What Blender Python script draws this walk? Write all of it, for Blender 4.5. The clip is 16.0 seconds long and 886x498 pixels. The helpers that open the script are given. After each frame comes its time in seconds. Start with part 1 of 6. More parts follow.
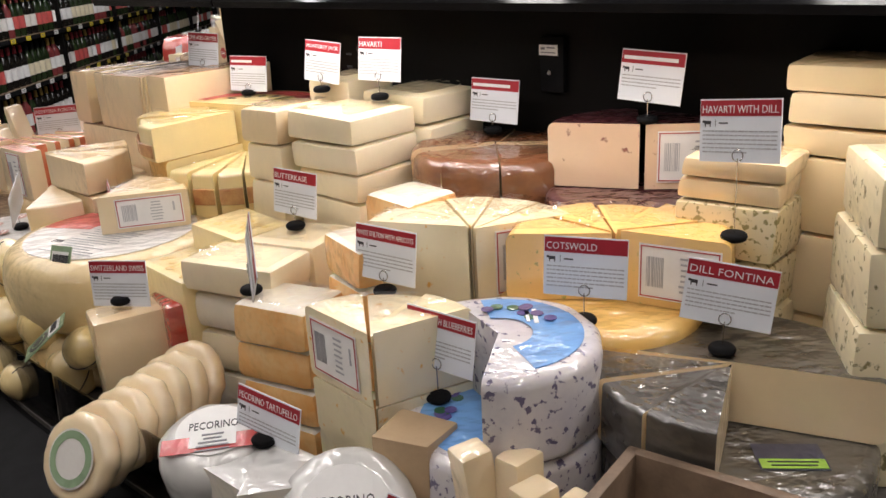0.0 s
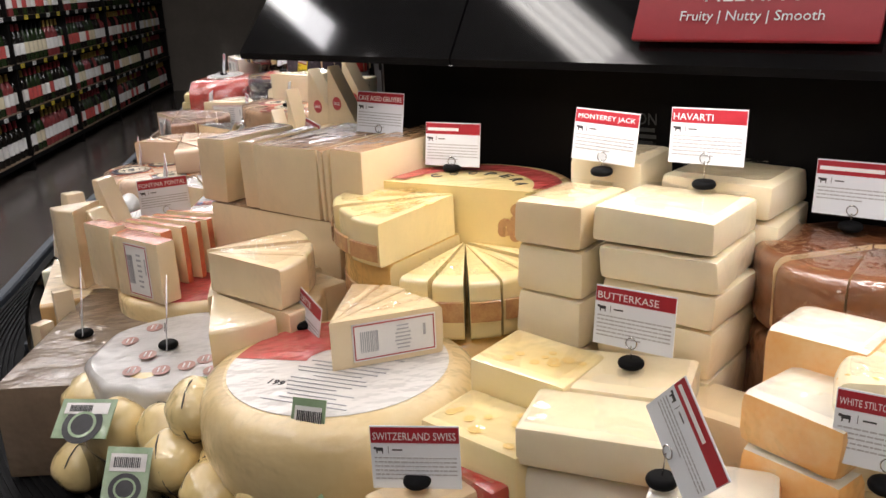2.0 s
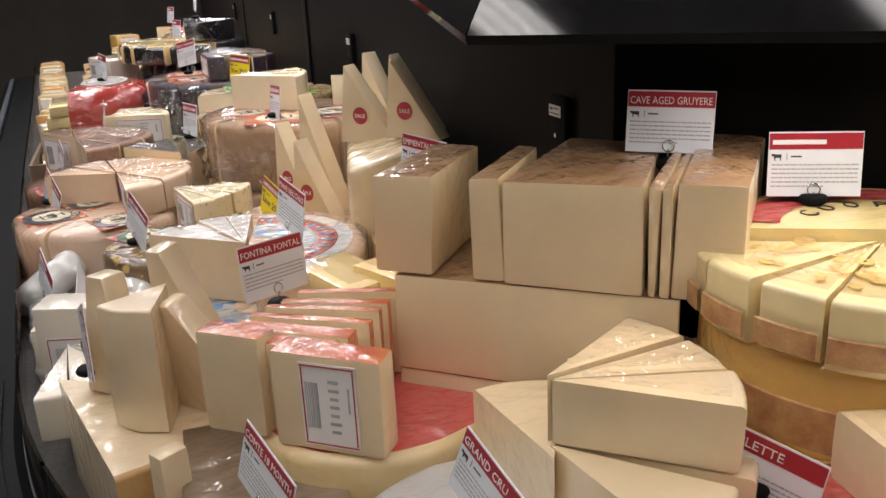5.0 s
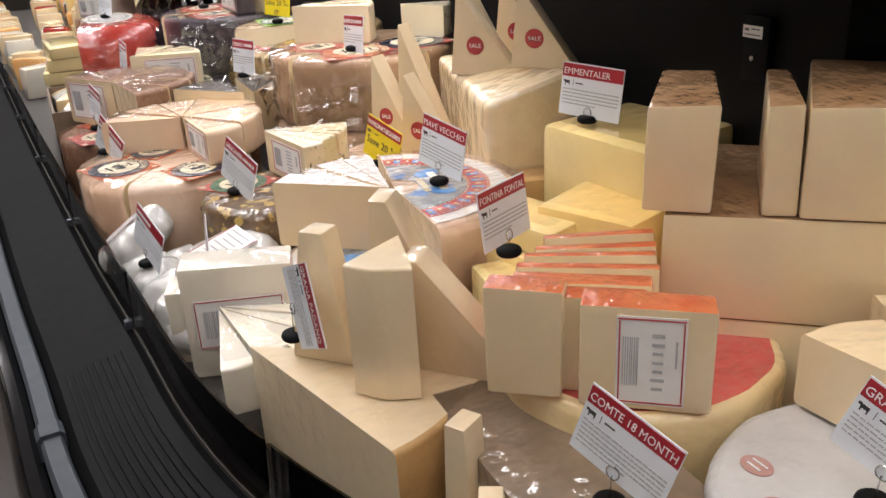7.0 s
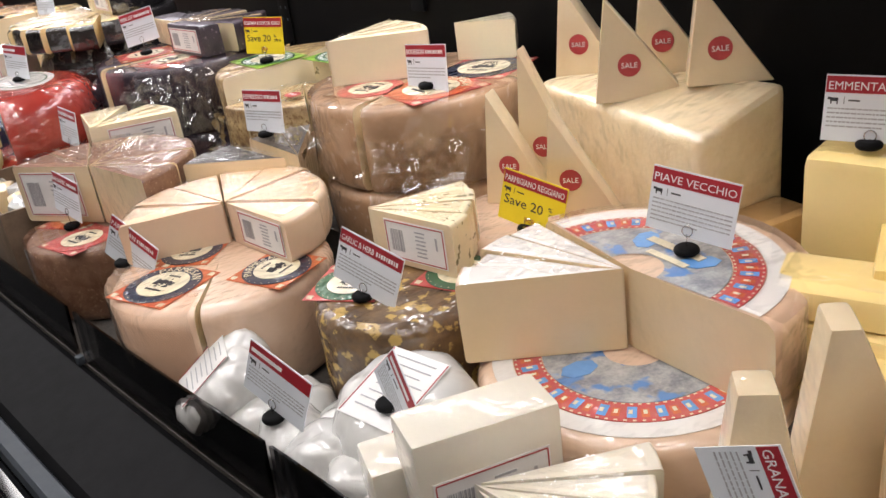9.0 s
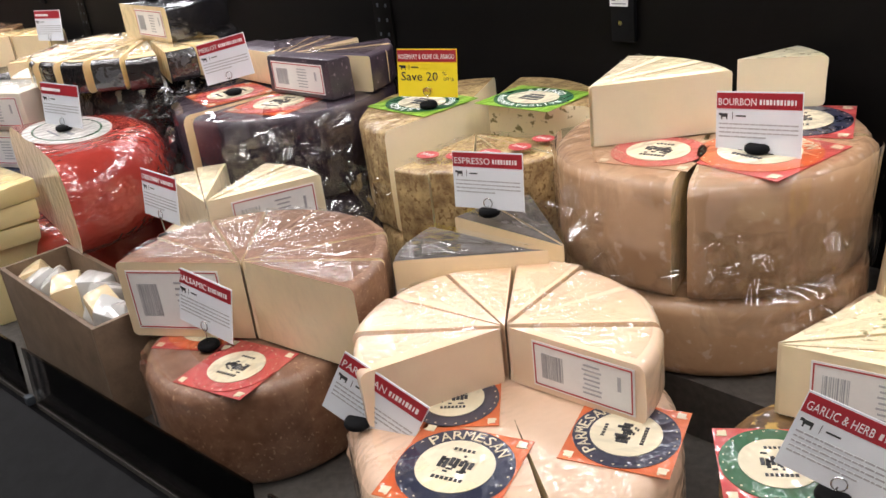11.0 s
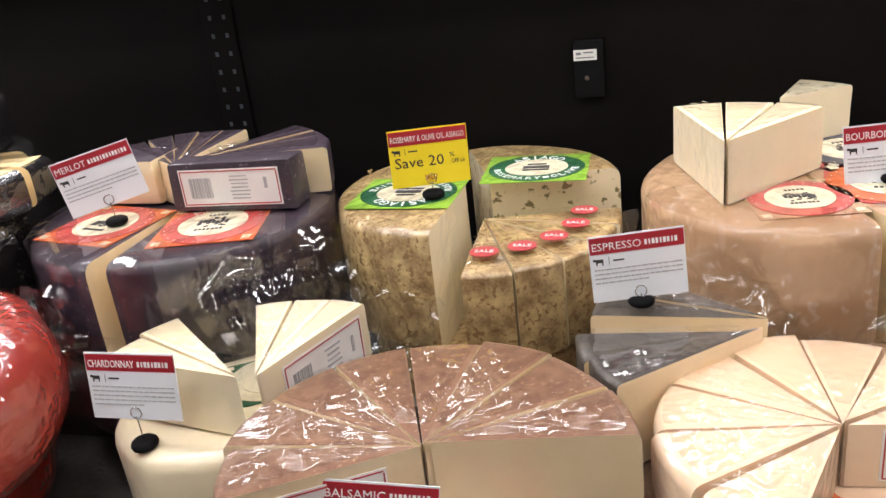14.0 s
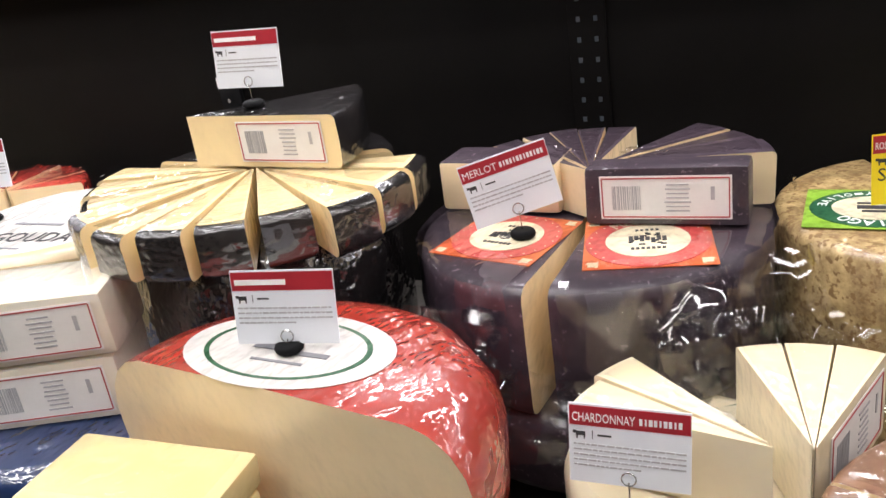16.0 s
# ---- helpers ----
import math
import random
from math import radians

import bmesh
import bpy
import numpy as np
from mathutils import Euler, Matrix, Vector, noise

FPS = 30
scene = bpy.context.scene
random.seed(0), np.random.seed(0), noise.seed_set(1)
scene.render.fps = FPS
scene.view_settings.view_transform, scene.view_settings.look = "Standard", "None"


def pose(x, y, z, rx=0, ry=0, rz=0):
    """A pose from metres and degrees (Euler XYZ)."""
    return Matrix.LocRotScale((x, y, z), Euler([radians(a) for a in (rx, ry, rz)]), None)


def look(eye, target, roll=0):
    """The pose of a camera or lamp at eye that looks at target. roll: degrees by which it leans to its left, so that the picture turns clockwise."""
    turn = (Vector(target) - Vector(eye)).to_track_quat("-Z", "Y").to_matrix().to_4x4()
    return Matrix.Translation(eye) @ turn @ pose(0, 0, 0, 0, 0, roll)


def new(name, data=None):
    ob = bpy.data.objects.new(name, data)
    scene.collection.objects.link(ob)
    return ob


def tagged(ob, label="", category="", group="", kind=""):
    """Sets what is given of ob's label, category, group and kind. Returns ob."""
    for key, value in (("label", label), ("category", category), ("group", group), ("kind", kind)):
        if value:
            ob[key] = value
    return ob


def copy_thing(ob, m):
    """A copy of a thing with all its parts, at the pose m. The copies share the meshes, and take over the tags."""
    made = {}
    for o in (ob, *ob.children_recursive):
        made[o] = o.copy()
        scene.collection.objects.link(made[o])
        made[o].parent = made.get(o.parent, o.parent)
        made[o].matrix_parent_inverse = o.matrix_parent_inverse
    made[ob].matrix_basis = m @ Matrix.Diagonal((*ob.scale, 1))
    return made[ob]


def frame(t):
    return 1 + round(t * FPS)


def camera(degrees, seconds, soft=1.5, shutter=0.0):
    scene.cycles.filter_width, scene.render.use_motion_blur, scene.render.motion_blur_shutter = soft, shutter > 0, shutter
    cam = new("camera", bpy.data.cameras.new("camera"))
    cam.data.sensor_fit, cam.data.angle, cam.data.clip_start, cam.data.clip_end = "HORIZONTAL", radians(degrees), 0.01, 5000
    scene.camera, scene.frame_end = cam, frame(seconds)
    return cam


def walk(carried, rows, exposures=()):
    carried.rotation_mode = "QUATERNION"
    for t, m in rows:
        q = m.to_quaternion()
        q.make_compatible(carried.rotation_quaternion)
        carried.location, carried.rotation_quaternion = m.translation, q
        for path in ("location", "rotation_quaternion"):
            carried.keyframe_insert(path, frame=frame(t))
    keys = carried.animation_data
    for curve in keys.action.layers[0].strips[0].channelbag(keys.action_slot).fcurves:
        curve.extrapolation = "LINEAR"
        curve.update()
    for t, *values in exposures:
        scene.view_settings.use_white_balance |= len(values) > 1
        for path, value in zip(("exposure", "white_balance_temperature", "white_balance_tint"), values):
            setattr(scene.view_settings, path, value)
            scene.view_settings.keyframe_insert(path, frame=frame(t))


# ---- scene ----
cam = camera(54.4, 16.0)
PATH = [
    (0, (2.674, 0.41, 1.509), (0.79, 0.366, 0.841), -3.2),
    (0.5, (2.622, 0.326, 1.522), (0.735, 0.366, 0.861), -2.2),
    (1, (2.577, 0.195, 1.524), (0.676, 0.299, 0.911), -2.4),
    (1.5, (2.508, 0.096, 1.521), (0.609, 0.226, 0.905), -2.1),
    (2, (2.37, -0.004, 1.537), (0.468, 0.113, 0.93), -2.6),
    (2.5, (2.296, -0.085, 1.521), (0.387, 0.026, 0.933), -2.9),
    (3, (2.219, -0.211, 1.537), (0.367, 0.215, 0.911), -1.2),
    (3.5, (2.154, -0.325, 1.503), (0.35, 0.292, 0.897), -1.4),
    (4, (2.071, -0.376, 1.503), (0.295, 0.285, 0.864), -1.3),
    (4.5, (1.945, -0.427, 1.508), (0.157, 0.2, 0.868), -2.4),
    (4.7, (1.903, -0.438, 1.508), (0.107, 0.175, 0.877), -2.6),
    (6.8, (1.7, -0.679, 1.509), (0.016, 0.088, 0.749), -3.4),
    (7, (1.677, -0.705, 1.505), (-0.001, 0.052, 0.722), -3.4),
    (7.5, (1.561, -0.744, 1.498), (-0.161, -0.115, 0.699), -4.7),
    (8, (1.452, -0.763, 1.506), (-0.271, -0.127, 0.715), -6.8),
    (8.5, (1.366, -0.796, 1.491), (-0.253, 0.032, 0.659), -6.4),
    (9, (1.222, -0.89, 1.528), (-0.268, 0.164, 0.71), -8.3),
    (9.5, (1.102, -0.954, 1.521), (-0.356, 0.163, 0.729), -7.6),
    (10, (0.912, -0.964, 1.529), (-0.547, 0.143, 0.726), -7.6),
    (10.2, (0.86, -0.959, 1.534), (-0.599, 0.147, 0.729), -8.0),
    (12.3, (0.363, -1.008, 1.532), (-0.664, 0.533, 0.777), -7.8),
    (12.5, (0.317, -0.979, 1.541), (-0.65, 0.602, 0.789), -9.2),
    (13, (0.262, -0.975, 1.545), (-0.422, 0.737, 0.77), -7.2),
    (13.5, (0.188, -1.018, 1.554), (-0.364, 0.739, 0.775), -6.7),
    (14, (0.109, -1.075, 1.554), (-0.419, 0.697, 0.792), -6.8),
    (14.5, (0.034, -1.114, 1.549), (-0.559, 0.649, 0.813), -7.0),
    (15, (-0.03, -1.102, 1.533), (-0.752, 0.613, 0.799), -6.8),
    (15.5, (-0.136, -1.056, 1.544), (-0.906, 0.627, 0.786), -6.9),
    (16, (-0.224, -1.027, 1.564), (-1.027, 0.644, 0.812), -8.4),
]
walk(cam, [(t, look(eye, target, roll)) for t, eye, target, roll in PATH], [(0, 0.0), (1.5, 0.0), (3.5, -0.36), (4.7, -0.28), (7, 0.05), (8, 0.22), (9, 0.0), (10.2, 0.0), (12.5, -0.05), (14.5, 0.08), (16, 0.1)])

# ---- light ----
world = bpy.data.worlds.new("store_air")
world.use_nodes = True
scene.world = world
world.node_tree.nodes["Background"].inputs[0].default_value = (1.0, 0.93, 0.85, 1)
world.node_tree.nodes["Background"].inputs[1].default_value = 0.05
FLOOR, CEIL = 0.15, 3.35
DECK, TIER = 0.985, 1.05
CORNER = Vector((1.084, 0.0, 0.0))
U = Vector((0.669, 0.743, 0.0))       # along the back wall of the angled wing
N = Vector((0.743, -0.669, 0.0))      # out of that wall, to the aisle
WING = 48.0


def lamp(x, y, z, sx, sy, power, target=None):
    data = bpy.data.lights.new("ceiling_lamp", "AREA")
    data.shape, data.size, data.size_y, data.energy, data.color = "RECTANGLE", sx, sy, power, (1.0, 0.93, 0.885)
    ob = new("ceiling_lamp", data)
    ob.matrix_world = look((x, y, z), target or (x, y + 0.001, 0))
    return ob


LAMPS = [(-4.4 + 1.15 * i, -1.35, (7.0, 7.0, 7.5, 8.5, 4.5)[i]) for i in range(5)]
LAMPS += [(-4.4 + 1.15 * i, -0.50, (12.0, 12.0, 13.0, 15.0, 7.2)[i]) for i in range(5)] + [(-4.4 + 1.15 * i, -2.3, 9.0) for i in range(5)]
LAMPS += [(1.35, -1.35, 3.6), (2.5, -1.2, 3.8), (3.65, -1.2, 3.6), (1.35, -0.55, 4.0), (2.4, -0.45, 3.4), (3.4, -0.2, 4.4), (3.4, 0.9, 5.4), (1.35, -2.3, 2.5), (2.5, -2.3, 3.0), (4.3, 0.3, 3.6), (2.2, 0.9, 4.4)]
for lx, ly, lw in LAMPS:
    lamp(lx, ly, CEIL - 0.12, 0.95, 0.20, lw).data.color = (1.0, 0.905, 0.90) if lx > 0.5 else (1.0, 0.968, 0.995)

# slim light strips under the canopy edges
STRIPS = [(0.10, 1.15, 1.436, 1, 2.0), (1.2, 2.25, 1.436, 1, 2.0)] + [(-3.6 + 1.06 * i, -2.6 + 1.06 * i, 1.531, 0, 2.1) for i in range(4)]
for s0, s1, z, wing, power in STRIPS:
    p = (CORNER + U * ((s0 + s1) / 2) + N * 0.165) if wing else Vector(((s0 + s1) / 2, -0.148, 0))
    q = p + (N if wing else Vector((0, -1, 0))) * 0.16
    strip_lamp = lamp(p.x, p.y, z, s1 - s0, 0.03, power, (q.x, q.y, z - 0.5))
    strip_lamp.data.color = (1.0, 0.925, 0.89) if wing else (0.98, 0.96, 1.0)

# ---- materials ----
MATS = {}


def node_mat(name):
    mat = bpy.data.materials.new(name)
    mat.use_nodes = True
    nt = mat.node_tree
    return mat, nt, nt.nodes["Principled BSDF"]


def surface(name, c1, c2=None, scale=30.0, rough=0.5, metal=0.0, bump=0.15, speck=None, speck_scale=90.0, speck_at=0.62, wrap=0.0,
            detail=6.0, spec=0.5, sss=0.0, wrap_scale=48.0, crinkle=0.8):
    """A mottled surface: two tones at a coarse and a fine scale, specks, fine relief; wrap: a skin of clinging clear film."""
    if name in MATS:
        return MATS[name]
    mat, nt, b = node_mat(name)
    add, link = nt.nodes.new, nt.links.new
    c2 = c2 or tuple(v * 0.86 for v in c1)
    tex = add("ShaderNodeTexCoord")
    rnd = add("ShaderNodeObjectInfo")
    shift = add("ShaderNodeVectorMath")
    shift.operation = "ADD"
    far = add("ShaderNodeMath")
    far.operation, far.inputs[1].default_value = "MULTIPLY", 7.0
    link(rnd.outputs["Random"], far.inputs[0])
    link(tex.outputs["Object"], shift.inputs[0])
    link(far.outputs[0], shift.inputs[1])
    n1 = add("ShaderNodeTexNoise")
    n1.inputs["Scale"].default_value, n1.inputs["Detail"].default_value = scale, detail
    n2 = add("ShaderNodeTexNoise")
    n2.inputs["Scale"].default_value, n2.inputs["Detail"].default_value = scale * 7, 4
    link(shift.outputs[0], n1.inputs["Vector"])
    link(shift.outputs[0], n2.inputs["Vector"])
    ramp = add("ShaderNodeMapRange")
    ramp.inputs[1].default_value, ramp.inputs[2].default_value = 0.35, 0.68
    both = add("ShaderNodeMath")
    both.operation, both.inputs[1].default_value, both.inputs[2].default_value = "MULTIPLY_ADD", 0.25, 0.0
    link(n2.outputs["Fac"], both.inputs[0])
    tot = add("ShaderNodeMath")
    tot.operation = "ADD"
    low = add("ShaderNodeMath")
    low.operation, low.inputs[1].default_value = "MULTIPLY", 0.75
    link(n1.outputs["Fac"], low.inputs[0])
    link(low.outputs[0], tot.inputs[0])
    link(both.outputs[0], tot.inputs[1])
    link(tot.outputs[0], ramp.inputs[0])
    mix = add("ShaderNodeMix")
    mix.data_type = "RGBA"
    mix.inputs[6].default_value, mix.inputs[7].default_value = (*c1, 1), (*c2, 1)
    link(ramp.outputs[0], mix.inputs[0])
    col = mix.outputs[2]
    if speck:
        n3 = add("ShaderNodeTexNoise")
        n3.inputs["Scale"].default_value, n3.inputs["Detail"].default_value = speck_scale, 3
        link(shift.outputs[0], n3.inputs["Vector"])
        r3 = add("ShaderNodeMapRange")
        r3.inputs[1].default_value, r3.inputs[2].default_value = speck_at, speck_at + 0.06
        link(n3.outputs["Fac"], r3.inputs[0])
        m3 = add("ShaderNodeMix")
        m3.data_type = "RGBA"
        m3.inputs[7].default_value = (*speck, 1)
        link(r3.outputs[0], m3.inputs[0])
        link(col, m3.inputs[6])
        col = m3.outputs[2]
    link(col, b.inputs["Base Color"])
    b.inputs["Roughness"].default_value, b.inputs["Metallic"].default_value = rough, metal
    b.inputs["Specular IOR Level"].default_value = spec
    if bump:
        bp = add("ShaderNodeBump")
        bp.inputs["Strength"].default_value, bp.inputs["Distance"].default_value = bump, 0.003
        link(tot.outputs[0], bp.inputs["Height"])
        link(bp.outputs[0], b.inputs["Normal"])
    if sss:
        b.inputs["Subsurface Weight"].default_value = sss
        b.inputs["Subsurface Radius"].default_value = (0.006, 0.004, 0.002)
        b.inputs["Subsurface Scale"].default_value = 1.0
    if wrap:
        b.inputs["Coat Weight"].default_value, b.inputs["Coat Roughness"].default_value = wrap, 0.08
        b.inputs["Coat IOR"].default_value = 1.85
        st = add("ShaderNodeMapping")
        st.inputs["Scale"].default_value = (1.0, 0.6, 0.85)
        st.inputs["Rotation"].default_value = (0.3, 0.2, 0.7)
        link(shift.outputs[0], st.inputs[0])
        w = add("ShaderNodeTexNoise")
        w.inputs["Scale"].default_value, w.inputs["Detail"].default_value, w.inputs["Roughness"].default_value = wrap_scale * 1.1, 2.0, 0.5
        link(st.outputs[0], w.inputs["Vector"])
        patch = add("ShaderNodeTexNoise")
        patch.inputs["Scale"].default_value, patch.inputs["Detail"].default_value = 13.0, 1.0
        link(shift.outputs[0], patch.inputs["Vector"])
        tight = add("ShaderNodeMapRange")
        tight.inputs[1].default_value, tight.inputs[2].default_value = 0.36, 0.60
        tight.inputs[3].default_value, tight.inputs[4].default_value = crinkle * 0.25, crinkle
        link(patch.outputs["Fac"], tight.inputs[0])
        wb = add("ShaderNodeBump")
        wb.inputs["Distance"].default_value = 0.020
        link(tight.outputs[0], wb.inputs["Strength"])
        link(w.outputs["Fac"], wb.inputs["Height"])
        link(wb.outputs[0], b.inputs["Coat Normal"])
    MATS[name] = mat
    return mat


def paste(name, c, c2=None, **k):
    k.setdefault("wrap", 0.75)
    k.setdefault("crinkle", 0.28)
    k.setdefault("bump", 0.12)
    k.setdefault("sss", 0.12)
    return surface("paste_" + name, c, c2 or tuple(v * 0.95 for v in c), 30, 0.42, **k)


CREAM = paste("cream", (0.84, 0.675, 0.43))
IVORY = paste("ivory", (0.86, 0.75, 0.53), wrap=0.5)
WHITE = paste("white", (0.84, 0.78, 0.66))
STRAW = paste("straw", (0.80, 0.62, 0.36))
YELLOW = paste("yellow", (0.88, 0.69, 0.31))
GOUDA = paste("gouda", (0.87, 0.70, 0.40))
GOLD = paste("gold", (0.87, 0.63, 0.23))
TAN = paste("tan", (0.78, 0.60, 0.36))
PINKPASTE = paste("blush", (0.84, 0.63, 0.44))
ORANGE = surface("rind_orange", (0.84, 0.40, 0.11), (0.87, 0.58, 0.26), 25, 0.45, wrap=0.7)
HERBPASTE = paste("flecked", (0.86, 0.76, 0.52), speck=(0.24, 0.2, 0.08), speck_scale=100, speck_at=0.605)
HERBDENSE = paste("dense_flecked", (0.78, 0.68, 0.44), speck=(0.3, 0.25, 0.1), speck_scale=150, speck_at=0.56)
APRICOT = paste("apricot", (0.87, 0.76, 0.52), speck=(0.80, 0.45, 0.10), speck_scale=85, speck_at=0.66)
COTSWOLD = paste("chive", (0.86, 0.56, 0.20), speck=(0.42, 0.36, 0.10), speck_scale=170, speck_at=0.66)
BLUEBERRY = paste("blueberry", (0.70, 0.67, 0.67), (0.58, 0.55, 0.60), speck=(0.13, 0.11, 0.20), speck_scale=130, speck_at=0.59)
SWISS = paste("swiss", (0.87, 0.72, 0.38))
RIND_SWISS = surface("rind_swiss", (0.40, 0.17, 0.07), (0.62, 0.38, 0.15), 55, 0.5, wrap=0.5)
RIND_GOLD = surface("rind_gold", (0.80, 0.52, 0.16), (0.72, 0.42, 0.10), 14, 0.42, wrap=0.7)
RIND_PALE = surface("rind_pale", (0.84, 0.66, 0.36), (0.78, 0.58, 0.28), 16, 0.38, wrap=0.7)
RIND_BROWN = surface("rind_brown", (0.16, 0.058, 0.024), (0.25, 0.10, 0.04), 18, 0.35, wrap=0.9)
RIND_WINE = surface("rind_wine", (0.06, 0.012, 0.016), (0.10, 0.025, 0.03), 18, 0.35, wrap=0.9)
WINEPASTE = paste("winepaste", (0.80, 0.58, 0.40), speck=(0.3, 0.12, 0.1), speck_scale=70, speck_at=0.66)
RIND_GREY = surface("rind_grey_wax", (0.050, 0.045, 0.038), (0.085, 0.076, 0.063), 24, 0.3, wrap=1.0, wrap_scale=55, crinkle=1.0)
RIND_PURPLE = surface("rind_purple", (0.030, 0.019, 0.030), (0.062, 0.042, 0.056), 55, 0.45, wrap=0.35, crinkle=0.5, speck=(0.20, 0.15, 0.18), speck_scale=190, speck_at=0.64)
RIND_BLUSH = surface("rind_blush", (0.52, 0.335, 0.195), (0.44, 0.265, 0.145), 20, 0.45, wrap=0.8, speck=(0.58, 0.42, 0.31), speck_scale=90)
RIND_PEACH = surface("rind_peach", (0.78, 0.57, 0.41), (0.74, 0.51, 0.35), 14, 0.4, wrap=0.9)
RIND_RUSSET = surface("rind_russet", (0.20, 0.093, 0.050), (0.32, 0.178, 0.105), 55, 0.45, wrap=0.35, speck=(0.46, 0.29, 0.18), speck_scale=240, speck_at=0.62, wrap_scale=58, crinkle=1.0)
RIND_HERB = surface("rind_herb", (0.62, 0.45, 0.21), (0.17, 0.090, 0.032), 44, 0.55, wrap=0.7, wrap_scale=36, crinkle=1.0, speck=(0.26, 0.15, 0.055), speck_scale=170, speck_at=0.55, bump=0.6)
RIND_GARLIC = surface("rind_garlic", (0.20, 0.105, 0.030), (0.045, 0.024, 0.010), 26, 0.5, wrap=0.8, speck=(0.55, 0.36, 0.09), speck_scale=62, speck_at=0.555, bump=0.6)
RIND_BLACK = surface("rind_black", (0.012, 0.011, 0.012), (0.03, 0.026, 0.026), 20, 0.25, wrap=1.0)
RIND_RED = surface("rind_red", (0.50, 0.055, 0.038), (0.42, 0.042, 0.030), 8, 0.25, wrap=1.0)
RIND_BLUE = surface("rind_blue", (0.012, 0.03, 0.10), (0.02, 0.045, 0.14), 9, 0.28, wrap=1.0)
RIND_GRUYERE = surface("rind_gruyere", (0.32, 0.17, 0.075), (0.40, 0.24, 0.12), 30, 0.5, wrap=0.9)
RIND_COMTE = surface("rind_comte", (0.19, 0.135, 0.09), (0.26, 0.19, 0.13), 26, 0.42, wrap=0.8, wrap_scale=40)
RIND_ESPRESSO = surface("rind_espresso", (0.05, 0.042, 0.038), (0.12, 0.105, 0.09), 50, 0.4, wrap=0.4, wrap_scale=60)
RIND_PARM = surface("rind_parm", (0.62, 0.40, 0.17), (0.52, 0.31, 0.12), 30, 0.5, wrap=0.5)
PARM = paste("parm", (0.82, 0.67, 0.45), (0.79, 0.63, 0.41), bump=0.3)
ROUGHPARM = paste("rough_parm", (0.82, 0.67, 0.44), (0.74, 0.57, 0.34), bump=0.9, wrap=0.9, crinkle=1.0, wrap_scale=30)
RIND_FONTAL = surface("rind_fontal", (0.58, 0.10, 0.03), (0.68, 0.22, 0.08), 40, 0.3, wrap=1.0, wrap_scale=70)
MILKWHITE = surface("wrapped_white", (0.70, 0.69, 0.66), (0.60, 0.60, 0.58), 14, 0.3, wrap=1.0, wrap_scale=30)
SCAM = surface("smoked_skin", (0.85, 0.68, 0.34), (0.78, 0.58, 0.24), 16, 0.3, wrap=0.9)
PAPER = surface("paper", (0.86, 0.85, 0.83), (0.80, 0.79, 0.77), 40, 0.55, bump=0.05)
CARD = surface("card_white", (0.80, 0.83, 0.87), (0.77, 0.80, 0.85), 30, 0.4, bump=0.02)
CARD_RED = surface("card_red", (0.40, 0.022, 0.035), (0.36, 0.018, 0.03), 30, 0.4, bump=0.02)
CARD_YELLOW = surface("card_yellow", (0.88, 0.70, 0.03), (0.85, 0.66, 0.02), 30, 0.4, bump=0.02)
INK = surface("ink", (0.03, 0.03, 0.035), (0.05, 0.05, 0.055), 60, 0.5, bump=0)
INKGREY = surface("ink_grey", (0.20, 0.20, 0.22), (0.26, 0.26, 0.28), 60, 0.5, bump=0)
INKPALE = surface("ink_pale", (0.40, 0.40, 0.42), (0.48, 0.48, 0.5), 60, 0.5, bump=0)
SEALRED = surface("seal_print", (0.45, 0.24, 0.21), (0.52, 0.32, 0.28), 80, 0.5, bump=0)
INKRED = surface("ink_red", (0.42, 0.04, 0.05), (0.5, 0.07, 0.07), 50, 0.5, bump=0)
NOTICEGREY = surface("notice_grey", (0.055, 0.055, 0.052), (0.035, 0.035, 0.033), 120, 0.5, bump=0)
WAXPAPER = surface("wax_paper", (0.60, 0.585, 0.57), (0.52, 0.505, 0.49), 22, 0.4, bump=0.2, wrap=0.4)
PRINTWHITE = surface("print_white", (0.86, 0.86, 0.86), (0.82, 0.82, 0.82), 60, 0.5, bump=0)
BLACKPLASTIC = surface("black_plastic", (0.006, 0.006, 0.0065), (0.010, 0.010, 0.011), 50, 0.55, bump=0.05, spec=0.06)
BLACKWALL = surface("black_painted_steel", (0.0042, 0.0036, 0.0035), (0.006, 0.0052, 0.0048), 12, 0.5, bump=0.04, spec=0.10)
BLACKGLOSS = surface("black_gloss", (0.008, 0.008, 0.009), (0.012, 0.012, 0.013), 30, 0.06, bump=0.0)
DECKMAT = surface("dark_deck_mat", (0.05, 0.045, 0.04), (0.09, 0.08, 0.07), 120, 0.6, bump=0.4)
STEEL = surface("brushed_steel", (0.055, 0.066, 0.08), (0.042, 0.05, 0.062), 60, 0.6, metal=0.1, bump=0.05)
CHROME = surface("wire_steel", (0.6, 0.6, 0.6), (0.5, 0.5, 0.5), 60, 0.25, metal=1.0, bump=0)
WOOD = surface("dark_tray_wood", (0.22, 0.15, 0.10), (0.14, 0.095, 0.06), 40, 0.5, bump=0.2)
FLOORMAT = surface("polished_concrete", (0.105, 0.090, 0.082), (0.075, 0.064, 0.058), 3.0, 0.22, bump=0.03)
CEILMAT = surface("ceiling_paint", (0.30, 0.29, 0.28), (0.26, 0.25, 0.24), 5, 0.8)
STOREWALL = surface("store_wall", (0.22, 0.19, 0.16), (0.18, 0.155, 0.13), 3, 0.8)
GREENTAG = surface("green_label", (0.30, 0.42, 0.26), (0.24, 0.36, 0.2), 40, 0.4, wrap=0.6)
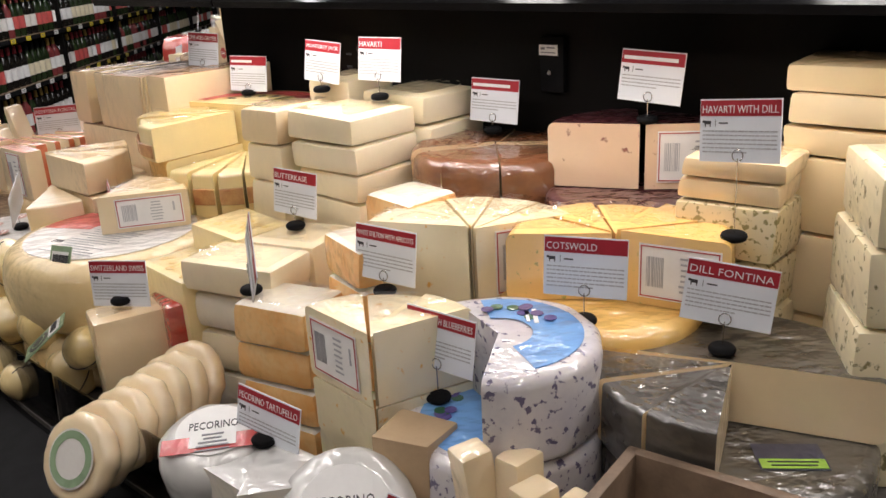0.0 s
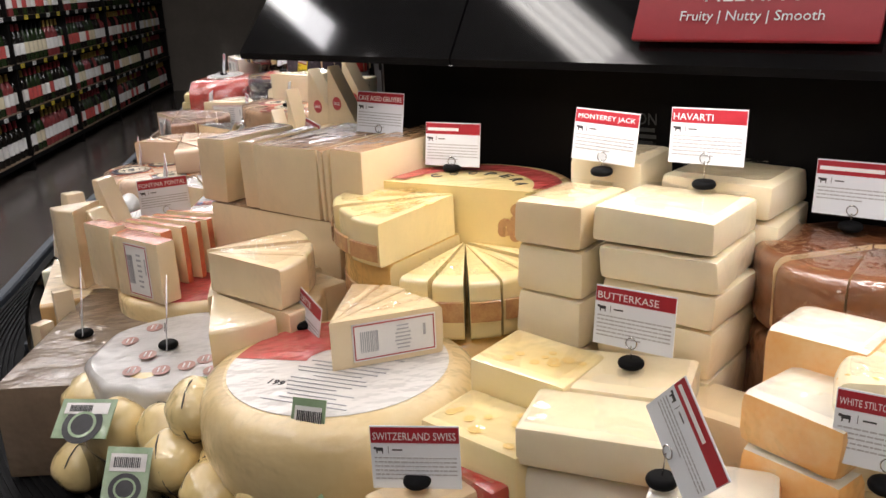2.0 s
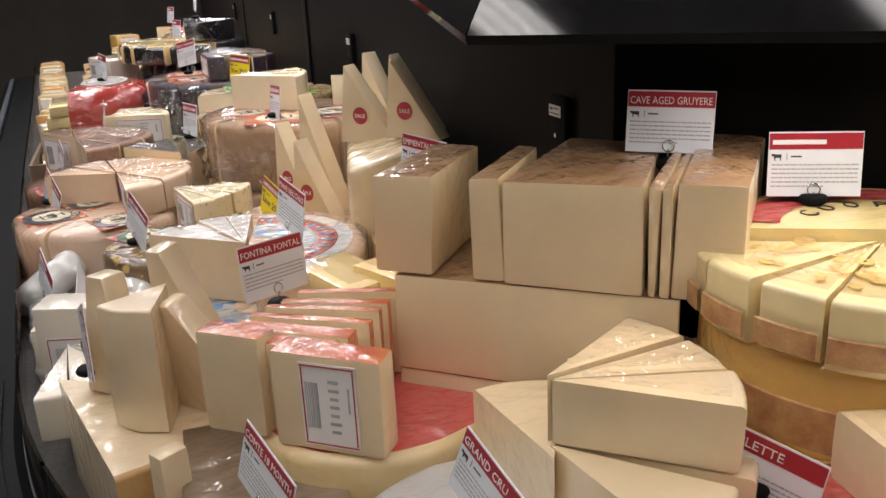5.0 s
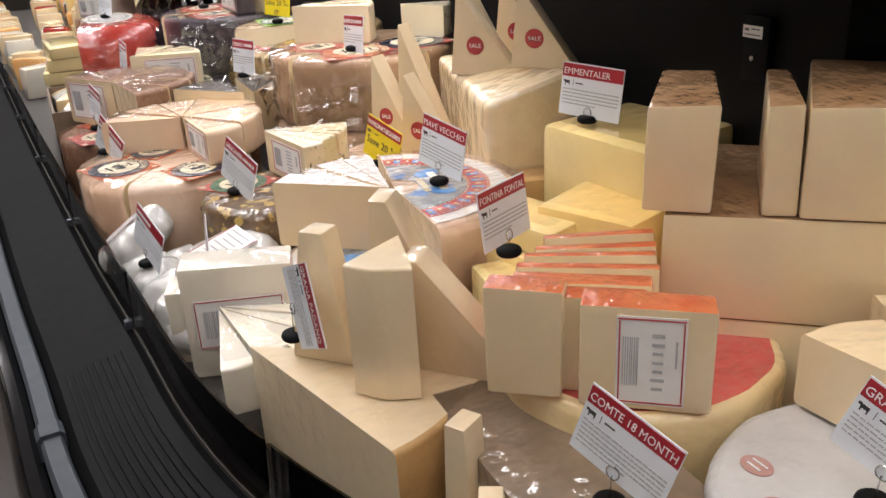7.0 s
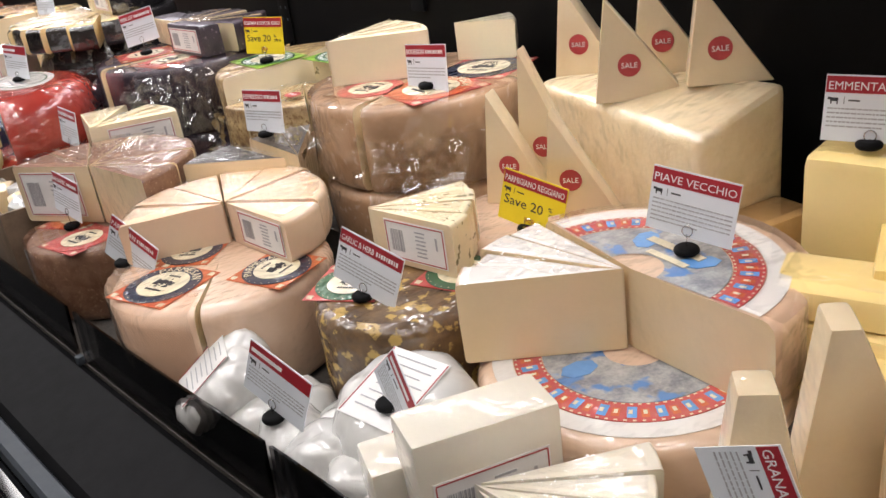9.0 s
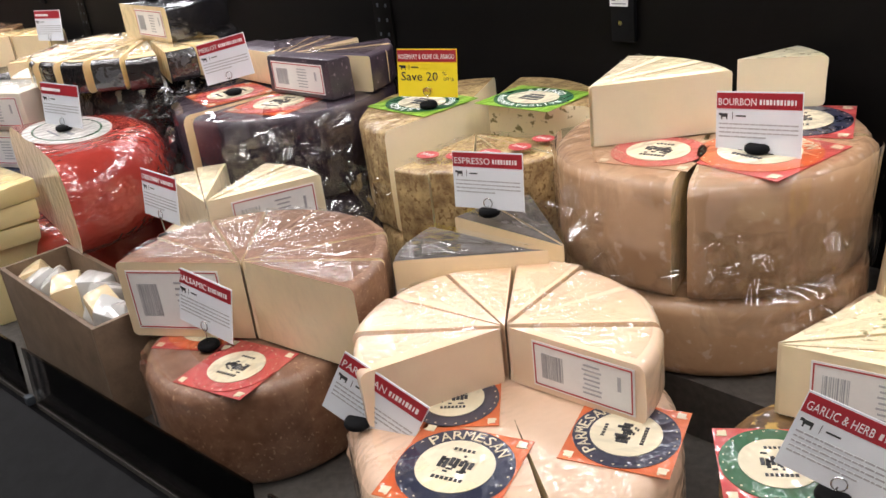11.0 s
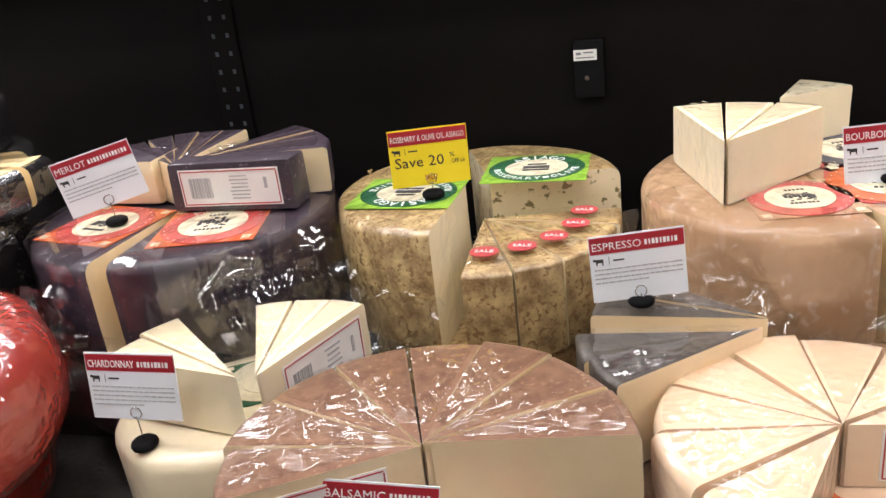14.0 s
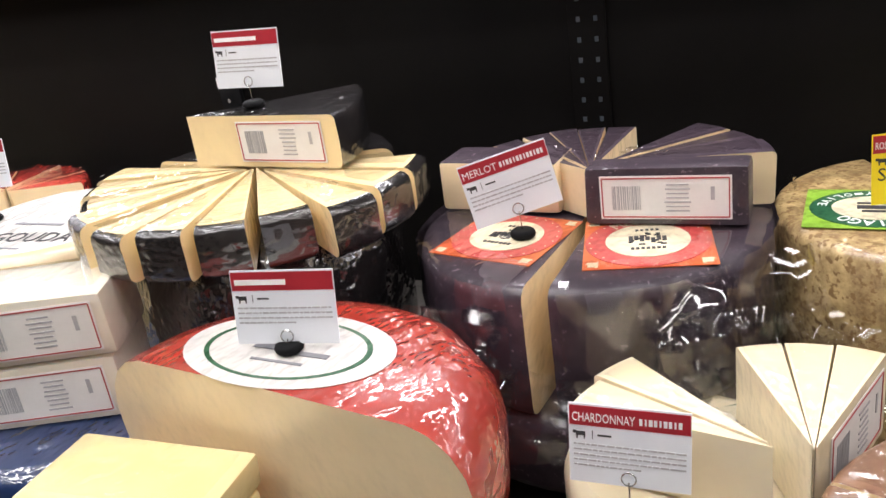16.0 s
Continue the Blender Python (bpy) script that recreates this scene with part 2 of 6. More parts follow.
CREAMPRINT = surface("cream_print", (0.82, 0.74, 0.54), (0.78, 0.69, 0.48), 40, 0.45, bump=0, wrap=0.8)
ORANGEPRINT = surface("orange_print", (0.70, 0.16, 0.04), (0.60, 0.11, 0.03), 90, 0.4, bump=0, wrap=0.8)
GREENPRINT = surface("green_print", (0.03, 0.14, 0.06), (0.02, 0.10, 0.045), 60, 0.4, bump=0, wrap=0.8)
LIMEPRINT = surface("lime_print", (0.32, 0.55, 0.06), (0.22, 0.42, 0.04), 60, 0.4, bump=0, wrap=0.8)
BLUEPRINT = surface("sky_print", (0.12, 0.33, 0.72), (0.16, 0.40, 0.78), 30, 0.4, bump=0, wrap=0.8)
NAVYPRINT = surface("navy_print", (0.015, 0.02, 0.05), (0.03, 0.035, 0.07), 60, 0.4, bump=0, wrap=0.8)
LIGHTPRINT = surface("pale_print", (0.80, 0.78, 0.74), (0.76, 0.72, 0.68), 30, 0.45, bump=0, wrap=0.8)
REDPRINT = surface("red_print", (0.60, 0.06, 0.06), (0.55, 0.12, 0.10), 110, 0.45, bump=0, wrap=0.8)
PICTURE = surface("picture_print", (0.20, 0.22, 0.25), (0.58, 0.58, 0.57), 48, 0.4, bump=0, wrap=0.9, speck=(0.10, 0.26, 0.6), speck_scale=30, speck_at=0.56)
PLUM = surface("berry_print", (0.07, 0.05, 0.22), (0.10, 0.07, 0.3), 60, 0.4, bump=0, wrap=0.8)


def glass(name, tint, rough, clear):
    mat, nt, b = node_mat(name)
    tr, gl, mx, lw = (nt.nodes.new(k) for k in ("ShaderNodeBsdfTransparent", "ShaderNodeBsdfGlossy", "ShaderNodeMixShader", "ShaderNodeLayerWeight"))
    tr.inputs[0].default_value = (*tint, 1)
    gl.inputs["Roughness"].default_value = rough
    gl.inputs[0].default_value = (0.9, 0.9, 0.9, 1)
    lw.inputs[0].default_value = clear
    ns, bp = nt.nodes.new("ShaderNodeTexNoise"), nt.nodes.new("ShaderNodeBump")
    ns.inputs["Scale"].default_value, ns.inputs["Detail"].default_value = 60, 3
    bp.inputs["Strength"].default_value, bp.inputs["Distance"].default_value = (0.03, 0.001)
    nt.links.new(ns.outputs["Fac"], bp.inputs["Height"])
    nt.links.new(bp.outputs[0], gl.inputs["Normal"])
    nt.links.new(lw.outputs["Fresnel"], mx.inputs[0])
    nt.links.new(tr.outputs[0], mx.inputs[1])
    nt.links.new(gl.outputs[0], mx.inputs[2])
    nt.links.new(mx.outputs[0], nt.nodes["Material Output"].inputs["Surface"])
    nt.nodes.remove(b)
    return mat


ACRYLIC = glass("smoked_acrylic", (0.58, 0.57, 0.57), 0.05, 0.24)
FILM = glass("cling_film", (0.97, 0.97, 0.97), 0.07, 0.47)
GLOW = bpy.data.materials.new("lamp_glow")
GLOW.use_nodes = True
GLOW.node_tree.nodes["Principled BSDF"].inputs["Emission Color"].default_value = (1, 0.95, 0.88, 1)
GLOW.node_tree.nodes["Principled BSDF"].inputs["Emission Strength"].default_value = 9.0

# ---- mesh helpers ----
rng = random.Random(7)


def obj(name, verts, faces, mats, fmat=None, parent=None, m=None, angle=38.0, label=""):
    me = bpy.data.meshes.new(name)
    me.from_pydata([tuple(v) for v in verts], [], faces)
    for mt in mats:
        me.materials.append(mt)
    if fmat:
        me.polygons.foreach_set("material_index", fmat)
    me.polygons.foreach_set("use_smooth", [True] * len(me.polygons))
    me.update()
    me.set_sharp_from_angle(angle=radians(angle))
    ob = new(name, me)
    if parent is not None:
        ob.parent = parent
    if m is not None:
        ob.matrix_basis = m
    if label:
        ob["label"] = label
    return ob


def part(name, bm, material, parent, label=""):
    me = bpy.data.meshes.new(name)
    bm.to_mesh(me)
    bm.free()
    me.materials.append(material)
    ob = new(name, me)
    ob.parent = parent
    if label:
        ob["label"] = label
    return ob


def box_data(w, d, h, b=0.0, wob=0.0, seg=2, z0=0.0):
    """A box w x d x h with rounded edges, base at z0, slightly out of true."""
    bm = bmesh.new()
    bmesh.ops.create_cube(bm, size=1.0)
    for v in bm.verts:
        v.co = Vector((v.co.x * w, v.co.y * d, (v.co.z + 0.5) * h + z0))
        if wob:
            v.co += Vector((rng.uniform(-wob, wob), rng.uniform(-wob, wob), rng.uniform(-wob, wob) if v.co.z > z0 + h * 0.5 else 0))
    if b:
        bmesh.ops.bevel(bm, geom=bm.edges[:], offset=b, segments=seg, profile=0.6, affect="EDGES", clamp_overlap=True)
    bm.verts.index_update()
    out = [v.co.copy() for v in bm.verts], [[v.index for v in f.verts] for f in bm.faces], [f.normal.copy() for f in bm.faces]
    bm.free()
    return out


def box(name, w, d, h, mat, m=None, parent=None, b=0.0, wob=0.0, label="", side=None, end=None):
    """side: another material for the upright faces; end: one for the faces at +x."""
    v, f, n = box_data(w, d, h, b, wob)
    mats, fm = [mat], None
    if side or end:
        mats = [mat, side or mat, end or side or mat]
        fm = [2 if (end and k.x > 0.75) else (0 if abs(k.z) > 0.72 else 1) for k in n]
    return obj(name, v, f, mats, fm, parent, m, 40, label)


def sector_data(r, h, a0=0.0, a1=360.0, bev=0.008, bulge=0.0, wob=0.0015, r_in=0.0):
    full = a1 - a0 >= 359.9
    prof = [(r - bev, 0.0)]
    for k in range(1, 4):
        t = math.pi / 2 * k / 3
        prof.append((r - bev + bev * math.sin(t), bev - bev * math.cos(t)))
    mid = 3 if bulge else 1
    for k in range(1, mid + 1):
        prof.append((r, bev + (h - 2 * bev) * k / (mid + 1)))
    for k in range(0, 4):
        t = math.pi / 2 * k / 3
        prof.append((r - bev + bev * math.cos(t), h - bev + bev * math.sin(t)))
    prof = [(p + bulge * math.sin(math.pi * z / h), z) for p, z in prof]
    n = 56 if full else max(3, int((a1 - a0) / 6))
    seed = rng.uniform(0, 50)
    verts, faces, fm = [Vector((0, 0, 0)), Vector((0, 0, h))], [], []
    cnt = n if full else n + 1
    k = len(prof)
    for i in range(cnt):
        a = radians(a0 + (a1 - a0) * i / n)
        for p, z in prof:
            q = p + wob * noise.noise(Vector((math.cos(a) * 3, math.sin(a) * 3, z * 25 + seed))) * 2
            verts.append(Vector((q * math.cos(a), q * math.sin(a), z)))
    for i in range(n):
        p0, p1 = 2 + i * k, 2 + ((i + 1) % cnt) * k
        for j in range(k - 1):
            faces.append((p0 + j, p1 + j, p1 + j + 1, p0 + j + 1))
            fm.append(0)
        faces.append((0, p1, p0))
        fm.append(0)
        faces.append((1, p0 + k - 1, p1 + k - 1))
        fm.append(2)
    if not full:
        first, last = 2, 2 + n * k
        faces.append([0] + [first + j for j in range(k)] + [1])
        fm.append(1)
        faces.append([1] + [last + j for j in range(k - 1, -1, -1)] + [0])
        fm.append(1)
    return verts, faces, fm


def share(v, f, pick):
    """The faces that pick names, with their own vertices only."""
    keep = [k for i, k in enumerate(f) if pick[i]]
    ids = {}
    for k in keep:
        for i in k:
            ids.setdefault(i, len(ids))
    return [v[i] for i in ids], [[ids[i] for i in k] for k in keep]


def piece(name, v, f, fm, rind, cut, top, m):
    """A wheel, or a cut piece: the paste with its rind as a part of its own."""
    if 1 not in fm:
        ob = obj(name, *share(v, f, [k == 0 for k in fm]), [rind], None, None, m)
        obj("top_face", *share(v, f, [k == 2 for k in fm]), [top or rind], None, ob)
        return ob
    if rind is cut:
        return obj(name, v, f, [rind, cut, top or rind], fm, None, m)
    ob = obj(name, *share(v, f, [k == 1 for k in fm]), [cut], None, None, m)
    own = top is not None and top is not rind
    obj("rind", *share(v, f, [k == 0 or (k == 2 and not own) for k in fm]), [rind], None, ob, None, 38.0, "rind under clear film")
    if own:
        obj("top_face", *share(v, f, [k == 2 for k in fm]), [top], None, ob)
    return ob


def sector(name, x, y, z, r, h, a0, a1, rind, cut, top=None, bev=0.006, bulge=0.0, tilt=(0, 0), rot=0.0, label="", category="cheese", group="", wob=0.0015):
    """A wheel, or the piece of one between two angles, apex at x, y."""
    v, f, fm = sector_data(r, h, a0, a1, bev, bulge, wob)
    ob = piece(name, v, f, fm, rind, cut, top, pose(x, y, z, tilt[0], tilt[1], rot))
    return tagged(ob, label, category, group)


def film_top(parent, r, h, w):
    """Clear film drawn over the top of a wedge, in folds that run out from its tip."""
    na, nr = max(6, int(w / 1.7)), 36
    s = rng.uniform(0, 90)
    v = []
    for i in range(na + 1):
        a = radians(-w / 2 + 0.6 + (w - 1.2) * i / na)
        for j in range(nr + 1):
            q = 0.02 + (r - 0.026) * j / nr
            p = Vector((q * math.cos(a), q * math.sin(a), 0))
            k = noise.noise(Vector((p.x * 75 + s, p.y * 150, s))) + 0.5 * noise.noise(Vector((p.x * 210, p.y * 260 + s, 3.0)))
            loose = max(0.2, 0.7 + 1.5 * noise.noise(p * 16 + Vector((s, 0, 0))))
            v.append(p + Vector((0, 0, h + 0.0012 + 0.0032 * loose * abs(k))))
    f = [(i * (nr + 1) + j, i * (nr + 1) + j + 1, (i + 1) * (nr + 1) + j + 1, (i + 1) * (nr + 1) + j) for i in range(na) for j in range(nr)]
    ob = obj("film_wrap", v, f, [FILM], None, parent, None, 24, "creased clear cling film")
    ob.visible_shadow = False
    return ob


def film_sheet(parent, w, d, h):
    """Clear film drawn over the top of a block, creased."""
    nx, ny = max(6, int(w / 0.0055)), max(6, int(d / 0.0055))
    s = rng.uniform(0, 90)
    v = []
    for j in range(ny + 1):
        for i in range(nx + 1):
            p = Vector(((w - 0.014) * (i / nx - 0.5), (d - 0.014) * (j / ny - 0.5), 0))
            k = noise.noise(Vector((p.x * 70 + s, p.y * 120, s))) + 0.5 * noise.noise(Vector((p.x * 200, p.y * 230 + s, 3.0)))
            loose = max(0.12, 0.5 + 1.6 * noise.noise(p * 16 + Vector((s, 0, 0))))
            v.append(p + Vector((0, 0, h + 0.0036 + 0.0026 * loose * abs(k))))
    f = [(j * (nx + 1) + i, j * (nx + 1) + i + 1, (j + 1) * (nx + 1) + i + 1, (j + 1) * (nx + 1) + i) for j in range(ny) for i in range(nx)]
    ob = obj("film_wrap", v, f, [FILM], None, parent, None, 24, "creased clear cling film")
    ob.visible_shadow = False
    return ob


def fan(name, x, y, z, r, h, a0, a1, n, rind, cut, top=None, gap=1.6, spread=0.004, lab=(), label="", group="", bev=0.004, tilt=4.0, lift=0.0):
    """Cut wedges laid side by side round a common point; lab: which of them carry a price label, and on which side."""
    made = []
    step = (a1 - a0) / n
    for i in range(n):
        w = step - gap
        mid = a0 + (i + 0.5) * step
        off = spread * rng.uniform(0.3, 1.6)
        dx, dy = off * math.cos(radians(mid)), off * math.sin(radians(mid))
        v, f, fm = sector_data(r * rng.uniform(0.97, 1.02), h * rng.uniform(0.96, 1.03), -w / 2, w / 2, bev, 0, 0.0008)
        ob = piece(name, v, f, fm, rind, cut, top, pose(x + dx, y + dy, z + lift * i, 0, 0, mid + rng.uniform(-0.5, 0.5)))
        tagged(ob, label, "cheese wedge", group)
        film_top(ob, r * 0.97, h * 1.03, w)
        for k, side in lab:
            if k == i:
                wedge_label(ob, r, h, w, side)
        made.append(ob)
    return made


def flat(name, w, h, mat, parent, m, t=0.0006, label=""):
    """A thin sheet in its own x, y plane, facing +z."""
    v = [Vector((x, y, z)) for z in (0, t) for x, y in ((-w / 2, -h / 2), (w / 2, -h / 2), (w / 2, h / 2), (-w / 2, h / 2))]
    f = [(3, 2, 1, 0), (4, 5, 6, 7), (0, 1, 5, 4), (1, 2, 6, 5), (2, 3, 7, 6), (3, 0, 4, 7)]
    return obj(name, v, f, [mat], None, parent, m, 30, label)


def bars(name, rects, mat, parent, m, t=0.0005):
    """Printed marks: small raised rectangles (cx, cy, w, h) joined in one sheet."""
    v, f = [], []
    for cx, cy, w, h in rects:
        o = len(v)
        v += [Vector((cx + sx * w / 2, cy + sy * h / 2, t)) for sx, sy in ((-1, -1), (1, -1), (1, 1), (-1, 1))]
        v += [Vector((cx + sx * w / 2, cy + sy * h / 2, 0)) for sx, sy in ((-1, -1), (1, -1), (1, 1), (-1, 1))]
        f += [(o, o + 1, o + 2, o + 3), (o + 4, o + 5, o + 1, o), (o + 5, o + 6, o + 2, o + 1), (o + 6, o + 7, o + 3, o + 2), (o + 7, o + 4, o, o + 3)]
    return obj(name, v, f, [mat], None, parent, m, 30)


def price_label(parent, m, w, h):
    sheet = flat("price_label", w, h, PAPER, parent, m, 0.0006, "white paper price label with a red border")
    up = pose(0, 0, 0.0007)
    e = 0.0011
    bars("label_border", [(0, h / 2 - 2 * e, w * 0.96, e), (0, -h / 2 + 2 * e, w * 0.96, e), (-w / 2 + 2 * e, 0, e, h * 0.9), (w / 2 - 2 * e, 0, e, h * 0.9)], INKRED, sheet, up)
    r = []
    x = -w * 0.40
    while x < -w * 0.18:
        t = rng.choice((0.0004, 0.0006, 0.0010))
        r.append((x, 0, t, h * 0.55))
        x += t + rng.choice((0.0007, 0.0011))
    for k in range(7):
        r.append((w * 0.1, h * (0.3 - 0.1 * k), w * rng.uniform(0.14, 0.2), h * 0.035))
    r.append((w * 0.36, h * 0.1, w * 0.03, h * 0.3))
    bars("label_print", r, INKPALE, sheet, up)
    return sheet


def wedge_label(ob, r, h, w, side):
    a = radians(w / 2 if side > 0 else -w / 2)
    along = Vector((math.cos(a), math.sin(a), 0))
    out = Vector((-math.sin(a), math.cos(a), 0)) * side
    xa = along if side < 0 else -along
    m = Matrix.Identity(4)
    for i in range(3):
        m[i][0], m[i][1], m[i][2] = xa[i], (0, 0, 1)[i], out[i]
    m.translation = along * r * 0.55 + Vector((0, 0, h * 0.5)) + out * 0.0006
    price_label(ob, m, r * 0.74, h * 0.78)


TEXTS = {}


def text_mesh(name, words, mat, parent, m, width, height):
    """Lettering in the built-in font, fitted into width x height, centred."""
    if words not in TEXTS:
        cu = bpy.data.curves.new("letters", "FONT")
        cu.body, cu.align_x, cu.align_y, cu.extrude, cu.resolution_u = words, "CENTER", "CENTER", 0.012, 2
        tmp = new("letters", cu)
        me = bpy.data.meshes.new_from_object(tmp.evaluated_get(bpy.context.evaluated_depsgraph_get()))
        bpy.data.objects.remove(tmp)
        TEXTS[words] = me
    me = TEXTS[words].copy()
    me.materials.clear()
    me.materials.append(mat)
    xs, ys = [v.co.x for v in me.vertices], [v.co.y for v in me.vertices]
    sx = width / max(max(xs) - min(xs), 1e-6)
    sy = min(height / max(max(ys) - min(ys), 1e-6), sx * 1.6)
    sx = min(sx, sy * 1.25)
    cy = (max(ys) + min(ys)) / 2
    for v in me.vertices:
        v.co = Vector((v.co.x * sx, (v.co.y - cy) * sy, v.co.z * 0.02))
    ob = new(name, me)
    ob.parent, ob.matrix_basis = parent, m
    return ob


def disc(name, r, mat, parent, m, r_in=0.0, t=0.0006, n=36, sx=1.0, label="", a0=0, a1=360):
    v, f = [], []
    full = a1 - a0 >= 360
    c = n if full else n + 1
    for i in range(c):
        a = radians(a0 + (a1 - a0) * i / n)
        for q, z in ((r, 0), (r, t), (r_in, t)):
            v.append(Vector((q * math.cos(a) * sx, q * math.sin(a), z)))
    for i in range(n):
        p, q = 3 * i, 3 * ((i + 1) % c)
        f += [(p, q, q + 1, p + 1), (p + 1, q + 1, q + 2, p + 2)]
    return obj(name, v, f, [mat], None, parent, m, 30, label)


def rod(name, pts, r, mat, parent=None, n=6, label=""):
    """A round wire through points."""
    v, f = [], []
    pts = [Vector(p) for p in pts]
    for i, p in enumerate(pts):
        d = (pts[min(i + 1, len(pts) - 1)] - pts[max(i - 1, 0)]).normalized()
        a = d.orthogonal().normalized()
        b = d.cross(a)
        for k in range(n):
            t = 2 * math.pi * k / n
            v.append(p + (a * math.cos(t) + b * math.sin(t)) * r)
    for i in range(len(pts) - 1):
        for k in range(n):
            f.append((i * n + k, i * n + (k + 1) % n, (i + 1) * n + (k + 1) % n, (i + 1) * n + k))
    f.append(list(range(n))[::-1])
    f.append([len(v) - n + k for k in range(n)])
    return obj(name, v, f, [mat], None, parent, None, 60, label)


def ball_data(rx, ry, rz, nu=20, nv=12, wob=0.0, top=0.0):
    v, f = [], []
    seed = rng.uniform(0, 90)
    for j in range(nv + 1):
        ph = math.pi * j / nv
        for i in range(nu):
            th = 2 * math.pi * i / nu
            p = Vector((math.sin(ph) * math.cos(th), math.sin(ph) * math.sin(th), math.cos(ph)))
            s = 1 + wob * noise.noise(p * 1.7 + Vector((seed, 0, 0)))
            z = p.z * rz * s
            if top and p.z > 0.6:
                z += top * ((p.z - 0.6) / 0.4) ** 2
            v.append(Vector((p.x * rx * s, p.y * ry * s, z)))
    for j in range(nv):
        for i in range(nu):
            f.append((j * nu + i, (j + 1) * nu + i, (j + 1) * nu + (i + 1) % nu, j * nu + (i + 1) % nu))
    return v, f


def prism(name, poly, t, mat, m, parent=None, b=0.0015, edge=None, label="", group="", category="cheese wedge"):
    """An outline in x, z given a thickness t along y, with softened edges; edge: material of the last side of the outline."""
    bm = bmesh.new()
    lo = [bm.verts.new((x, -t / 2, z)) for x, z in poly]
    hi = [bm.verts.new((x, t / 2, z)) for x, z in poly]
    k = len(poly)
    bm.faces.new(lo)
    bm.faces.new(hi[::-1])
    for i in range(k):
        f = bm.faces.new((lo[(i + 1) % k], lo[i], hi[i], hi[(i + 1) % k]))
        f.material_index = 1 if (edge and i == k - 1) else 0
    bmesh.ops.recalc_face_normals(bm, faces=bm.faces[:])
    bmesh.ops.bevel(bm, geom=bm.edges[:], offset=b, segments=2, profile=0.6, affect="EDGES", clamp_overlap=True)
    bm.verts.index_update()
    ob = obj(name, [v.co.copy() for v in bm.verts], [[v.index for v in f.verts] for f in bm.faces], [mat, edge or mat], [f.material_index for f in bm.faces], parent, m, 40)
    bm.free()
    if parent is None:
        tagged(ob, label, category, group)
    return ob


def film(name, x, y, z, w, d, m_rot, label="crumpled clear plastic film hanging from the wrapped cheese", amp=0.012, group=""):
    """A scrap of crumpled cling film."""
    nx, ny = 16, 12
    s = rng.uniform(0, 60)
    v = []
    for j in range(ny + 1):
        for i in range(nx + 1):
            p = Vector((w * (i / nx - 0.5), d * (j / ny - 0.5), 0))
            q = p * 28 + Vector((s, 0, 0))
            edge = 1 + 0.25 * noise.noise(q * 0.6)
            v.append(Vector((p.x * edge, p.y * edge, amp * (abs(noise.noise(q)) * 1.6 + 0.5 * noise.noise(q * 2.3)))))
    f = [(j * (nx + 1) + i, j * (nx + 1) + i + 1, (j + 1) * (nx + 1) + i + 1, (j + 1) * (nx + 1) + i) for j in range(ny) for i in range(nx)]
    ob = obj(name, v, f, [FILM], None, None, pose(x, y, z, *m_rot), 45)
    ob.visible_shadow = False
    return tagged(ob, label, "plastic film", group)


def film_band(parent, r, h, a0, a1, amp=0.006):
    """Clinging crumpled film round the side of a wheel and over its upper edge."""
    n = max(6, int((a1 - a0) / 3.2))
    rows = [(r, h * k / 6) for k in range(7)] + [(r - 0.012, h + 0.0), (r - 0.03, h + 0.001), (r - 0.05, h + 0.001)]
    s = rng.uniform(0, 70)
    v = []
    for i in range(n + 1):
        a = radians(a0 + (a1 - a0) * i / n)
        for j, (q, z) in enumerate(rows):
            k = noise.noise(Vector((a * 9, z * 60 + q * 40, s))) + 0.6 * noise.noise(Vector((a * 23, z * 130, s + 9)))
            d = 0.0016 + amp * abs(k)
            if j < 7:
                v.append(Vector(((q + d) * math.cos(a), (q + d) * math.sin(a), max(z, 0.002))))
            else:
                v.append(Vector((q * math.cos(a), q * math.sin(a), z + d * 0.7)))
    m = len(rows)
    f = [(i * m + j, (i + 1) * m + j, (i + 1) * m + j + 1, i * m + j + 1) for i in range(n) for j in range(m - 1)]
    ob = obj("film_wrap", v, f, [FILM], None, parent, None, 55, "crumpled clear cling film")
    ob.visible_shadow = False
    return ob


def rind_band(parent, r, a0, a1, z0, z1, mat):
    """A thin printed band round the curved side of a piece."""
    n = max(2, int((a1 - a0) / 5))
    v = []
    for i in range(n + 1):
        a = radians(a0 + (a1 - a0) * i / n)
        for q, z in ((r - 0.002, z0), (r, z0 + 0.001), (r, z1 - 0.001), (r - 0.002, z1)):
            v.append(Vector((q * math.cos(a), q * math.sin(a), z)))
    f = [(i * 4 + j, i * 4 + 4 + j, i * 4 + 5 + j, i * 4 + 1 + j) for i in range(n) for j in range(3)]
    return obj("rind_band", v, f, [mat], None, parent, None, 40, "brown patterned rind band")


def ring_marks(parent, r, n, w, d, mat, z, a0, a1, phase=0.0):
    """Small printed marks set round a ring, in one sheet."""
    v, f = [], []
    for i in range(n):
        a = radians(a0 + (a1 - a0) * (i + phase) / n)
        e, s = Vector((math.cos(a), math.sin(a), 0)), Vector((-math.sin(a), math.cos(a), 0))
        o = len(v)
        v += [e * (r + k * d / 2) + s * (g * w / 2) + Vector((0, 0, z)) for k, g in ((-1, -1), (1, -1), (1, 1), (-1, 1))]
        f.append((o, o + 1, o + 2, o + 3))
    return obj("motifs", v, f, [mat], None, parent, None, 30)


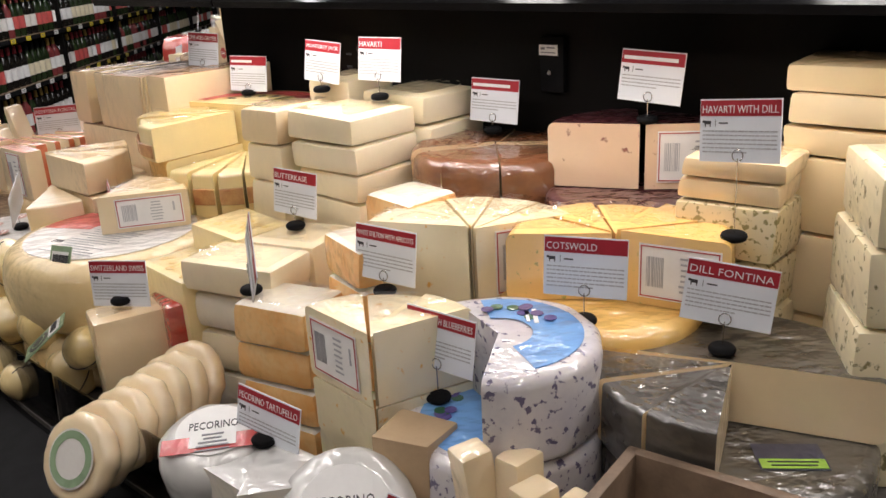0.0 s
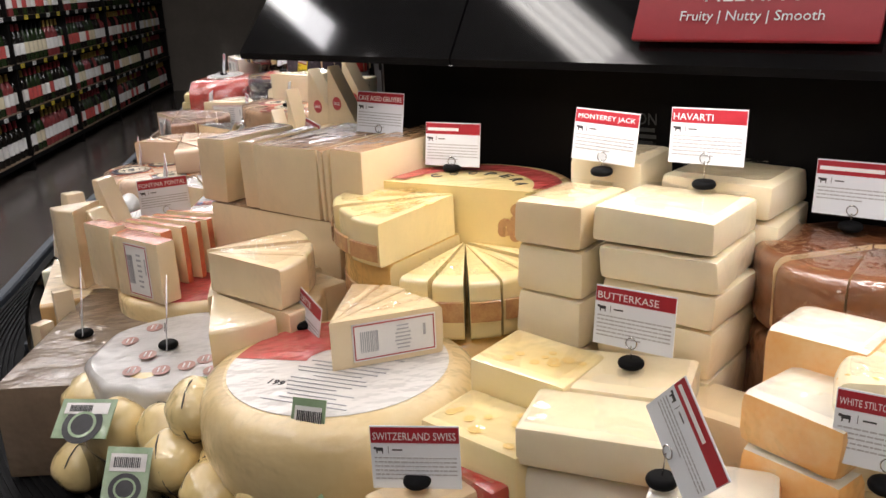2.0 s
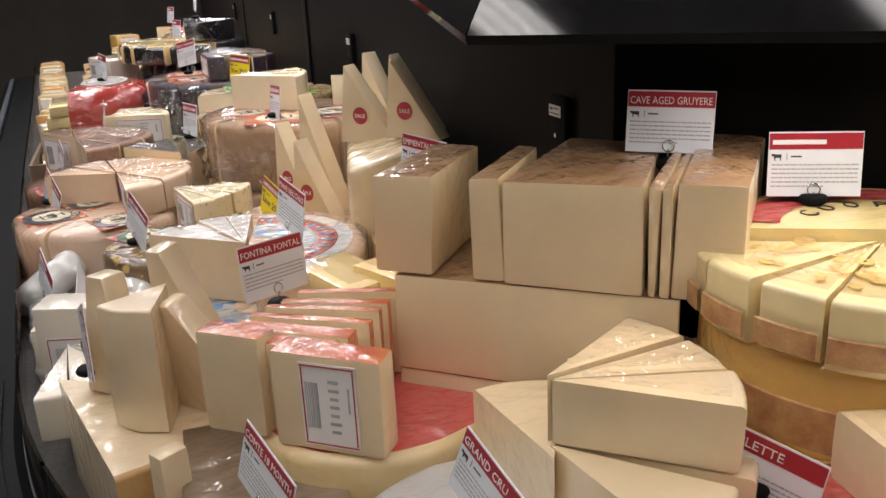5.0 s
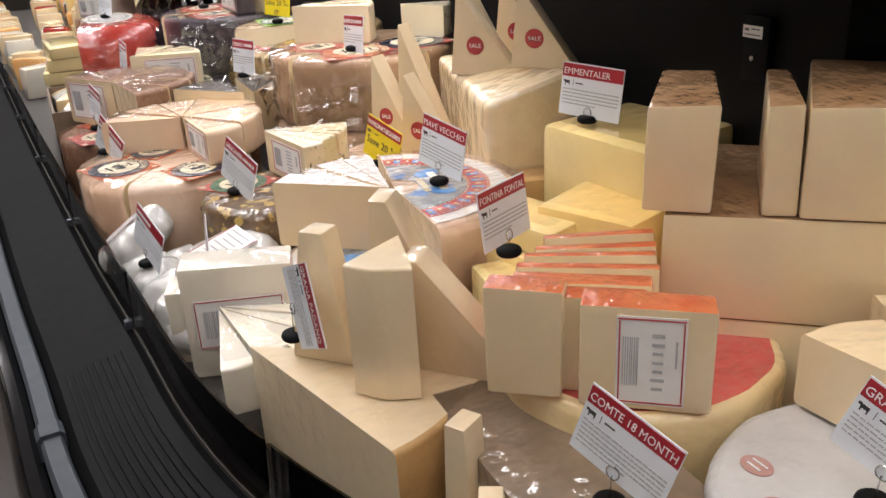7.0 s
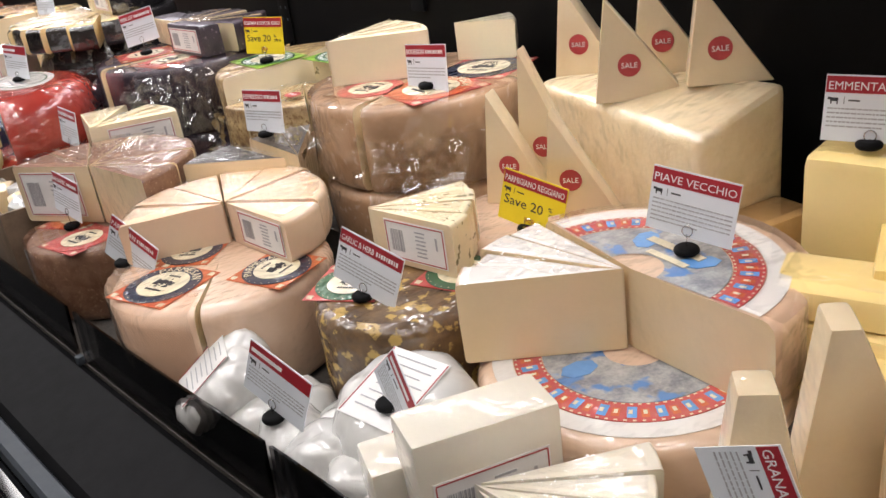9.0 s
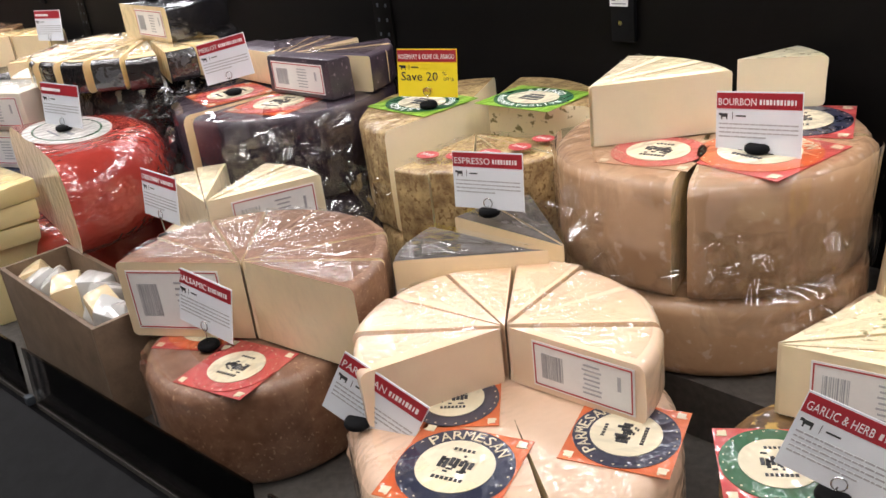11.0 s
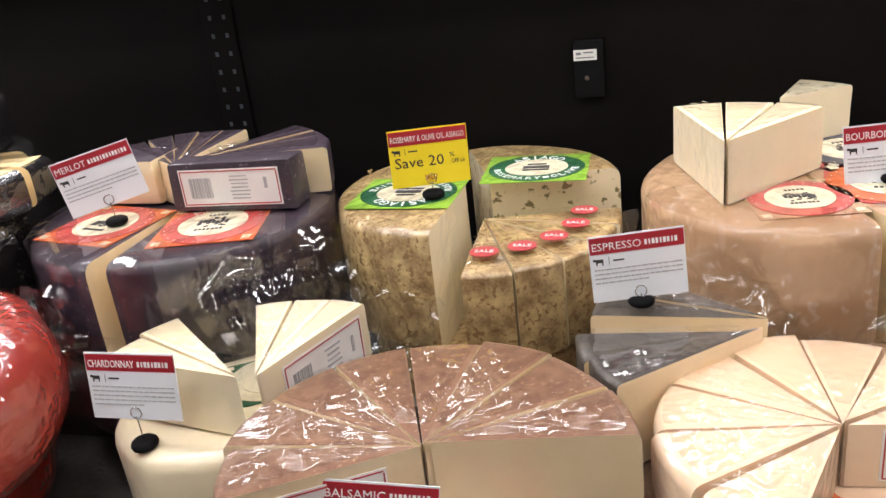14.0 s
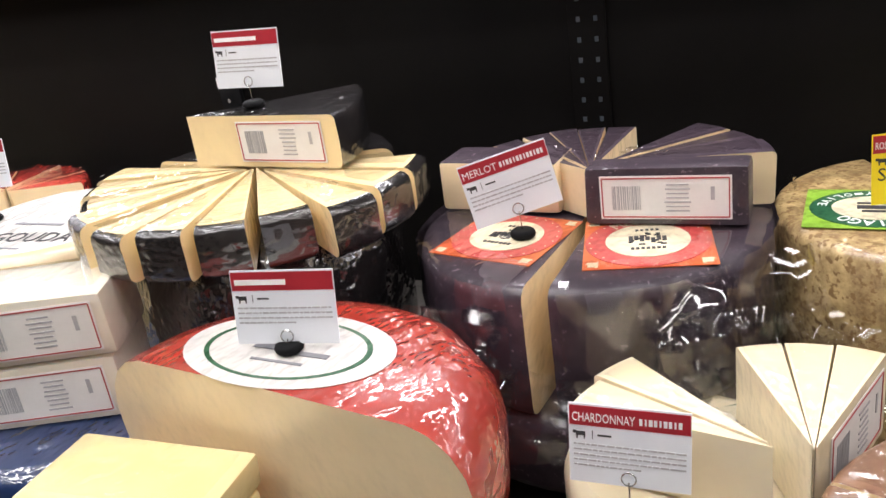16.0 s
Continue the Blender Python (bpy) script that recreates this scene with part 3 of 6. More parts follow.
# ---- the store hall ----
def slab(name, lo, hi, mat, label, category=""):
    w, d, h = (hi[i] - lo[i] for i in range(3))
    ob = box(name, w, d, h, mat, pose((lo[0] + hi[0]) / 2, (lo[1] + hi[1]) / 2, lo[2]))
    return tagged(ob, label, category or name.split("_")[0], kind="structure")


slab("floor", (-10, -3.5, FLOOR - 0.1), (5, 4, FLOOR), FLOORMAT, "polished dark brown concrete store floor", "floor")
slab("ceiling", (-10, -3.5, CEIL), (5, 4, CEIL + 0.1), CEILMAT, "dim grey painted store ceiling", "ceiling")
slab("wall_south", (-10, -3.6, FLOOR), (5, -3.5, CEIL), STOREWALL, "brown store wall behind the wine shelves", "wall")
slab("wall_north", (-10, 4, FLOOR), (5, 4.1, CEIL), STOREWALL, "brown painted store wall", "wall")
slab("wall_east", (5, -3.6, FLOOR), (5.1, 4.1, CEIL), STOREWALL, "brown painted store wall", "wall")
slab("wall_west", (-10.1, -3.6, FLOOR), (-10, 4.1, CEIL), STOREWALL, "brown painted store wall", "wall")
for lx, ly, lw in LAMPS:
    fx = tagged(new("ceiling_light"), "long white ceiling light with four glowing tubes", "ceiling light", "ceiling lights")
    fx.location = (lx, ly, CEIL - 0.1)
    box("housing", 0.66, 0.24, 0.1, CARD, pose(0, 0, 0), fx, 0.006)
    for dy in (-0.075, -0.025, 0.025, 0.075):
        box("tube", 0.6, 0.02, 0.022, GLOW, pose(0, dy, -0.0235), fx, 0.006)

# ---- the display case ----
LIP = [Vector(p) for p in ((-3.7, -0.97, 0), (-2.0, -0.85, 0), (-1.0, -0.785, 0), (-0.4, -0.745, 0), (0.25, -0.696, 0), (0.6, -0.663, 0), (0.85, -0.640, 0), (1.04, -0.598, 0), (1.24, -0.518, 0),
                           (1.42, -0.418, 0), (1.58, -0.285, 0), (1.76, -0.105, 0), (2.02, 0.19, 0), (2.4, 0.612, 0), (2.8, 1.056, 0))]


def smooth_path(pts, k=6):
    out = []
    for i in range(len(pts) - 1):
        p0, p1, p2, p3 = pts[max(i - 1, 0)], pts[i], pts[i + 1], pts[min(i + 2, len(pts) - 1)]
        for j in range(k):
            t = j / k
            out.append(0.5 * (2 * p1 + (p2 - p0) * t + (2 * p0 - 5 * p1 + 4 * p2 - p3) * t * t + (3 * p1 - p0 - 3 * p2 + p3) * t ** 3))
    return out + [pts[-1]]


PATHL = smooth_path(LIP)


def run_along(path, prof, closed=True):
    """A profile of (outward, z) carried along the lip of the case."""
    v, f = [], []
    k = len(prof)
    for i, p in enumerate(path):
        d = (path[min(i + 1, len(path) - 1)] - path[max(i - 1, 0)]).normalized()
        o = Vector((d.y, -d.x, 0))
        v += [p + o * a + Vector((0, 0, z)) for a, z in prof]
    for i in range(len(path) - 1):
        for j in range(k if closed else k - 1):
            f.append((i * k + j, i * k + (j + 1) % k, (i + 1) * k + (j + 1) % k, (i + 1) * k + j))
    f.append(list(range(k))[::-1])
    f.append([len(v) - k + j for j in range(k)])
    return v, f


case = tagged(new("display_case"), "long black refrigerated cheese display case with a rounded corner", "display case")
v, f = run_along(PATHL, [(0.0, DECK - 0.03), (0.0, 0.978), (0.010, 0.985), (0.030, 0.982), (0.105, 0.968), (0.115, 0.955), (0.115, DECK - 0.06)])
obj("ledge", v, f, [BLACKPLASTIC], None, case, None, 30, "black plastic ledge")
v, f = run_along(PATHL, [(0.117, 0.945), (0.117, 0.968), (0.120, 0.972), (0.137, 0.972), (0.141, 0.966), (0.141, 0.945)])
obj("rail", v, f, [STEEL], None, case, None, 30, "dull blue-grey metal rail")
v, f = run_along(PATHL, [(0.143, 0.90), (0.143, 0.945), (0.150, 0.952), (0.162, 0.950), (0.172, 0.938), (0.176, 0.915), (0.168, 0.90)])
obj("bumper", v, f, [BLACKGLOSS], None, case, None, 40, "glossy black bumper")
v, f = run_along(PATHL, [(0.02, FLOOR), (0.02, 0.90), (0.155, 0.90), (0.155, 0.30), (0.10, 0.28), (0.10, FLOOR)])
obj("front_panel", v, f, [BLACKPLASTIC], None, case, None, 30)
# air grille of slim ribs in the ledge, round the corner, and sleeves over the joints of the rail
bend = [p for p in smooth_path(LIP, 10) if 0.62 < p.x < 1.62]
for k in range(9):
    o0 = 0.024 + 0.0085 * k
    zr = 0.982 - 0.187 * (o0 - 0.030)
    v, f = run_along(bend, [(o0, zr - 0.004), (o0, zr + 0.003), (o0 + 0.0035, zr + 0.003), (o0 + 0.0035, zr - 0.004)])
    obj("grille_rib", v, f, [BLACKPLASTIC], None, case, None, 30)
for n in (9, 21, 33, 48, 60):
    p, q = PATHL[n], PATHL[n + 1]
    d = (q - p).normalized()
    v, f = run_along([p, p + d * 0.028], [(0.114, 0.945), (0.114, 0.972), (0.119, 0.977), (0.139, 0.977), (0.144, 0.971), (0.144, 0.945)])
    obj("rail_sleeve", v, f, [STEEL], None, case, None, 30, "grey sleeve over a rail joint")
for dz in (0.86, 0.80, 0.74):
    v, f = run_along(PATHL, [(0.156, dz), (0.156, dz + 0.018), (0.163, dz + 0.014), (0.163, dz + 0.004)])
    obj("front_groove_strip", v, f, [BLACKGLOSS], None, case, None, 30, "glossy black trim strip")
# clear front panes, one after another
tot = 0.0
dense = smooth_path(LIP, 24)
run, seg = [], [dense[0]]
for a, b in zip(dense, dense[1:]):
    seg.append(b)
    tot += (b - a).length
    if tot > 0.46:
        run.append(seg)
        seg, tot = [b], 0.0
run.append(seg)
for seg in run:
    v, f = run_along(seg[:-1] if len(seg) > 3 else seg, [(-0.004, 0.965), (-0.010, 1.058), (-0.006, 1.060), (0.0, 0.965)])
    obj("front_pane", v, f, [ACRYLIC], None, case, None, 30, "smoky clear acrylic front pane")
    p, d = seg[0], (seg[1] - seg[0]).normalized()
    o = Vector((d.y, -d.x, 0))
    box("pane_clip", 0.012, 0.01, 0.012, STEEL, pose(p.x + o.x * 0.004, p.y + o.y * 0.004, 0.985, 0, 0, math.degrees(math.atan2(d.y, d.x))), case, 0.002)
# the deck and the raised step at the back
END = CORNER + U * 2.35
ring = [Vector((-3.7, 0.0, 0)), *[p - Vector((0, 0, 0)) for p in PATHL], END, CORNER]
v = [p + Vector((0, 0, DECK)) for p in ring] + [p + Vector((0, 0, DECK - 0.03)) for p in ring]
k = len(ring)
f = [list(range(k)), list(range(2 * k - 1, k - 1, -1))] + [(i, k + i, k + (i + 1) % k, (i + 1) % k) for i in range(k)]
obj("deck", v, f, [DECKMAT], None, case, None, 30, "dark textured deck")
dT = 0.33
tb = [Vector((-3.7, 0, 0)), Vector((-3.7, -dT, 0)), CORNER + Vector((0.445 * dT, -dT, 0)), END + N * dT, END, CORNER]
v = [p + Vector((0, 0, TIER)) for p in tb] + [p + Vector((0, 0, DECK + 0.001)) for p in tb]
k = len(tb)
f = [list(range(k)), list(range(2 * k - 1, k - 1, -1))] + [(i, k + i, k + (i + 1) % k, (i + 1) % k) for i in range(k)]
obj("step", v, f, [DECKMAT], None, case, None, 30, "dark raised step")
# back walls
WT = 2.05
b1 = CORNER + Vector((0.445 * -0.08, 0.08, 0))
quad = [Vector((-3.7, 0, 0)), CORNER, b1, Vector((-3.7, 0.08, 0))]
v = [p + Vector((0, 0, FLOOR)) for p in quad] + [p + Vector((0, 0, WT)) for p in quad]
f = [(3, 2, 1, 0), (4, 5, 6, 7), (0, 1, 5, 4), (1, 2, 6, 5), (2, 3, 7, 6), (3, 0, 4, 7)]
obj("back_panel", v, f, [BLACKWALL], None, case, None, 30, "black painted back panel")
quad = [CORNER, END, END - N * 0.08, b1]
v = [p + Vector((0, 0, FLOOR)) for p in quad] + [p + Vector((0, 0, WT)) for p in quad]
obj("back_panel", v, f, [BLACKWALL], None, case, None, 30, "black painted back panel")


def wall_frame(s, wing, out=0.0):
    """The place s metres along a back wall, looking out of it: x along, y up, z out."""
    if wing:
        p, ax, oz = CORNER + U * s, U, N
    else:
        p, ax, oz = Vector((s, 0, 0)), Vector((1, 0, 0)), Vector((0, -1, 0))
    p = p + oz * out
    m = Matrix.Identity(4)
    for i in range(3):
        m[i][0], m[i][1], m[i][2], m[i][3] = ax[i], (0, 0, 1)[i], oz[i], p[i]
    return m


for s, z, wing in ((0.0, 1.352, 0), (0.972, 1.340, 0), (-1.02, 1.36, 0), (0.722, 1.376, 1), (-2.0, 1.36, 0), (1.75, 1.37, 1)):
    hook = tagged(new("wall_bracket"), "black bracket with a small white tag on the back panel", "bracket", "wall brackets")
    hook.matrix_basis = wall_frame(s, wing, 0.001) @ pose(0, z, 0)
    vv, ff, _ = box_data(0.036, 0.07, 0.008, 0.002)
    obj("plate", vv, ff, [BLACKPLASTIC], None, hook, pose(0.004, -0.018, 0))
    flat("tag", 0.028, 0.013, PAPER, hook, pose(0, 0, 0.009))
    bars("print", [(-0.008, 0.002, 0.006, 0.003), (0.004, 0.003, 0.012, 0.0015), (0.0, -0.003, 0.022, 0.0012)], INKGREY, hook, pose(0, 0, 0.0097))
    disc("screw", 0.003, CHROME, hook, pose(0.001, -0.028, 0.0085), 0, 0.001, 12)
for s, wing in ((-0.496, 0), (-1.75, 0), (1.35, 1)):
    st = tagged(new("slotted_upright"), "black slotted shelf upright with two rows of bright slots", "upright", "slotted uprights")
    st.matrix_basis = wall_frame(s, wing, 0.001)
    vv, ff, _ = box_data(0.046, 0.9, 0.003, 0.001)
    obj("strip", vv, ff, [BLACKWALL], None, st, pose(0.010, 1.52, 0))
    for i in range(12):
        for cx in (0.0, 0.021):
            flat("slot", 0.0045, 0.006, STEEL, st, pose(cx, 1.262 + 0.0243 * i, 0.0032))

notice = tagged(new("caution_notice"), "faint grey caution lettering on the black back panel", "notice")
notice.matrix_basis = wall_frame(0.392, 1, 0.001)
text_mesh("heading", "CAUTION", NOTICEGREY, notice, pose(0, 1.362, 0.0008), 0.074, 0.014)
bars("small_print", [(-0.001, 1.349, 0.072, 0.0045), (0.0, 1.341, 0.074, 0.0045), (-0.002, 1.333, 0.070, 0.0045), (-0.016, 1.325, 0.042, 0.0045)], NOTICEGREY, notice, pose(0, 0, 0.0006))
for z in (1.354, 1.335):
    tagged(flat("panel_slot", 0.012, 0.003, STEEL, None, wall_frame(0.336, 1, 0.001) @ pose(0, z, 0)), "small bright slot in the black back panel", "slot", "panel slots")

# canopy over the wing and the higher one over the straight run
canopy = tagged(new("canopy"), "glossy black canopy over the display case", "canopy")
ZA, ZB = 1.440, 1.535


def canopy_run(name, stations, prof, mat, label=""):
    v, f = [], []
    k = len(prof)
    for p, o, z in stations:
        v += [p + o * a + Vector((0, 0, z + b)) for a, b in prof]
    for i in range(len(stations) - 1):
        for j in range(k):
            f.append((i * k + j, i * k + (j + 1) % k, (i + 1) * k + (j + 1) % k, (i + 1) * k + j))
    f.append(list(range(k)))
    f.append([len(v) - k + j for j in range(k - 1, -1, -1)])
    return obj(name, v, f, [mat], None, canopy, None, 20, label)


OB = Vector((0, -1, 0))
OC = Vector((0.445, -1, 0))
cprof = [(0.002, 0.0), (0.19, 0.0), (0.192, 0.008), (0.150, 0.075), (0.135, 0.30), (0.002, 0.34)]
j1 = 0.268
canopy_run("fascia", [(CORNER, OC, ZA), (CORNER + U * j1, N, ZA)], cprof, BLACKGLOSS, "glossy black slanted fascia")
canopy_run("fascia", [(CORNER + U * (j1 + 0.003), N, ZA), (CORNER + U * 1.25, N, ZA)], cprof, BLACKGLOSS, "glossy black slanted fascia")
canopy_run("fascia", [(CORNER + U * 1.253, N, ZA), (END, N, ZA)], cprof, BLACKGLOSS, "glossy black slanted fascia")
canopy_run("corner_fascia", [(Vector((0.62, 0, 0)), OB, ZB + 0.02), (CORNER - Vector((0.003, 0, 0)), OC, ZA)], cprof, BLACKGLOSS, "black sloping corner fascia")
canopy_run("fascia", [(Vector((-3.7, 0, 0)), OB, ZB), (Vector((0.617, 0, 0)), OB, ZB)], [(0.002, 0), (0.17, 0.0), (0.172, 0.006), (0.172, 0.03), (0.16, 0.035), (0.15, 0.3), (0.002, 0.34)], BLACKGLOSS, "black fascia")
sign = tagged(new("header_sign"), "red header sign with white lettering above the cheese", "sign")
sm = wall_frame(0.50, 1, 0.0)
sign.matrix_basis = sm @ pose(0.093, ZA + 0.028, 0.187, -26, 0, 0)
vv, ff, _ = box_data(0.215, 0.105, 0.006, 0.002)
obj("board", vv, ff, [CARD_RED], None, sign, pose(0, 0.0525, 0))
text_mesh("title", "MELTING", PRINTWHITE, sign, pose(0, 0.044, 0.0075), 0.085, 0.017)
text_mesh("words", "Fruity | Nutty | Smooth", PRINTWHITE, sign, pose(0, 0.021, 0.0075), 0.125, 0.012)


# ---- kinds of goods ----
def crest_label(parent, x, y, z, rot, square, ring, size=0.10, word=""):
    """A square label with a coloured ring, a cream centre and a dark crest, lying on top of a wheel."""
    base = flat("top_label", size, size, square, parent, pose(x, y, z, 0, 0, rot), 0.0006, "ornate printed top label")
    s = size / 0.1
    bars("ornament", [(sx * 0.042 * s, sy * 0.042 * s, 0.008 * s, 0.008 * s) for sx in (-1, 1) for sy in (-1, 1)], CREAMPRINT, base, pose(0, 0, 0.0007))
    disc("ring", 0.049 * s, ring, base, pose(0, 0, 0.0008), 0, 0.0005, 40)
    disc("centre", 0.033 * s, CREAMPRINT, base, pose(0, 0, 0.0015), 0, 0.0005, 40)
    cr = random.Random(int(x * 1000) + int(y * 777))
    marks = [(0.026 * s * (k / 6 - 0.5), cr.uniform(-0.002, 0.004) * s, 0.0034 * s, cr.uniform(0.006, 0.014) * s) for k in range(7)]
    marks += [(cr.uniform(-0.012, 0.012) * s, cr.uniform(-0.011, 0.013) * s, cr.uniform(0.002, 0.005) * s, 0.0018 * s) for k in range(12)]
    marks += [(-0.012 * s + 0.004 * s * k, -0.017 * s, 0.0026 * s, 0.0035 * s) for k in range(7)] + [(-0.008 * s + 0.004 * s * k, 0.020 * s, 0.0024 * s, 0.003 * s) for k in range(5)]
    bars("crest", marks, INK, base, pose(0, 0, 0.0021))
    ring_marks(base, 0.0455 * s, 26, 0.0020 * s, 0.0012 * s, CREAMPRINT, 0.0015, 0, 360)
    ring_marks(base, 0.0605 * s, 4, 0.012 * s, 0.0025 * s, CREAMPRINT, 0.0009, 45, 405)
    if word:
        ring_text(base, word, 0.041 * s, 0.011 * s, 90, CREAMPRINT, 0.0015)
    return base


def ring_text(parent, word, r, size, mid, mat, z):
    step = math.degrees(size * 0.92 / r)
    for i, ch in enumerate(word):
        if ch == " ":
            continue
        a = mid + step * ((len(word) - 1) / 2 - i)
        text_mesh("letter", ch, mat, parent, pose(r * math.cos(radians(a)), r * math.sin(radians(a)), z, 0, 0, a - 90), size * 0.8, size)


def block(name, x, y, z, w, d, h, rot, mat, label, b=0.006, wob=0.002, side=None, end=None, group="", category="cheese block", tilt=(0, 0)):
    ob = box(name, w, d, h, mat, pose(x, y, z, tilt[0], tilt[1], rot), None, b, wob, "", side, end)
    if w > 0.055 and d > 0.055 and h < 0.3 and category == "cheese block" and x > -1.0:
        film_sheet(ob, w, d, h)
    return tagged(ob, label, category, group)


def stack(x, y, z, w, d, hs, rot, mats, label, group, b=0.006, shift=0.004, side=None, name="cheese_block"):
    for i, h in enumerate(hs):
        mt = mats[i % len(mats)]
        block(name, x + rng.uniform(-shift, shift), y + rng.uniform(-shift, shift), z, w * rng.uniform(0.97, 1.02), d * rng.uniform(0.97, 1.02), h - 0.0015, rot + rng.uniform(-2.5, 2.5), mt, label, b, 0.0025, side, None, group)
        z += h
    return z


def at_wall(s, d, wing=1):
    p = CORNER + U * s + N * d if wing else Vector((s, -d, 0))
    return p.x, p.y


def box_label(ob, w, d, h, face="front", lw=0.8, lh=0.75):
    m = {"front": pose(0, -d / 2 - 0.0012, h / 2, 90, 0, 0), "right": pose(w / 2 + 0.0012, 0, h / 2, 90, 0, 90), "left": pose(-w / 2 - 0.0012, 0, h / 2, 90, 0, -90), "top": pose(0, 0, h + 0.0008, 0, 0, 0)}[face]
    ww = w if face in ("front", "top") else d
    hh = d if face == "top" else h
    return price_label(ob, m, ww * lw, hh * lh)


# ---- the angled wing ----
GR = "goods in the angled wing"
# grey waxed wheels
wx, wy = 2.012, 0.640
sector("cheese_wheel", wx, wy, DECK, 0.118, 0.112, 0, 360, RIND_GREY, CREAM, bev=0.012, label="grey waxed cheese wheel with a green strip label on top", category="cheese wheel")
sector("cheese_half", wx - 0.004, wy + 0.004, DECK + 0.113, 0.118, 0.058, 66, 248, RIND_GREY, CREAM, bev=0.010, label="half of a grey waxed cheese wheel on a whole one", category="cheese wheel")
fan("cheese_wedge", wx, wy - 0.004, DECK + 0.113, 0.116, 0.060, 250, 338, 3, RIND_GREY, CREAM, label="grey waxed cheese wedge in shiny film", group="grey waxed wedges", gap=0.8)
strip = tagged(flat("paper_label", 0.055, 0.038, NAVYPRINT, None, pose(wx + 0.052, wy + 0.030, DECK + 0.1125, 0, 0, 85)), "dark label with a bright green strip on a grey wheel", "label")
flat("green_strip", 0.052, 0.013, LIMEPRINT, strip, pose(0, -0.011, 0.0007))
bars("print", [(0, -0.009, 0.04, 0.0015), (0, -0.014, 0.036, 0.0015)], INK, strip, pose(0, 0, 0.0014))
# blueberry wheels with a sky-blue label
for zz, a0, a1 in ((DECK, 0, 360), (DECK + 0.122, 8, 226)):
    hh = 0.121 if a0 == 0 else 0.080
    wh = sector("blueberry_wheel", 1.992, 0.438, zz, 0.090, hh, a0 - 20 if a0 else 0, a1 - 20 if a0 else 360, BLUEBERRY, BLUEBERRY, bev=0.010, label="lavender-white crumbly wheel with blueberries and a sky-blue label", category="cheese wheel", group="blueberry wheels")
    if a0:
        disc("top_label", 0.074, BLUEPRINT, wh, pose(0, 0, hh + 0.0005), 0.03, 0.0006, 40, 1, "sky-blue printed label", 20, 190)
    else:
        disc("top_label", 0.074, BLUEPRINT, wh, pose(0, 0, hh + 0.0005), 0, 0.0006, 40, 1, "sky-blue printed label")
    for i in range(9):
        a = radians(150 + rng.uniform(-35, 35)) if a0 else radians(255 + rng.uniform(-35, 35))
        disc("berry", 0.006, PLUM if i % 3 else GREENPRINT, wh, pose(0.052 * math.cos(a) + rng.uniform(-0.008, 0.008), 0.052 * math.sin(a) + rng.uniform(-0.008, 0.008), hh + 0.0011 + 0.0002 * i), 0, 0.0004, 10)
    bars("print", [(-0.03, 0.035, 0.03, 0.004), (-0.03, 0.028, 0.022, 0.003)], PRINTWHITE, wh, pose(0, 0, hh + 0.0012))
# havarti stacks
stack(1.858, 0.690, TIER, 0.100, 0.10, (0.056, 0.050, 0.054, 0.054, 0.022, 0.022), 51, (HERBDENSE, HERBPASTE, HERBDENSE, HERBDENSE, CREAM, CREAM), "pale cheese slab with dill flecks in a tall stack", "dill cheese stack", 0.006)
stack(2.000, 0.795, TIER, 0.125, 0.110, (0.074, 0.074, 0.070, 0.062), 80, (HERBPASTE,), "cream cheese block flecked with herbs in a stack", "herb cheese stack", 0.008)
x, y = at_wall(1.112, 0.048)
stack(x, y, TIER, 0.120, 0.085, (0.09, 0.085, 0.075, 0.030, 0.030, 0.030), WING, (STRAW, CREAM, STRAW), "flat yellow cheese slab in a stack against the back panel", "flat yellow slabs", 0.006)
# wine-dark wheel
sector("cheese_wheel", 1.722, 0.612, TIER, 0.104, 0.185, 0, 360, RIND_WINE, WINEPASTE, bev=0.012, label="dark wine-coloured waxed cheese wheel", category="cheese wheel")
wq = sector("cheese_half", 1.736, 0.618, TIER + 0.186, 0.104, 0.074, 82, 166, RIND_WINE, WINEPASTE, bev=0.008, label="cut piece of wine-coloured cheese with a price label", category="cheese wedge", group="wine cheese pieces")
price_label(wq, pose(0.052 * math.cos(radians(82)) + 0.0010, 0.052 * math.sin(radians(82)), 0.037, 90, 0, 82), 0.078, 0.058)
sector("cheese_half", 1.734, 0.612, TIER + 0.186, 0.104, 0.074, 170, 250, RIND_WINE, WINEPASTE, bev=0.008, label="cut piece of wine-coloured cheese in film", category="cheese wedge", group="wine cheese pieces")
# brown smoked wheels
for zz, hh in ((TIER, 0.140),):
    sector("cheese_wheel", 1.606, 0.458, zz, 0.106, hh, 0, 360, RIND_BROWN, TAN, bev=0.014, bulge=0.004, label="glossy brown cheese wheel cut in wedges and wrapped", category="cheese wheel", group="brown wheels")
fan("cheese_wedge", 1.610, 0.458, TIER + 0.141, 0.108, 0.078, 0, 360, 9, RIND_BROWN, TAN, label="glossy brown cheese wedge wrapped in film", group="brown wedges", gap=0.9, spread=0.001, bev=0.014)
# cotswold-type wheel and its wedges
sector("cheese_wheel", 1.872, 0.545, DECK, 0.104, 0.186, 0, 360, RIND_GOLD, COTSWOLD, bev=0.014, label="golden orange cheese wheel under its cut wedges", category="cheese wheel")
fan("cheese_wedge", 1.896, 0.556, DECK + 0.187, 0.104, 0.070, 58, 264, 5, RIND_GOLD, COTSWOLD, COTSWOLD, lab=((0, -1),), label="orange cheese wedge flecked with chives in film", group="orange chive wedges", bev=0.008)
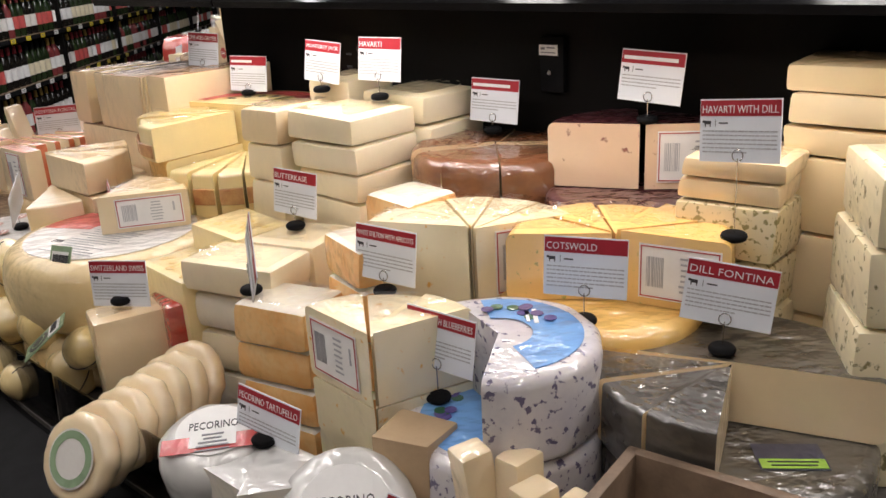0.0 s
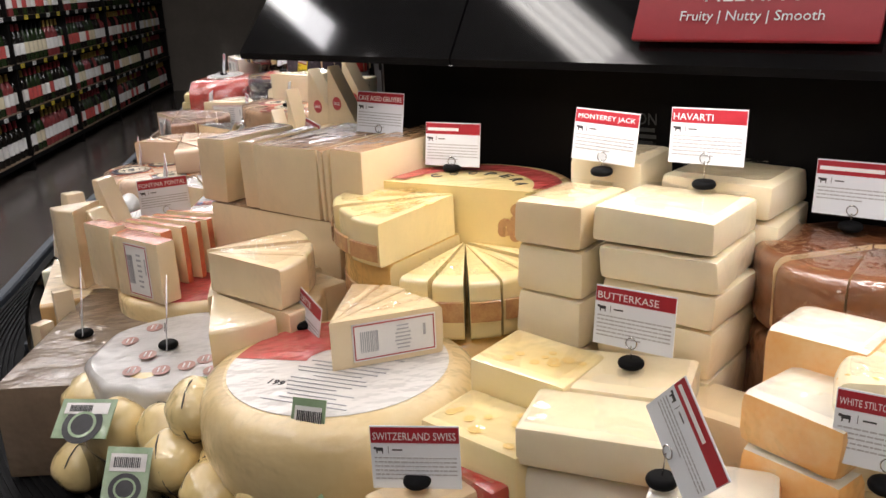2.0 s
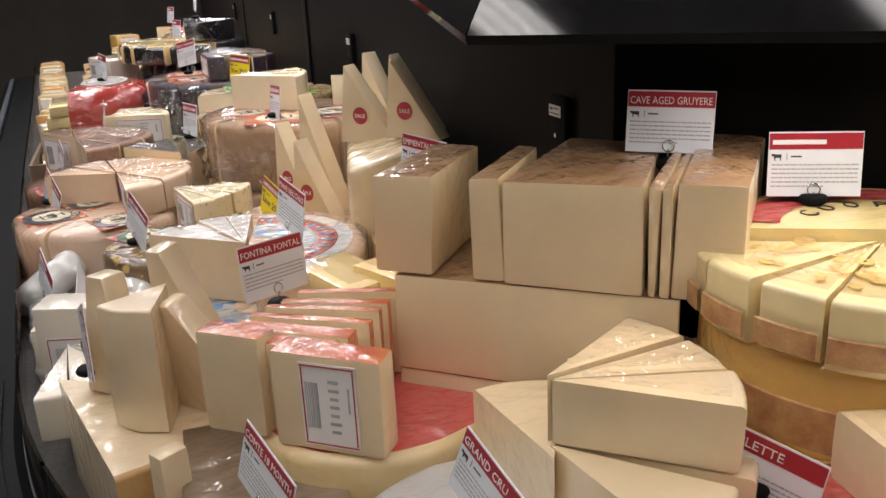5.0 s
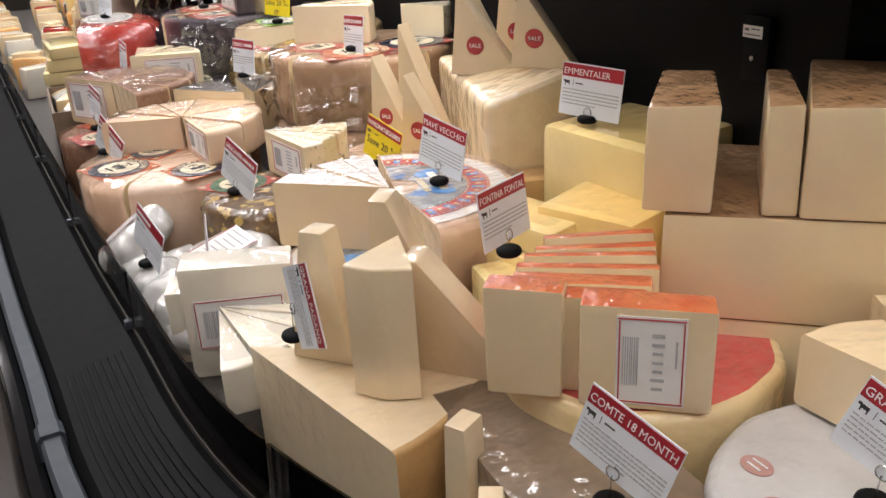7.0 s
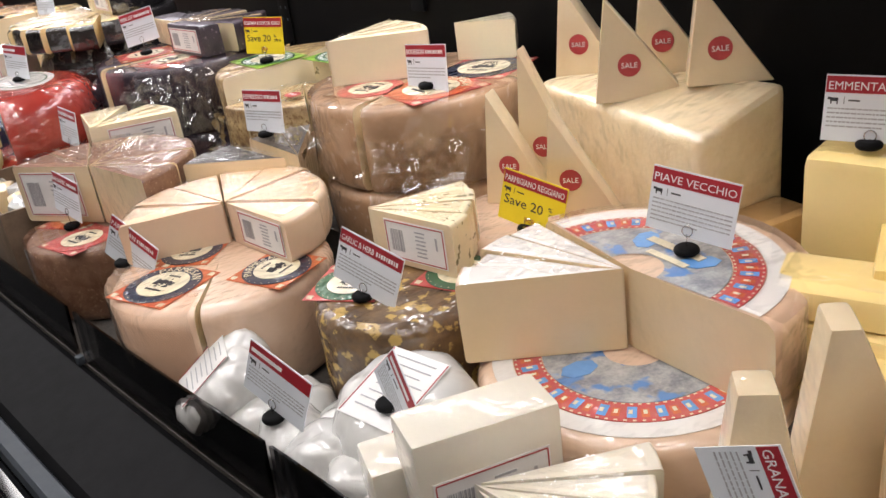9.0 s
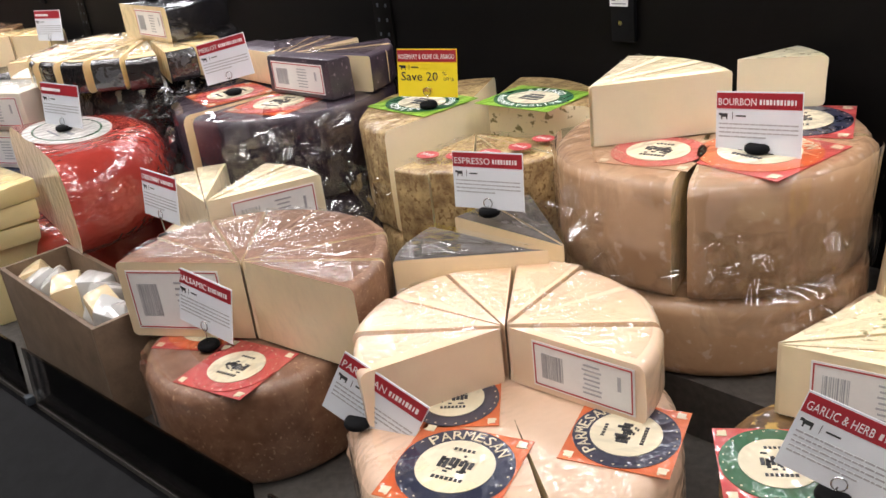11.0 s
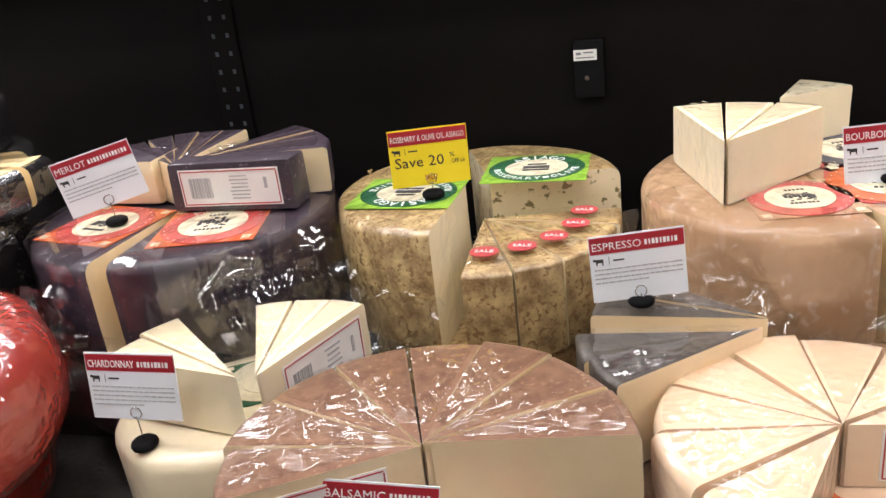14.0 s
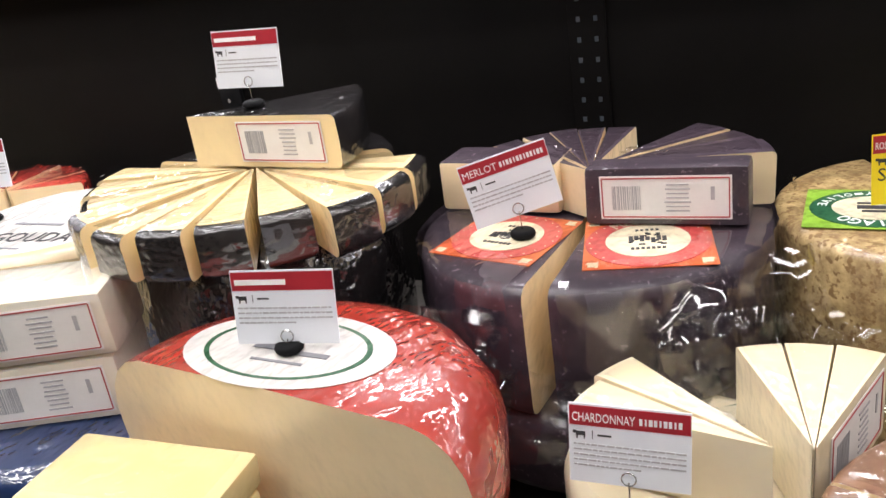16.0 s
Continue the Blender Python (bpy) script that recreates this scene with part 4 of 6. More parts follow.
# apricot wedges
for zz, hh in ((DECK, 0.085), (DECK + 0.086, 0.085), (DECK + 0.172, 0.088)):
    fan("cheese_wedge", 1.866, 0.420, zz, 0.112, hh, 108, 252, 5, APRICOT, APRICOT, lab=((0, -1),) if zz > DECK + 0.1 else (), label="ivory cheese wedge with apricot pieces in film", group="apricot wedges", gap=0.8, bev=0.008)
# pale stilton wedges
for zz, hh in ((DECK, 0.07), (DECK + 0.071, 0.06), (DECK + 0.132, 0.072)):
    fan("cheese_wedge", 1.992, 0.325, zz, 0.100, hh, 118, 222, 3, APRICOT, APRICOT, lab=((2, 1),) if zz > DECK + 0.1 else (), label="pale crumbly cheese wedge in glossy film", group="pale crumbly wedges", gap=0.8, bev=0.006)
# orange-rind stack
stack(1.826, 0.224, DECK, 0.100, 0.078, (0.046, 0.044, 0.045, 0.046), 61, (WHITE,), "white cheese slab with orange rind in a stack", "orange rind stack", 0.010, 0.004, ORANGE)
stack(1.800, 0.318, DECK, 0.085, 0.085, (0.07, 0.06, 0.06, 0.045), 35, (WHITE,), "white cheese slab with orange rind", "orange rind blocks", 0.010, 0.003, ORANGE)
block("cheese_block", 1.735, 0.355, DECK, 0.085, 0.075, 0.262, 40, WHITE, "tall white cheese block with an orange edge", 0.012, 0.002, ORANGE)
# butter cheese slabs
zt = stack(1.722, 0.165, DECK, 0.122, 0.105, (0.056, 0.054, 0.052), 64, (WHITE, IVORY), "rounded pale cheese slab in film", "pale rounded slabs", 0.016)
block("cheese_slab", 1.742, 0.160, zt, 0.128, 0.080, 0.035, 64, IVORY, "long pale butter cheese slab in film", 0.007, 0.002, group="butter cheese slabs")
block("cheese_slab", 1.664, 0.199, DECK, 0.128, 0.086, 0.198, 64, IVORY, "long pale butter cheese slab in film", 0.007, 0.002, group="butter cheese slabs")
block("cheese_slab", 1.690, 0.295, DECK, 0.10, 0.07, 0.17, 44, CREAM, "pale cheese block behind the slabs", 0.008, 0.002)
# swiss blocks with holes: flat discs, the shade inside put into a deeper yellow
def holed(x, y, z, w, d, h, rot, label, n=9):
    ob = block("swiss_block", x, y, z, w, d, h, rot, SWISS, label, 0.004, 0.002, group="swiss blocks")
    for i in range(n):
        r = rng.uniform(0.003, 0.007)
        disc("hole", r, GOLD, ob, pose(rng.uniform(-0.42, 0.42) * w, rng.uniform(-0.42, 0.42) * d, h + 0.0010), r * 0.25, 0.0004, 14, rng.uniform(0.8, 1.3))
    return ob


holed(1.690, 0.075, DECK, 0.105, 0.075, 0.172, 46, "yellow swiss cheese block with small holes")
holed(1.625, 0.128, DECK, 0.105, 0.085, 0.200, 46, "yellow swiss cheese block with small holes")
# red rind block
block("cheese_block", 1.735, 0.012, DECK, 0.062, 0.090, 0.138, 32, CREAM, "pale hard cheese block in film", 0.006, 0.003)
block("cheese_block", 1.712, 0.070, DECK, 0.070, 0.060, 0.142, 32, RIND_RED, "cheese block with bright red waxed rind", 0.005, 0.002, RIND_RED)
# tall white stacks
x, y = at_wall(0.424, 0.195)
stack(x, y, TIER, 0.078, 0.105, (0.060, 0.056, 0.053, 0.052, 0.047), WING, (IVORY, CREAM, IVORY), "square pale yellow cheese block in a tall stack", "jack cheese stack", 0.009)
x, y = at_wall(0.424, 0.080)
block("cheese_block", x, y, TIER, 0.09, 0.09, 0.290, WING, IVORY, "pale cheese block at the back of the stack", 0.01)
for s_, d_, w_, hs in ((0.536, 0.180, 0.122, (0.056, 0.054, 0.050, 0.036, 0.036, 0.036)), (0.546, 0.062, 0.120, (0.060, 0.058, 0.045, 0.040, 0.036, 0.038))):
    x, y = at_wall(s_, d_)
    stack(x, y, TIER, w_, 0.112, hs, WING, (IVORY,), "square pale cheese slab in a tall stack", "mild cheese stack", 0.007)
# swiss-type wheel with a yellow label
jx, jy = 1.368, 0.085
sector("cheese_wheel", jx, jy, TIER, 0.140, 0.105, 0, 360, RIND_GOLD, SWISS, bev=0.020, bulge=0.006, label="golden swiss-type cheese wheel under cut wedges", category="cheese wheel")
for ob in fan("cheese_wedge", jx, jy, TIER + 0.106, 0.140, 0.068, -36, 56, 6, SWISS, SWISS, SWISS, label="yellow holed cheese wedge with a patterned rind", group="holed yellow wedges", bev=0.006):
    rind_band(ob, 0.145, -6.6, 6.6, 0.022, 0.046, RIND_SWISS)
half = sector("cheese_half", jx, jy, TIER + 0.106, 0.142, 0.138, 58, 240, RIND_SWISS, YELLOW, YELLOW, bev=0.016, label="half wheel of yellow holed cheese with a red printed top", category="cheese wheel")
disc("top_print", 0.118, REDPRINT, half, pose(0, 0, 0.1386), 0.085, 0.0005, 40, 1, "red printed ring", 66, 232)
for i in range(7):
    a = 84 + i * 20
    text_mesh("letter", "COOPERA"[6 - i], INK, half, pose(0.070 * math.cos(radians(a)), 0.070 * math.sin(radians(a)), 0.1388, 0, 0, a - 90), 0.012, 0.016)
# brown discs on the cut face paint the shade inside its holes
for i in range(8):
    r = rng.uniform(0.005, 0.011)
    disc("hole", r, RIND_SWISS, half, pose(0, 0, 0, 0, 0, 58) @ pose(rng.uniform(0.03, 0.12), -0.0008, rng.uniform(0.075, 0.125), 90, 0, 0), 0.001, 0.001, 14)
qd = sector("cheese_half", jx - 0.004, jy - 0.006, TIER + 0.106, 0.140, 0.078, 243, 321, RIND_GOLD, SWISS, bev=0.008, label="cut quarter of yellow holed cheese with patterned rind", category="cheese wedge")
rind_band(qd, 0.1425, 244, 320, 0.010, 0.045, RIND_SWISS)
for ob in fan("cheese_wedge", jx - 0.004, jy - 0.008, TIER + 0.185, 0.142, 0.050, 240, 322, 4, SWISS, SWISS, SWISS, label="yellow holed cheese wedge with a patterned rind", group="holed yellow wedges", bev=0.004):
    rind_band(ob, 0.147, -9, 9, 0.006, 0.026, RIND_SWISS)
    # no dents here: deeper yellow discs colour in the shaded holes
    for i in range(6):
        r = rng.uniform(0.003, 0.008)
        disc("hole", r, GOLD, ob, pose(rng.uniform(0.05, 0.115), rng.uniform(-0.012, 0.012), 0.0517), r * 0.3, 0.0004, 14)
# gruyere blocks: cut faces along the wall of the wing
gx, gy = 1.305, -0.078
def gblock(s0, s1, dep, z, h, label, name="cheese_block", skew=0.0):
    c = Vector((gx, gy, 0)) + U * ((s0 + s1) / 2) - N * (dep / 2)
    v, f, nn = box_data(s1 - s0, dep, h, 0.004, 0.002)
    v = [Vector((p.x * (1 - skew * (p.y / dep + 0.5)), p.y, p.z)) for p in v]
    ob = obj(name, v, f, [RIND_GRUYERE, CREAM], [0 if k.z > 0.72 or k.y > 0.72 else 1 for k in nn], None, pose(c.x, c.y, z, 0, 0, WING))
    return tagged(ob, label, "cheese block", "gruyere blocks")


gblock(-0.245, 0.01, 0.20, TIER, 0.095, "large hard cheese block with a brown rind", skew=0.2)
gblock(-0.245, 0.008, 0.21, TIER + 0.096, 0.094, "large hard cheese block with a brown rind", skew=0.2)
for s0, s1, dep in ((-0.138, -0.022, 0.17), (-0.018, -0.010, 0.17), (-0.007, 0.000, 0.18), (-0.170, -0.141, 0.13)):
    gblock(s0, s1, dep, TIER + 0.191, 0.093, "hard cheese wedge with brown rind standing on the block", "cheese_wedge", 0.25)
block("cheese_block", 1.249, 0.012, TIER + 0.191, 0.055, 0.20, 0.096, WING, RIND_GRUYERE, "long hard cheese wedge with brown rind", 0.004, 0.002, CREAM)
gblock(-0.262, -0.205, 0.14, TIER + 0.191, 0.090, "hard cheese wedge with brown rind standing on the block", "cheese_wedge", 0.2)
# raclette wheels
rx, ry = 1.558, -0.066
sector("cheese_wheel", rx - 0.004, ry, DECK, 0.136, 0.078, 0, 360, RIND_PALE, CREAM, bev=0.022, bulge=0.004, label="smooth pale cheese wheel under another", category="cheese wheel")
rac = sector("cheese_wheel", rx, ry, DECK + 0.079, 0.138, 0.098, 0, 360, RIND_PALE, CREAM, bev=0.022, bulge=0.006, label="smooth pale cheese wheel with a white printed label", category="cheese wheel")
disc("top_label", 0.113, LIGHTPRINT, rac, pose(0, 0, 0.0985), 0, 0.0005, 48, 1, "white printed label with a red part")
disc("red_print", 0.112, REDPRINT, rac, pose(0, 0, 0.0992), 0.035, 0.0004, 30, 1, "", 150, 255)
bars("print", [(0.01 + rng.uniform(-0.01, 0.01), -0.09 + 0.008 * i, rng.uniform(0.05, 0.1), 0.0014) for i in range(12)] + [(0.03, 0.02 + 0.012 * i, 0.07, 0.0018) for i in range(5)], INKPALE, rac, pose(0, 0, 0.0993, 0, 0, 65))
text_mesh("number", "199", INK, rac, pose(0.035, -0.06, 0.0994, 0, 0, 62), 0.016, 0.010)
fan("cheese_wedge", 1.580, -0.072, DECK + 0.179, 0.118, 0.052, 104, 170, 4, RIND_PALE, CREAM, CREAM, lab=((0, -1),), label="pale cheese wedge with a price label, standing on a wheel", group="raclette wedges", gap=1.0)
# upright provolone rounds in a row
for i in range(7):
    p = Vector((1.920, 0.022, 0)).lerp(Vector((1.800, 0.100, 0)), i / 6)
    v, f, fm = sector_data(0.046, 0.022, 0, 360, 0.009)
    ob = obj("cheese_round", v, f, [CREAM, CREAM, CREAM], fm, None, pose(p.x, p.y, DECK + 0.050 + 0.003 * i, 0, 62, -26))
    tagged(ob, "small pale round cheese leaning in a row, wrapped", "cheese round", "rounds leaning in a row")
    disc("label", 0.030, LIGHTPRINT, ob, pose(0, 0, 0.0246), 0, 0.0004, 28, 1, "small round printed label")
    disc("label_ring", 0.028, GREENTAG, ob, pose(0, 0, 0.0252), 0.02, 0.0003, 28)
# white pecorino rounds
def pecorino(x, y, z, r, h, rot, rx_, label):
    v, f, fm = sector_data(r, h, 0, 360, min(0.022, h * 0.45), 0.002)
    ob = obj("cheese_round", v, f, [MILKWHITE], None, None, pose(x, y, z, rx_, 0, rot))
    tagged(ob, label, "cheese round", "white rounds")
    disc("top_label", r * 0.66, PAPER, ob, pose(0, 0, h + 0.0004), 0, 0.0004, 36, 1, "round white label with black lettering")
    flat("band", r * 1.75, r * 0.40, REDPRINT, ob, pose(0, -r * 0.35, h + 0.0009), 0.0003, "red and white printed band")
    flat("label_panel", r * 0.8, r * 0.9, PAPER, ob, pose(0, 0.0, h + 0.0013), 0.0003)
    text_mesh("word", "PECORINO", INK, ob, pose(0, r * 0.1, h + 0.0018), r * 0.85, r * 0.2)
    bars("print", [(0, -r * (0.15 + 0.1 * i), r * rng.uniform(0.3, 0.6), r * 0.035) for i in range(5)], INKGREY, ob, pose(0, 0, h + 0.0018))
    return ob


pecorino(1.972, 0.172, DECK + 0.045, 0.052, 0.07, 100, 10, "white wrapped round cheese with a printed label")
pecorino(2.052, 0.302, DECK + 0.055, 0.058, 0.05, 95, 40, "white wrapped round cheese tilted to show its label")
block("carton", 2.020, 0.362, DECK, 0.055, 0.05, 0.128, 60, surface("carton", (0.48, 0.34, 0.2), None, 30, 0.6), "brown carton behind a white round cheese", 0.002, category="carton")
sector("cheese_wedge", 2.075, 0.215, DECK, 0.085, 0.105, 100, 175, MILKWHITE, WHITE, bev=0.008, label="white wrapped cheese wedge near the front", category="cheese wedge")
sector("cheese_wedge", 2.070, 0.222, DECK, 0.080, 0.102, 178, 228, MILKWHITE, WHITE, bev=0.008, label="white wrapped cheese wedge near the front", category="cheese wedge")
# wooden tray with sticks of cheese
tray = tagged(new("tray"), "dark wooden tray holding sticks of cheese", "tray")
tray.matrix_basis = pose(2.236, 0.618, DECK, 0, 0, 55)
for dx, dy, w, d in ((0, -0.07, 0.30, 0.010), (0, 0.07, 0.30, 0.010), (-0.150, 0, 0.010, 0.150), (0.150, 0, 0.010, 0.150)):
    box("tray_side", w, d, 0.145, WOOD, pose(dx, dy, 0), tray, 0.002)
box("tray_base", 0.29, 0.13, 0.008, WOOD, pose(0, 0, 0.001), tray, 0.001)
for i in range(5):
    q = Vector((2.090 + 0.012 * i, 0.425 + 0.021 * i, DECK))
    block("cheese_stick", q.x, q.y, q.z, 0.026, 0.030, 0.150 - 0.006 * i, 40 + rng.uniform(-12, 12), CREAM, "pale cheese stick wrapped in film beside the tray", 0.004, 0.002, group="cheese sticks", tilt=(rng.uniform(-7, 7), rng.uniform(-5, 5)))
# smoked string balls near the rounded corner
def gourd(x, y, z, r, rot, label):
    v, f = ball_data(r, r * 0.95, r * 0.92, 22, 14, 0.10, r * 0.14)
    ob = obj("cheese_ball", v, f, [SCAM], None, None, pose(x, y, z + r * 0.82, rng.uniform(-35, 35), rng.uniform(-35, 35), rot), 60)
    tagged(ob, label, "cheese ball", "smoked cheese balls")
    v = []
    rod("cord", [(0.97 * r * math.cos(a), 0.3 * r * math.sin(a), r * 0.97 * math.sin(a)) for a in [i * math.pi / 8 for i in range(17)]], 0.0008, INK, ob)
    return ob


BALLS = [(1.36, -0.375, 0, 0.036), (1.43, -0.36, 0, 0.040), (1.50, -0.33, 0, 0.038), (1.46, -0.27, 0.0, 0.038), (1.54, -0.255, 0, 0.038), (1.60, -0.225, 0, 0.036), (1.57, -0.30, 0, 0.034),
         (1.63, -0.17, 0, 0.034), (1.66, -0.235, 0, 0.030), (1.40, -0.41, 0, 0.034), (1.475, -0.40, 0, 0.034), (1.69, -0.12, 0, 0.036), (1.70, -0.185, 0, 0.028),
         (1.40, -0.345, 0.064, 0.038), (1.475, -0.31, 0.067, 0.039), (1.545, -0.275, 0.066, 0.037), (1.61, -0.20, 0.060, 0.035), (1.665, -0.16, 0.056, 0.033), (1.50, -0.245, 0.066, 0.036), (1.72, -0.085, 0.05, 0.028),
         (1.44, -0.39, 0.060, 0.036), (1.52, -0.335, 0.064, 0.036), (1.37, -0.385, 0.058, 0.034), (1.590, -0.262, 0.060, 0.035), (1.64, -0.215, 0.055, 0.032), (1.575, -0.235, 0.112, 0.033)]
for x, y, dz, r in BALLS:
    gourd(x - 0.012, y + 0.022, DECK + dz, r, rng.uniform(0, 360), "glossy pale smoked cheese ball tied with cord")
def green_tag(x, y, z, rot, tx, ty, w=0.042, h=0.062):
    tg = tagged(flat("product_tag", w, h, GREENTAG, None, pose(x, y, z, tx, ty, rot), 0.0012), "green and white printed cardboard tag on the cheese balls", "tag", "green tags")
    flat("panel", w * 0.8, h * 0.28, PAPER, tg, pose(0, h * 0.25, 0.0014))
    disc("roundel", w * 0.36, INK, tg, pose(0, -h * 0.16, 0.0014), 0, 0.0004, 24)
    disc("roundel_ring", w * 0.25, GREENTAG, tg, pose(0, -h * 0.16, 0.0020), w * 0.20, 0.0004, 24)
    bars("barcode", [(-w * 0.3 + 0.0018 * i, h * 0.25, 0.0008 if i % 3 else 0.0012, h * 0.16) for i in range(14)], INK, tg, pose(0, 0, 0.0022))
    return tg


green_tag(1.549, -0.205, 1.125, 72, 66, 0, 0.04, 0.052)
green_tag(1.677, -0.091, 1.15, 68, 66, 0, 0.033, 0.064)
green_tag(1.537, -0.336, 1.11, 80, 35, 0, 0.06, 0.045)
green_tag(1.735, -0.095, 1.088, 20, 38, 0)
green_tag(1.620, -0.275, 1.085, 95, 45, 10)

# ---- round the corner and along the straight run ----
# comte slab
gcx, gcy = 1.245, -0.40
sl = prism("cheese_slab", [(-0.14, 0), (0.20, 0), (0.20, 0.118), (-0.14, 0.118)], 0.13, RIND_COMTE, pose(1.235, -0.405, DECK, 0, 0, -2), None, 0.004, None, "large grey-brown hard cheese slab in wrinkled film", "", "cheese block")
# white paper wheel with red seals
gc = sector("cheese_wheel", 1.385, -0.258, DECK, 0.118, 0.135, 0, 360, WAXPAPER, CREAM, bev=0.008, label="cheese wheel wrapped in white paper printed with red seals", category="cheese wheel", wob=0.004)
for i in range(14):
    a, q = rng.uniform(0, 6.28), rng.uniform(0.03, 0.108)
    s_ = disc("seal", 0.010, SEALRED, gc, pose(q * math.cos(a), q * math.sin(a), 0.1355 + 0.0002 * i), 0, 0.0004, 20, 1.25)
    bars("seal_print", [(0, 0.003, 0.014, 0.0015), (0, -0.003, 0.012, 0.0015)], PRINTWHITE, s_, pose(0, 0, 0.0006))
for i in range(16):
    a = i * 22.5
    for zz in (0.035, 0.095):
        if (i + (zz > 0.06)) % 2:
            disc("seal", 0.010, SEALRED, gc, pose(0.1206 * math.cos(radians(a)), 0.1206 * math.sin(radians(a)), zz, 90, 0, a + 90), 0, 0.0006, 20, 1.2)
gz = DECK + 0.139
for x, y, r, a0, a1, hh in ((1.380, -0.222, 0.128, 8, 42, 0.062), (1.386, -0.212, 0.125, 46, 88, 0.062), (1.395, -0.226, 0.118, 152, 186, 0.060), (1.380, -0.214, 0.135, 120, 150, 0.062)):
    sector("cheese_wedge", x, y, gz, r, hh, a0, a1, CREAM, CREAM, bev=0.004, label="pale cheese wedge in film on a paper-wrapped wheel", category="cheese wedge", group="pale wedges on the wheel")
block("cheese_block", 1.352, -0.120, DECK, 0.10, 0.07, 0.20, 44, CREAM, "pale cheese block behind the paper-wrapped wheel", 0.005)
top = fan("cheese_wedge", 1.380, -0.226, gz + 0.064, 0.125, 0.050, 48, 122, 3, CREAM, CREAM, CREAM, label="pale cheese wedge in film lying on others", group="pale wedges on top", gap=0.8)
# red-topped fontal half wheel, cut in slices
sector("cheese_wheel", 1.145, -0.285, DECK, 0.122, 0.145, 0, 360, RIND_PALE, CREAM, REDPRINT, bev=0.010, label="pale cheese wheel with a red printed top under cut pieces", category="cheese wheel")
for i in range(6):
    c = Vector((1.182, -0.372, 0)) + Vector((-0.0165 * i, 0.0155 * i, 0))
    v, f, nn = box_data(0.012 if i > 1 else 0.020, 0.115 - 0.006 * abs(i - 2), 0.084, 0.003, 0.001)
    tagged(obj("cheese_slice", v, f, [CREAM, RIND_FONTAL], [1 if k.z > 0.72 or abs(k.y) > 0.9 else 0 for k in nn], None, pose(c.x, c.y, DECK + 0.146, 0, rng.uniform(-3, 3), -40 + 3 * i)), "cheese slice with a red rind standing in a row", "cheese slice", "red rind slices")
ob = block("cheese_wedge", 1.226, -0.340, DECK + 0.146, 0.098, 0.030, 0.086, 50, RIND_FONTAL, "cheese piece with red rind and a large paper label", 0.004, 0.001, CREAM)
pl = price_label(ob, pose(0.004, -0.0165, 0.043, 90, 0, 0), 0.05, 0.074)
block("cheese_wedge", 1.165, -0.408, DECK + 0.146, 0.060, 0.028, 0.092, 50, RIND_FONTAL, "cheese piece with a red rind", 0.004, 0.001, CREAM)
# emmentaler
block("cheese_block", 0.875, -0.085, TIER, 0.17, 0.15, 0.182, 10, YELLOW, "large yellow cheese block behind a sign", 0.010, 0.003)
block("cheese_block", 0.952, -0.178, DECK, 0.12, 0.10, 0.190, 22, GOLD, "yellow cheese block in a stack", 0.006, 0.002)
block("cheese_slab", 0.905, -0.255, DECK, 0.13, 0.075, 0.150, 12, YELLOW, "yellow cheese slab in a stack", 0.006, 0.002)
block("cheese_slab", 0.905, -0.252, DECK + 0.151, 0.125, 0.070, 0.030, 16, YELLOW, "yellow cheese slab in a stack", 0.005, 0.002)
block("cheese_slab", 0.965, -0.298, DECK, 0.11, 0.07, 0.135, -8, YELLOW, "yellow cheese slab lying in front", 0.005, 0.002)
block("red_netting_block", 1.03, -0.20, DECK, 0.10, 0.09, 0.13, 30, RIND_FONTAL, "cheese block in orange-red printed wrapping", 0.006, category="cheese block")
# hard cheese wedge pile at the front
sector("cheese_slab", 0.930, -0.578, DECK, 0.235, 0.118, 14, 56, RIND_PARM, PARM, PARM, bev=0.005, label="large hard cheese slab in film with wedges standing on it", category="cheese block")
hz = DECK + 0.119
sector("cheese_wedge", 1.030, -0.455, hz, 0.072, 0.122, -62, -14, PARM, PARM, bev=0.003, label="pale hard cheese wedge standing upright in film", category="cheese wedge", group="upright hard wedges")
for x, y, rot, poly, t, tx in ((0.985, -0.515, 42, [(-0.032, 0), (0.034, 0), (0.010, 0.126), (-0.014, 0.126)], 0.030, -3),
                              (1.075, -0.415, 40, [(-0.060, 0), (0.065, 0), (-0.028, 0.120), (-0.044, 0.118)], 0.028, 10),
                              (1.000, -0.430, 45, [(-0.042, 0), (0.052, 0), (-0.010, 0.152), (-0.028, 0.152)], 0.030, 6)):
    prism("cheese_wedge", poly, t, PARM, pose(x, y, hz - 0.001, tx, 0, rot), None, 0.004, None, "pale hard cheese wedge standing upright in film", "upright hard wedges")
for x, y, rot, w, h, t in ((1.185, -0.475, 30, 0.03, 0.15, 0.026), (1.245, -0.485, 60, 0.03, 0.125, 0.024)):
    prism("cheese_wedge", [(-w * 0.5, 0), (w * 0.5, 0), (w * 0.3, h), (-w * 0.3, h)], t, PARM, pose(x, y, DECK, 0, 0, rot), None, 0.002, RIND_PARM, "slim hard cheese stick standing upright in film", "upright hard wedges")
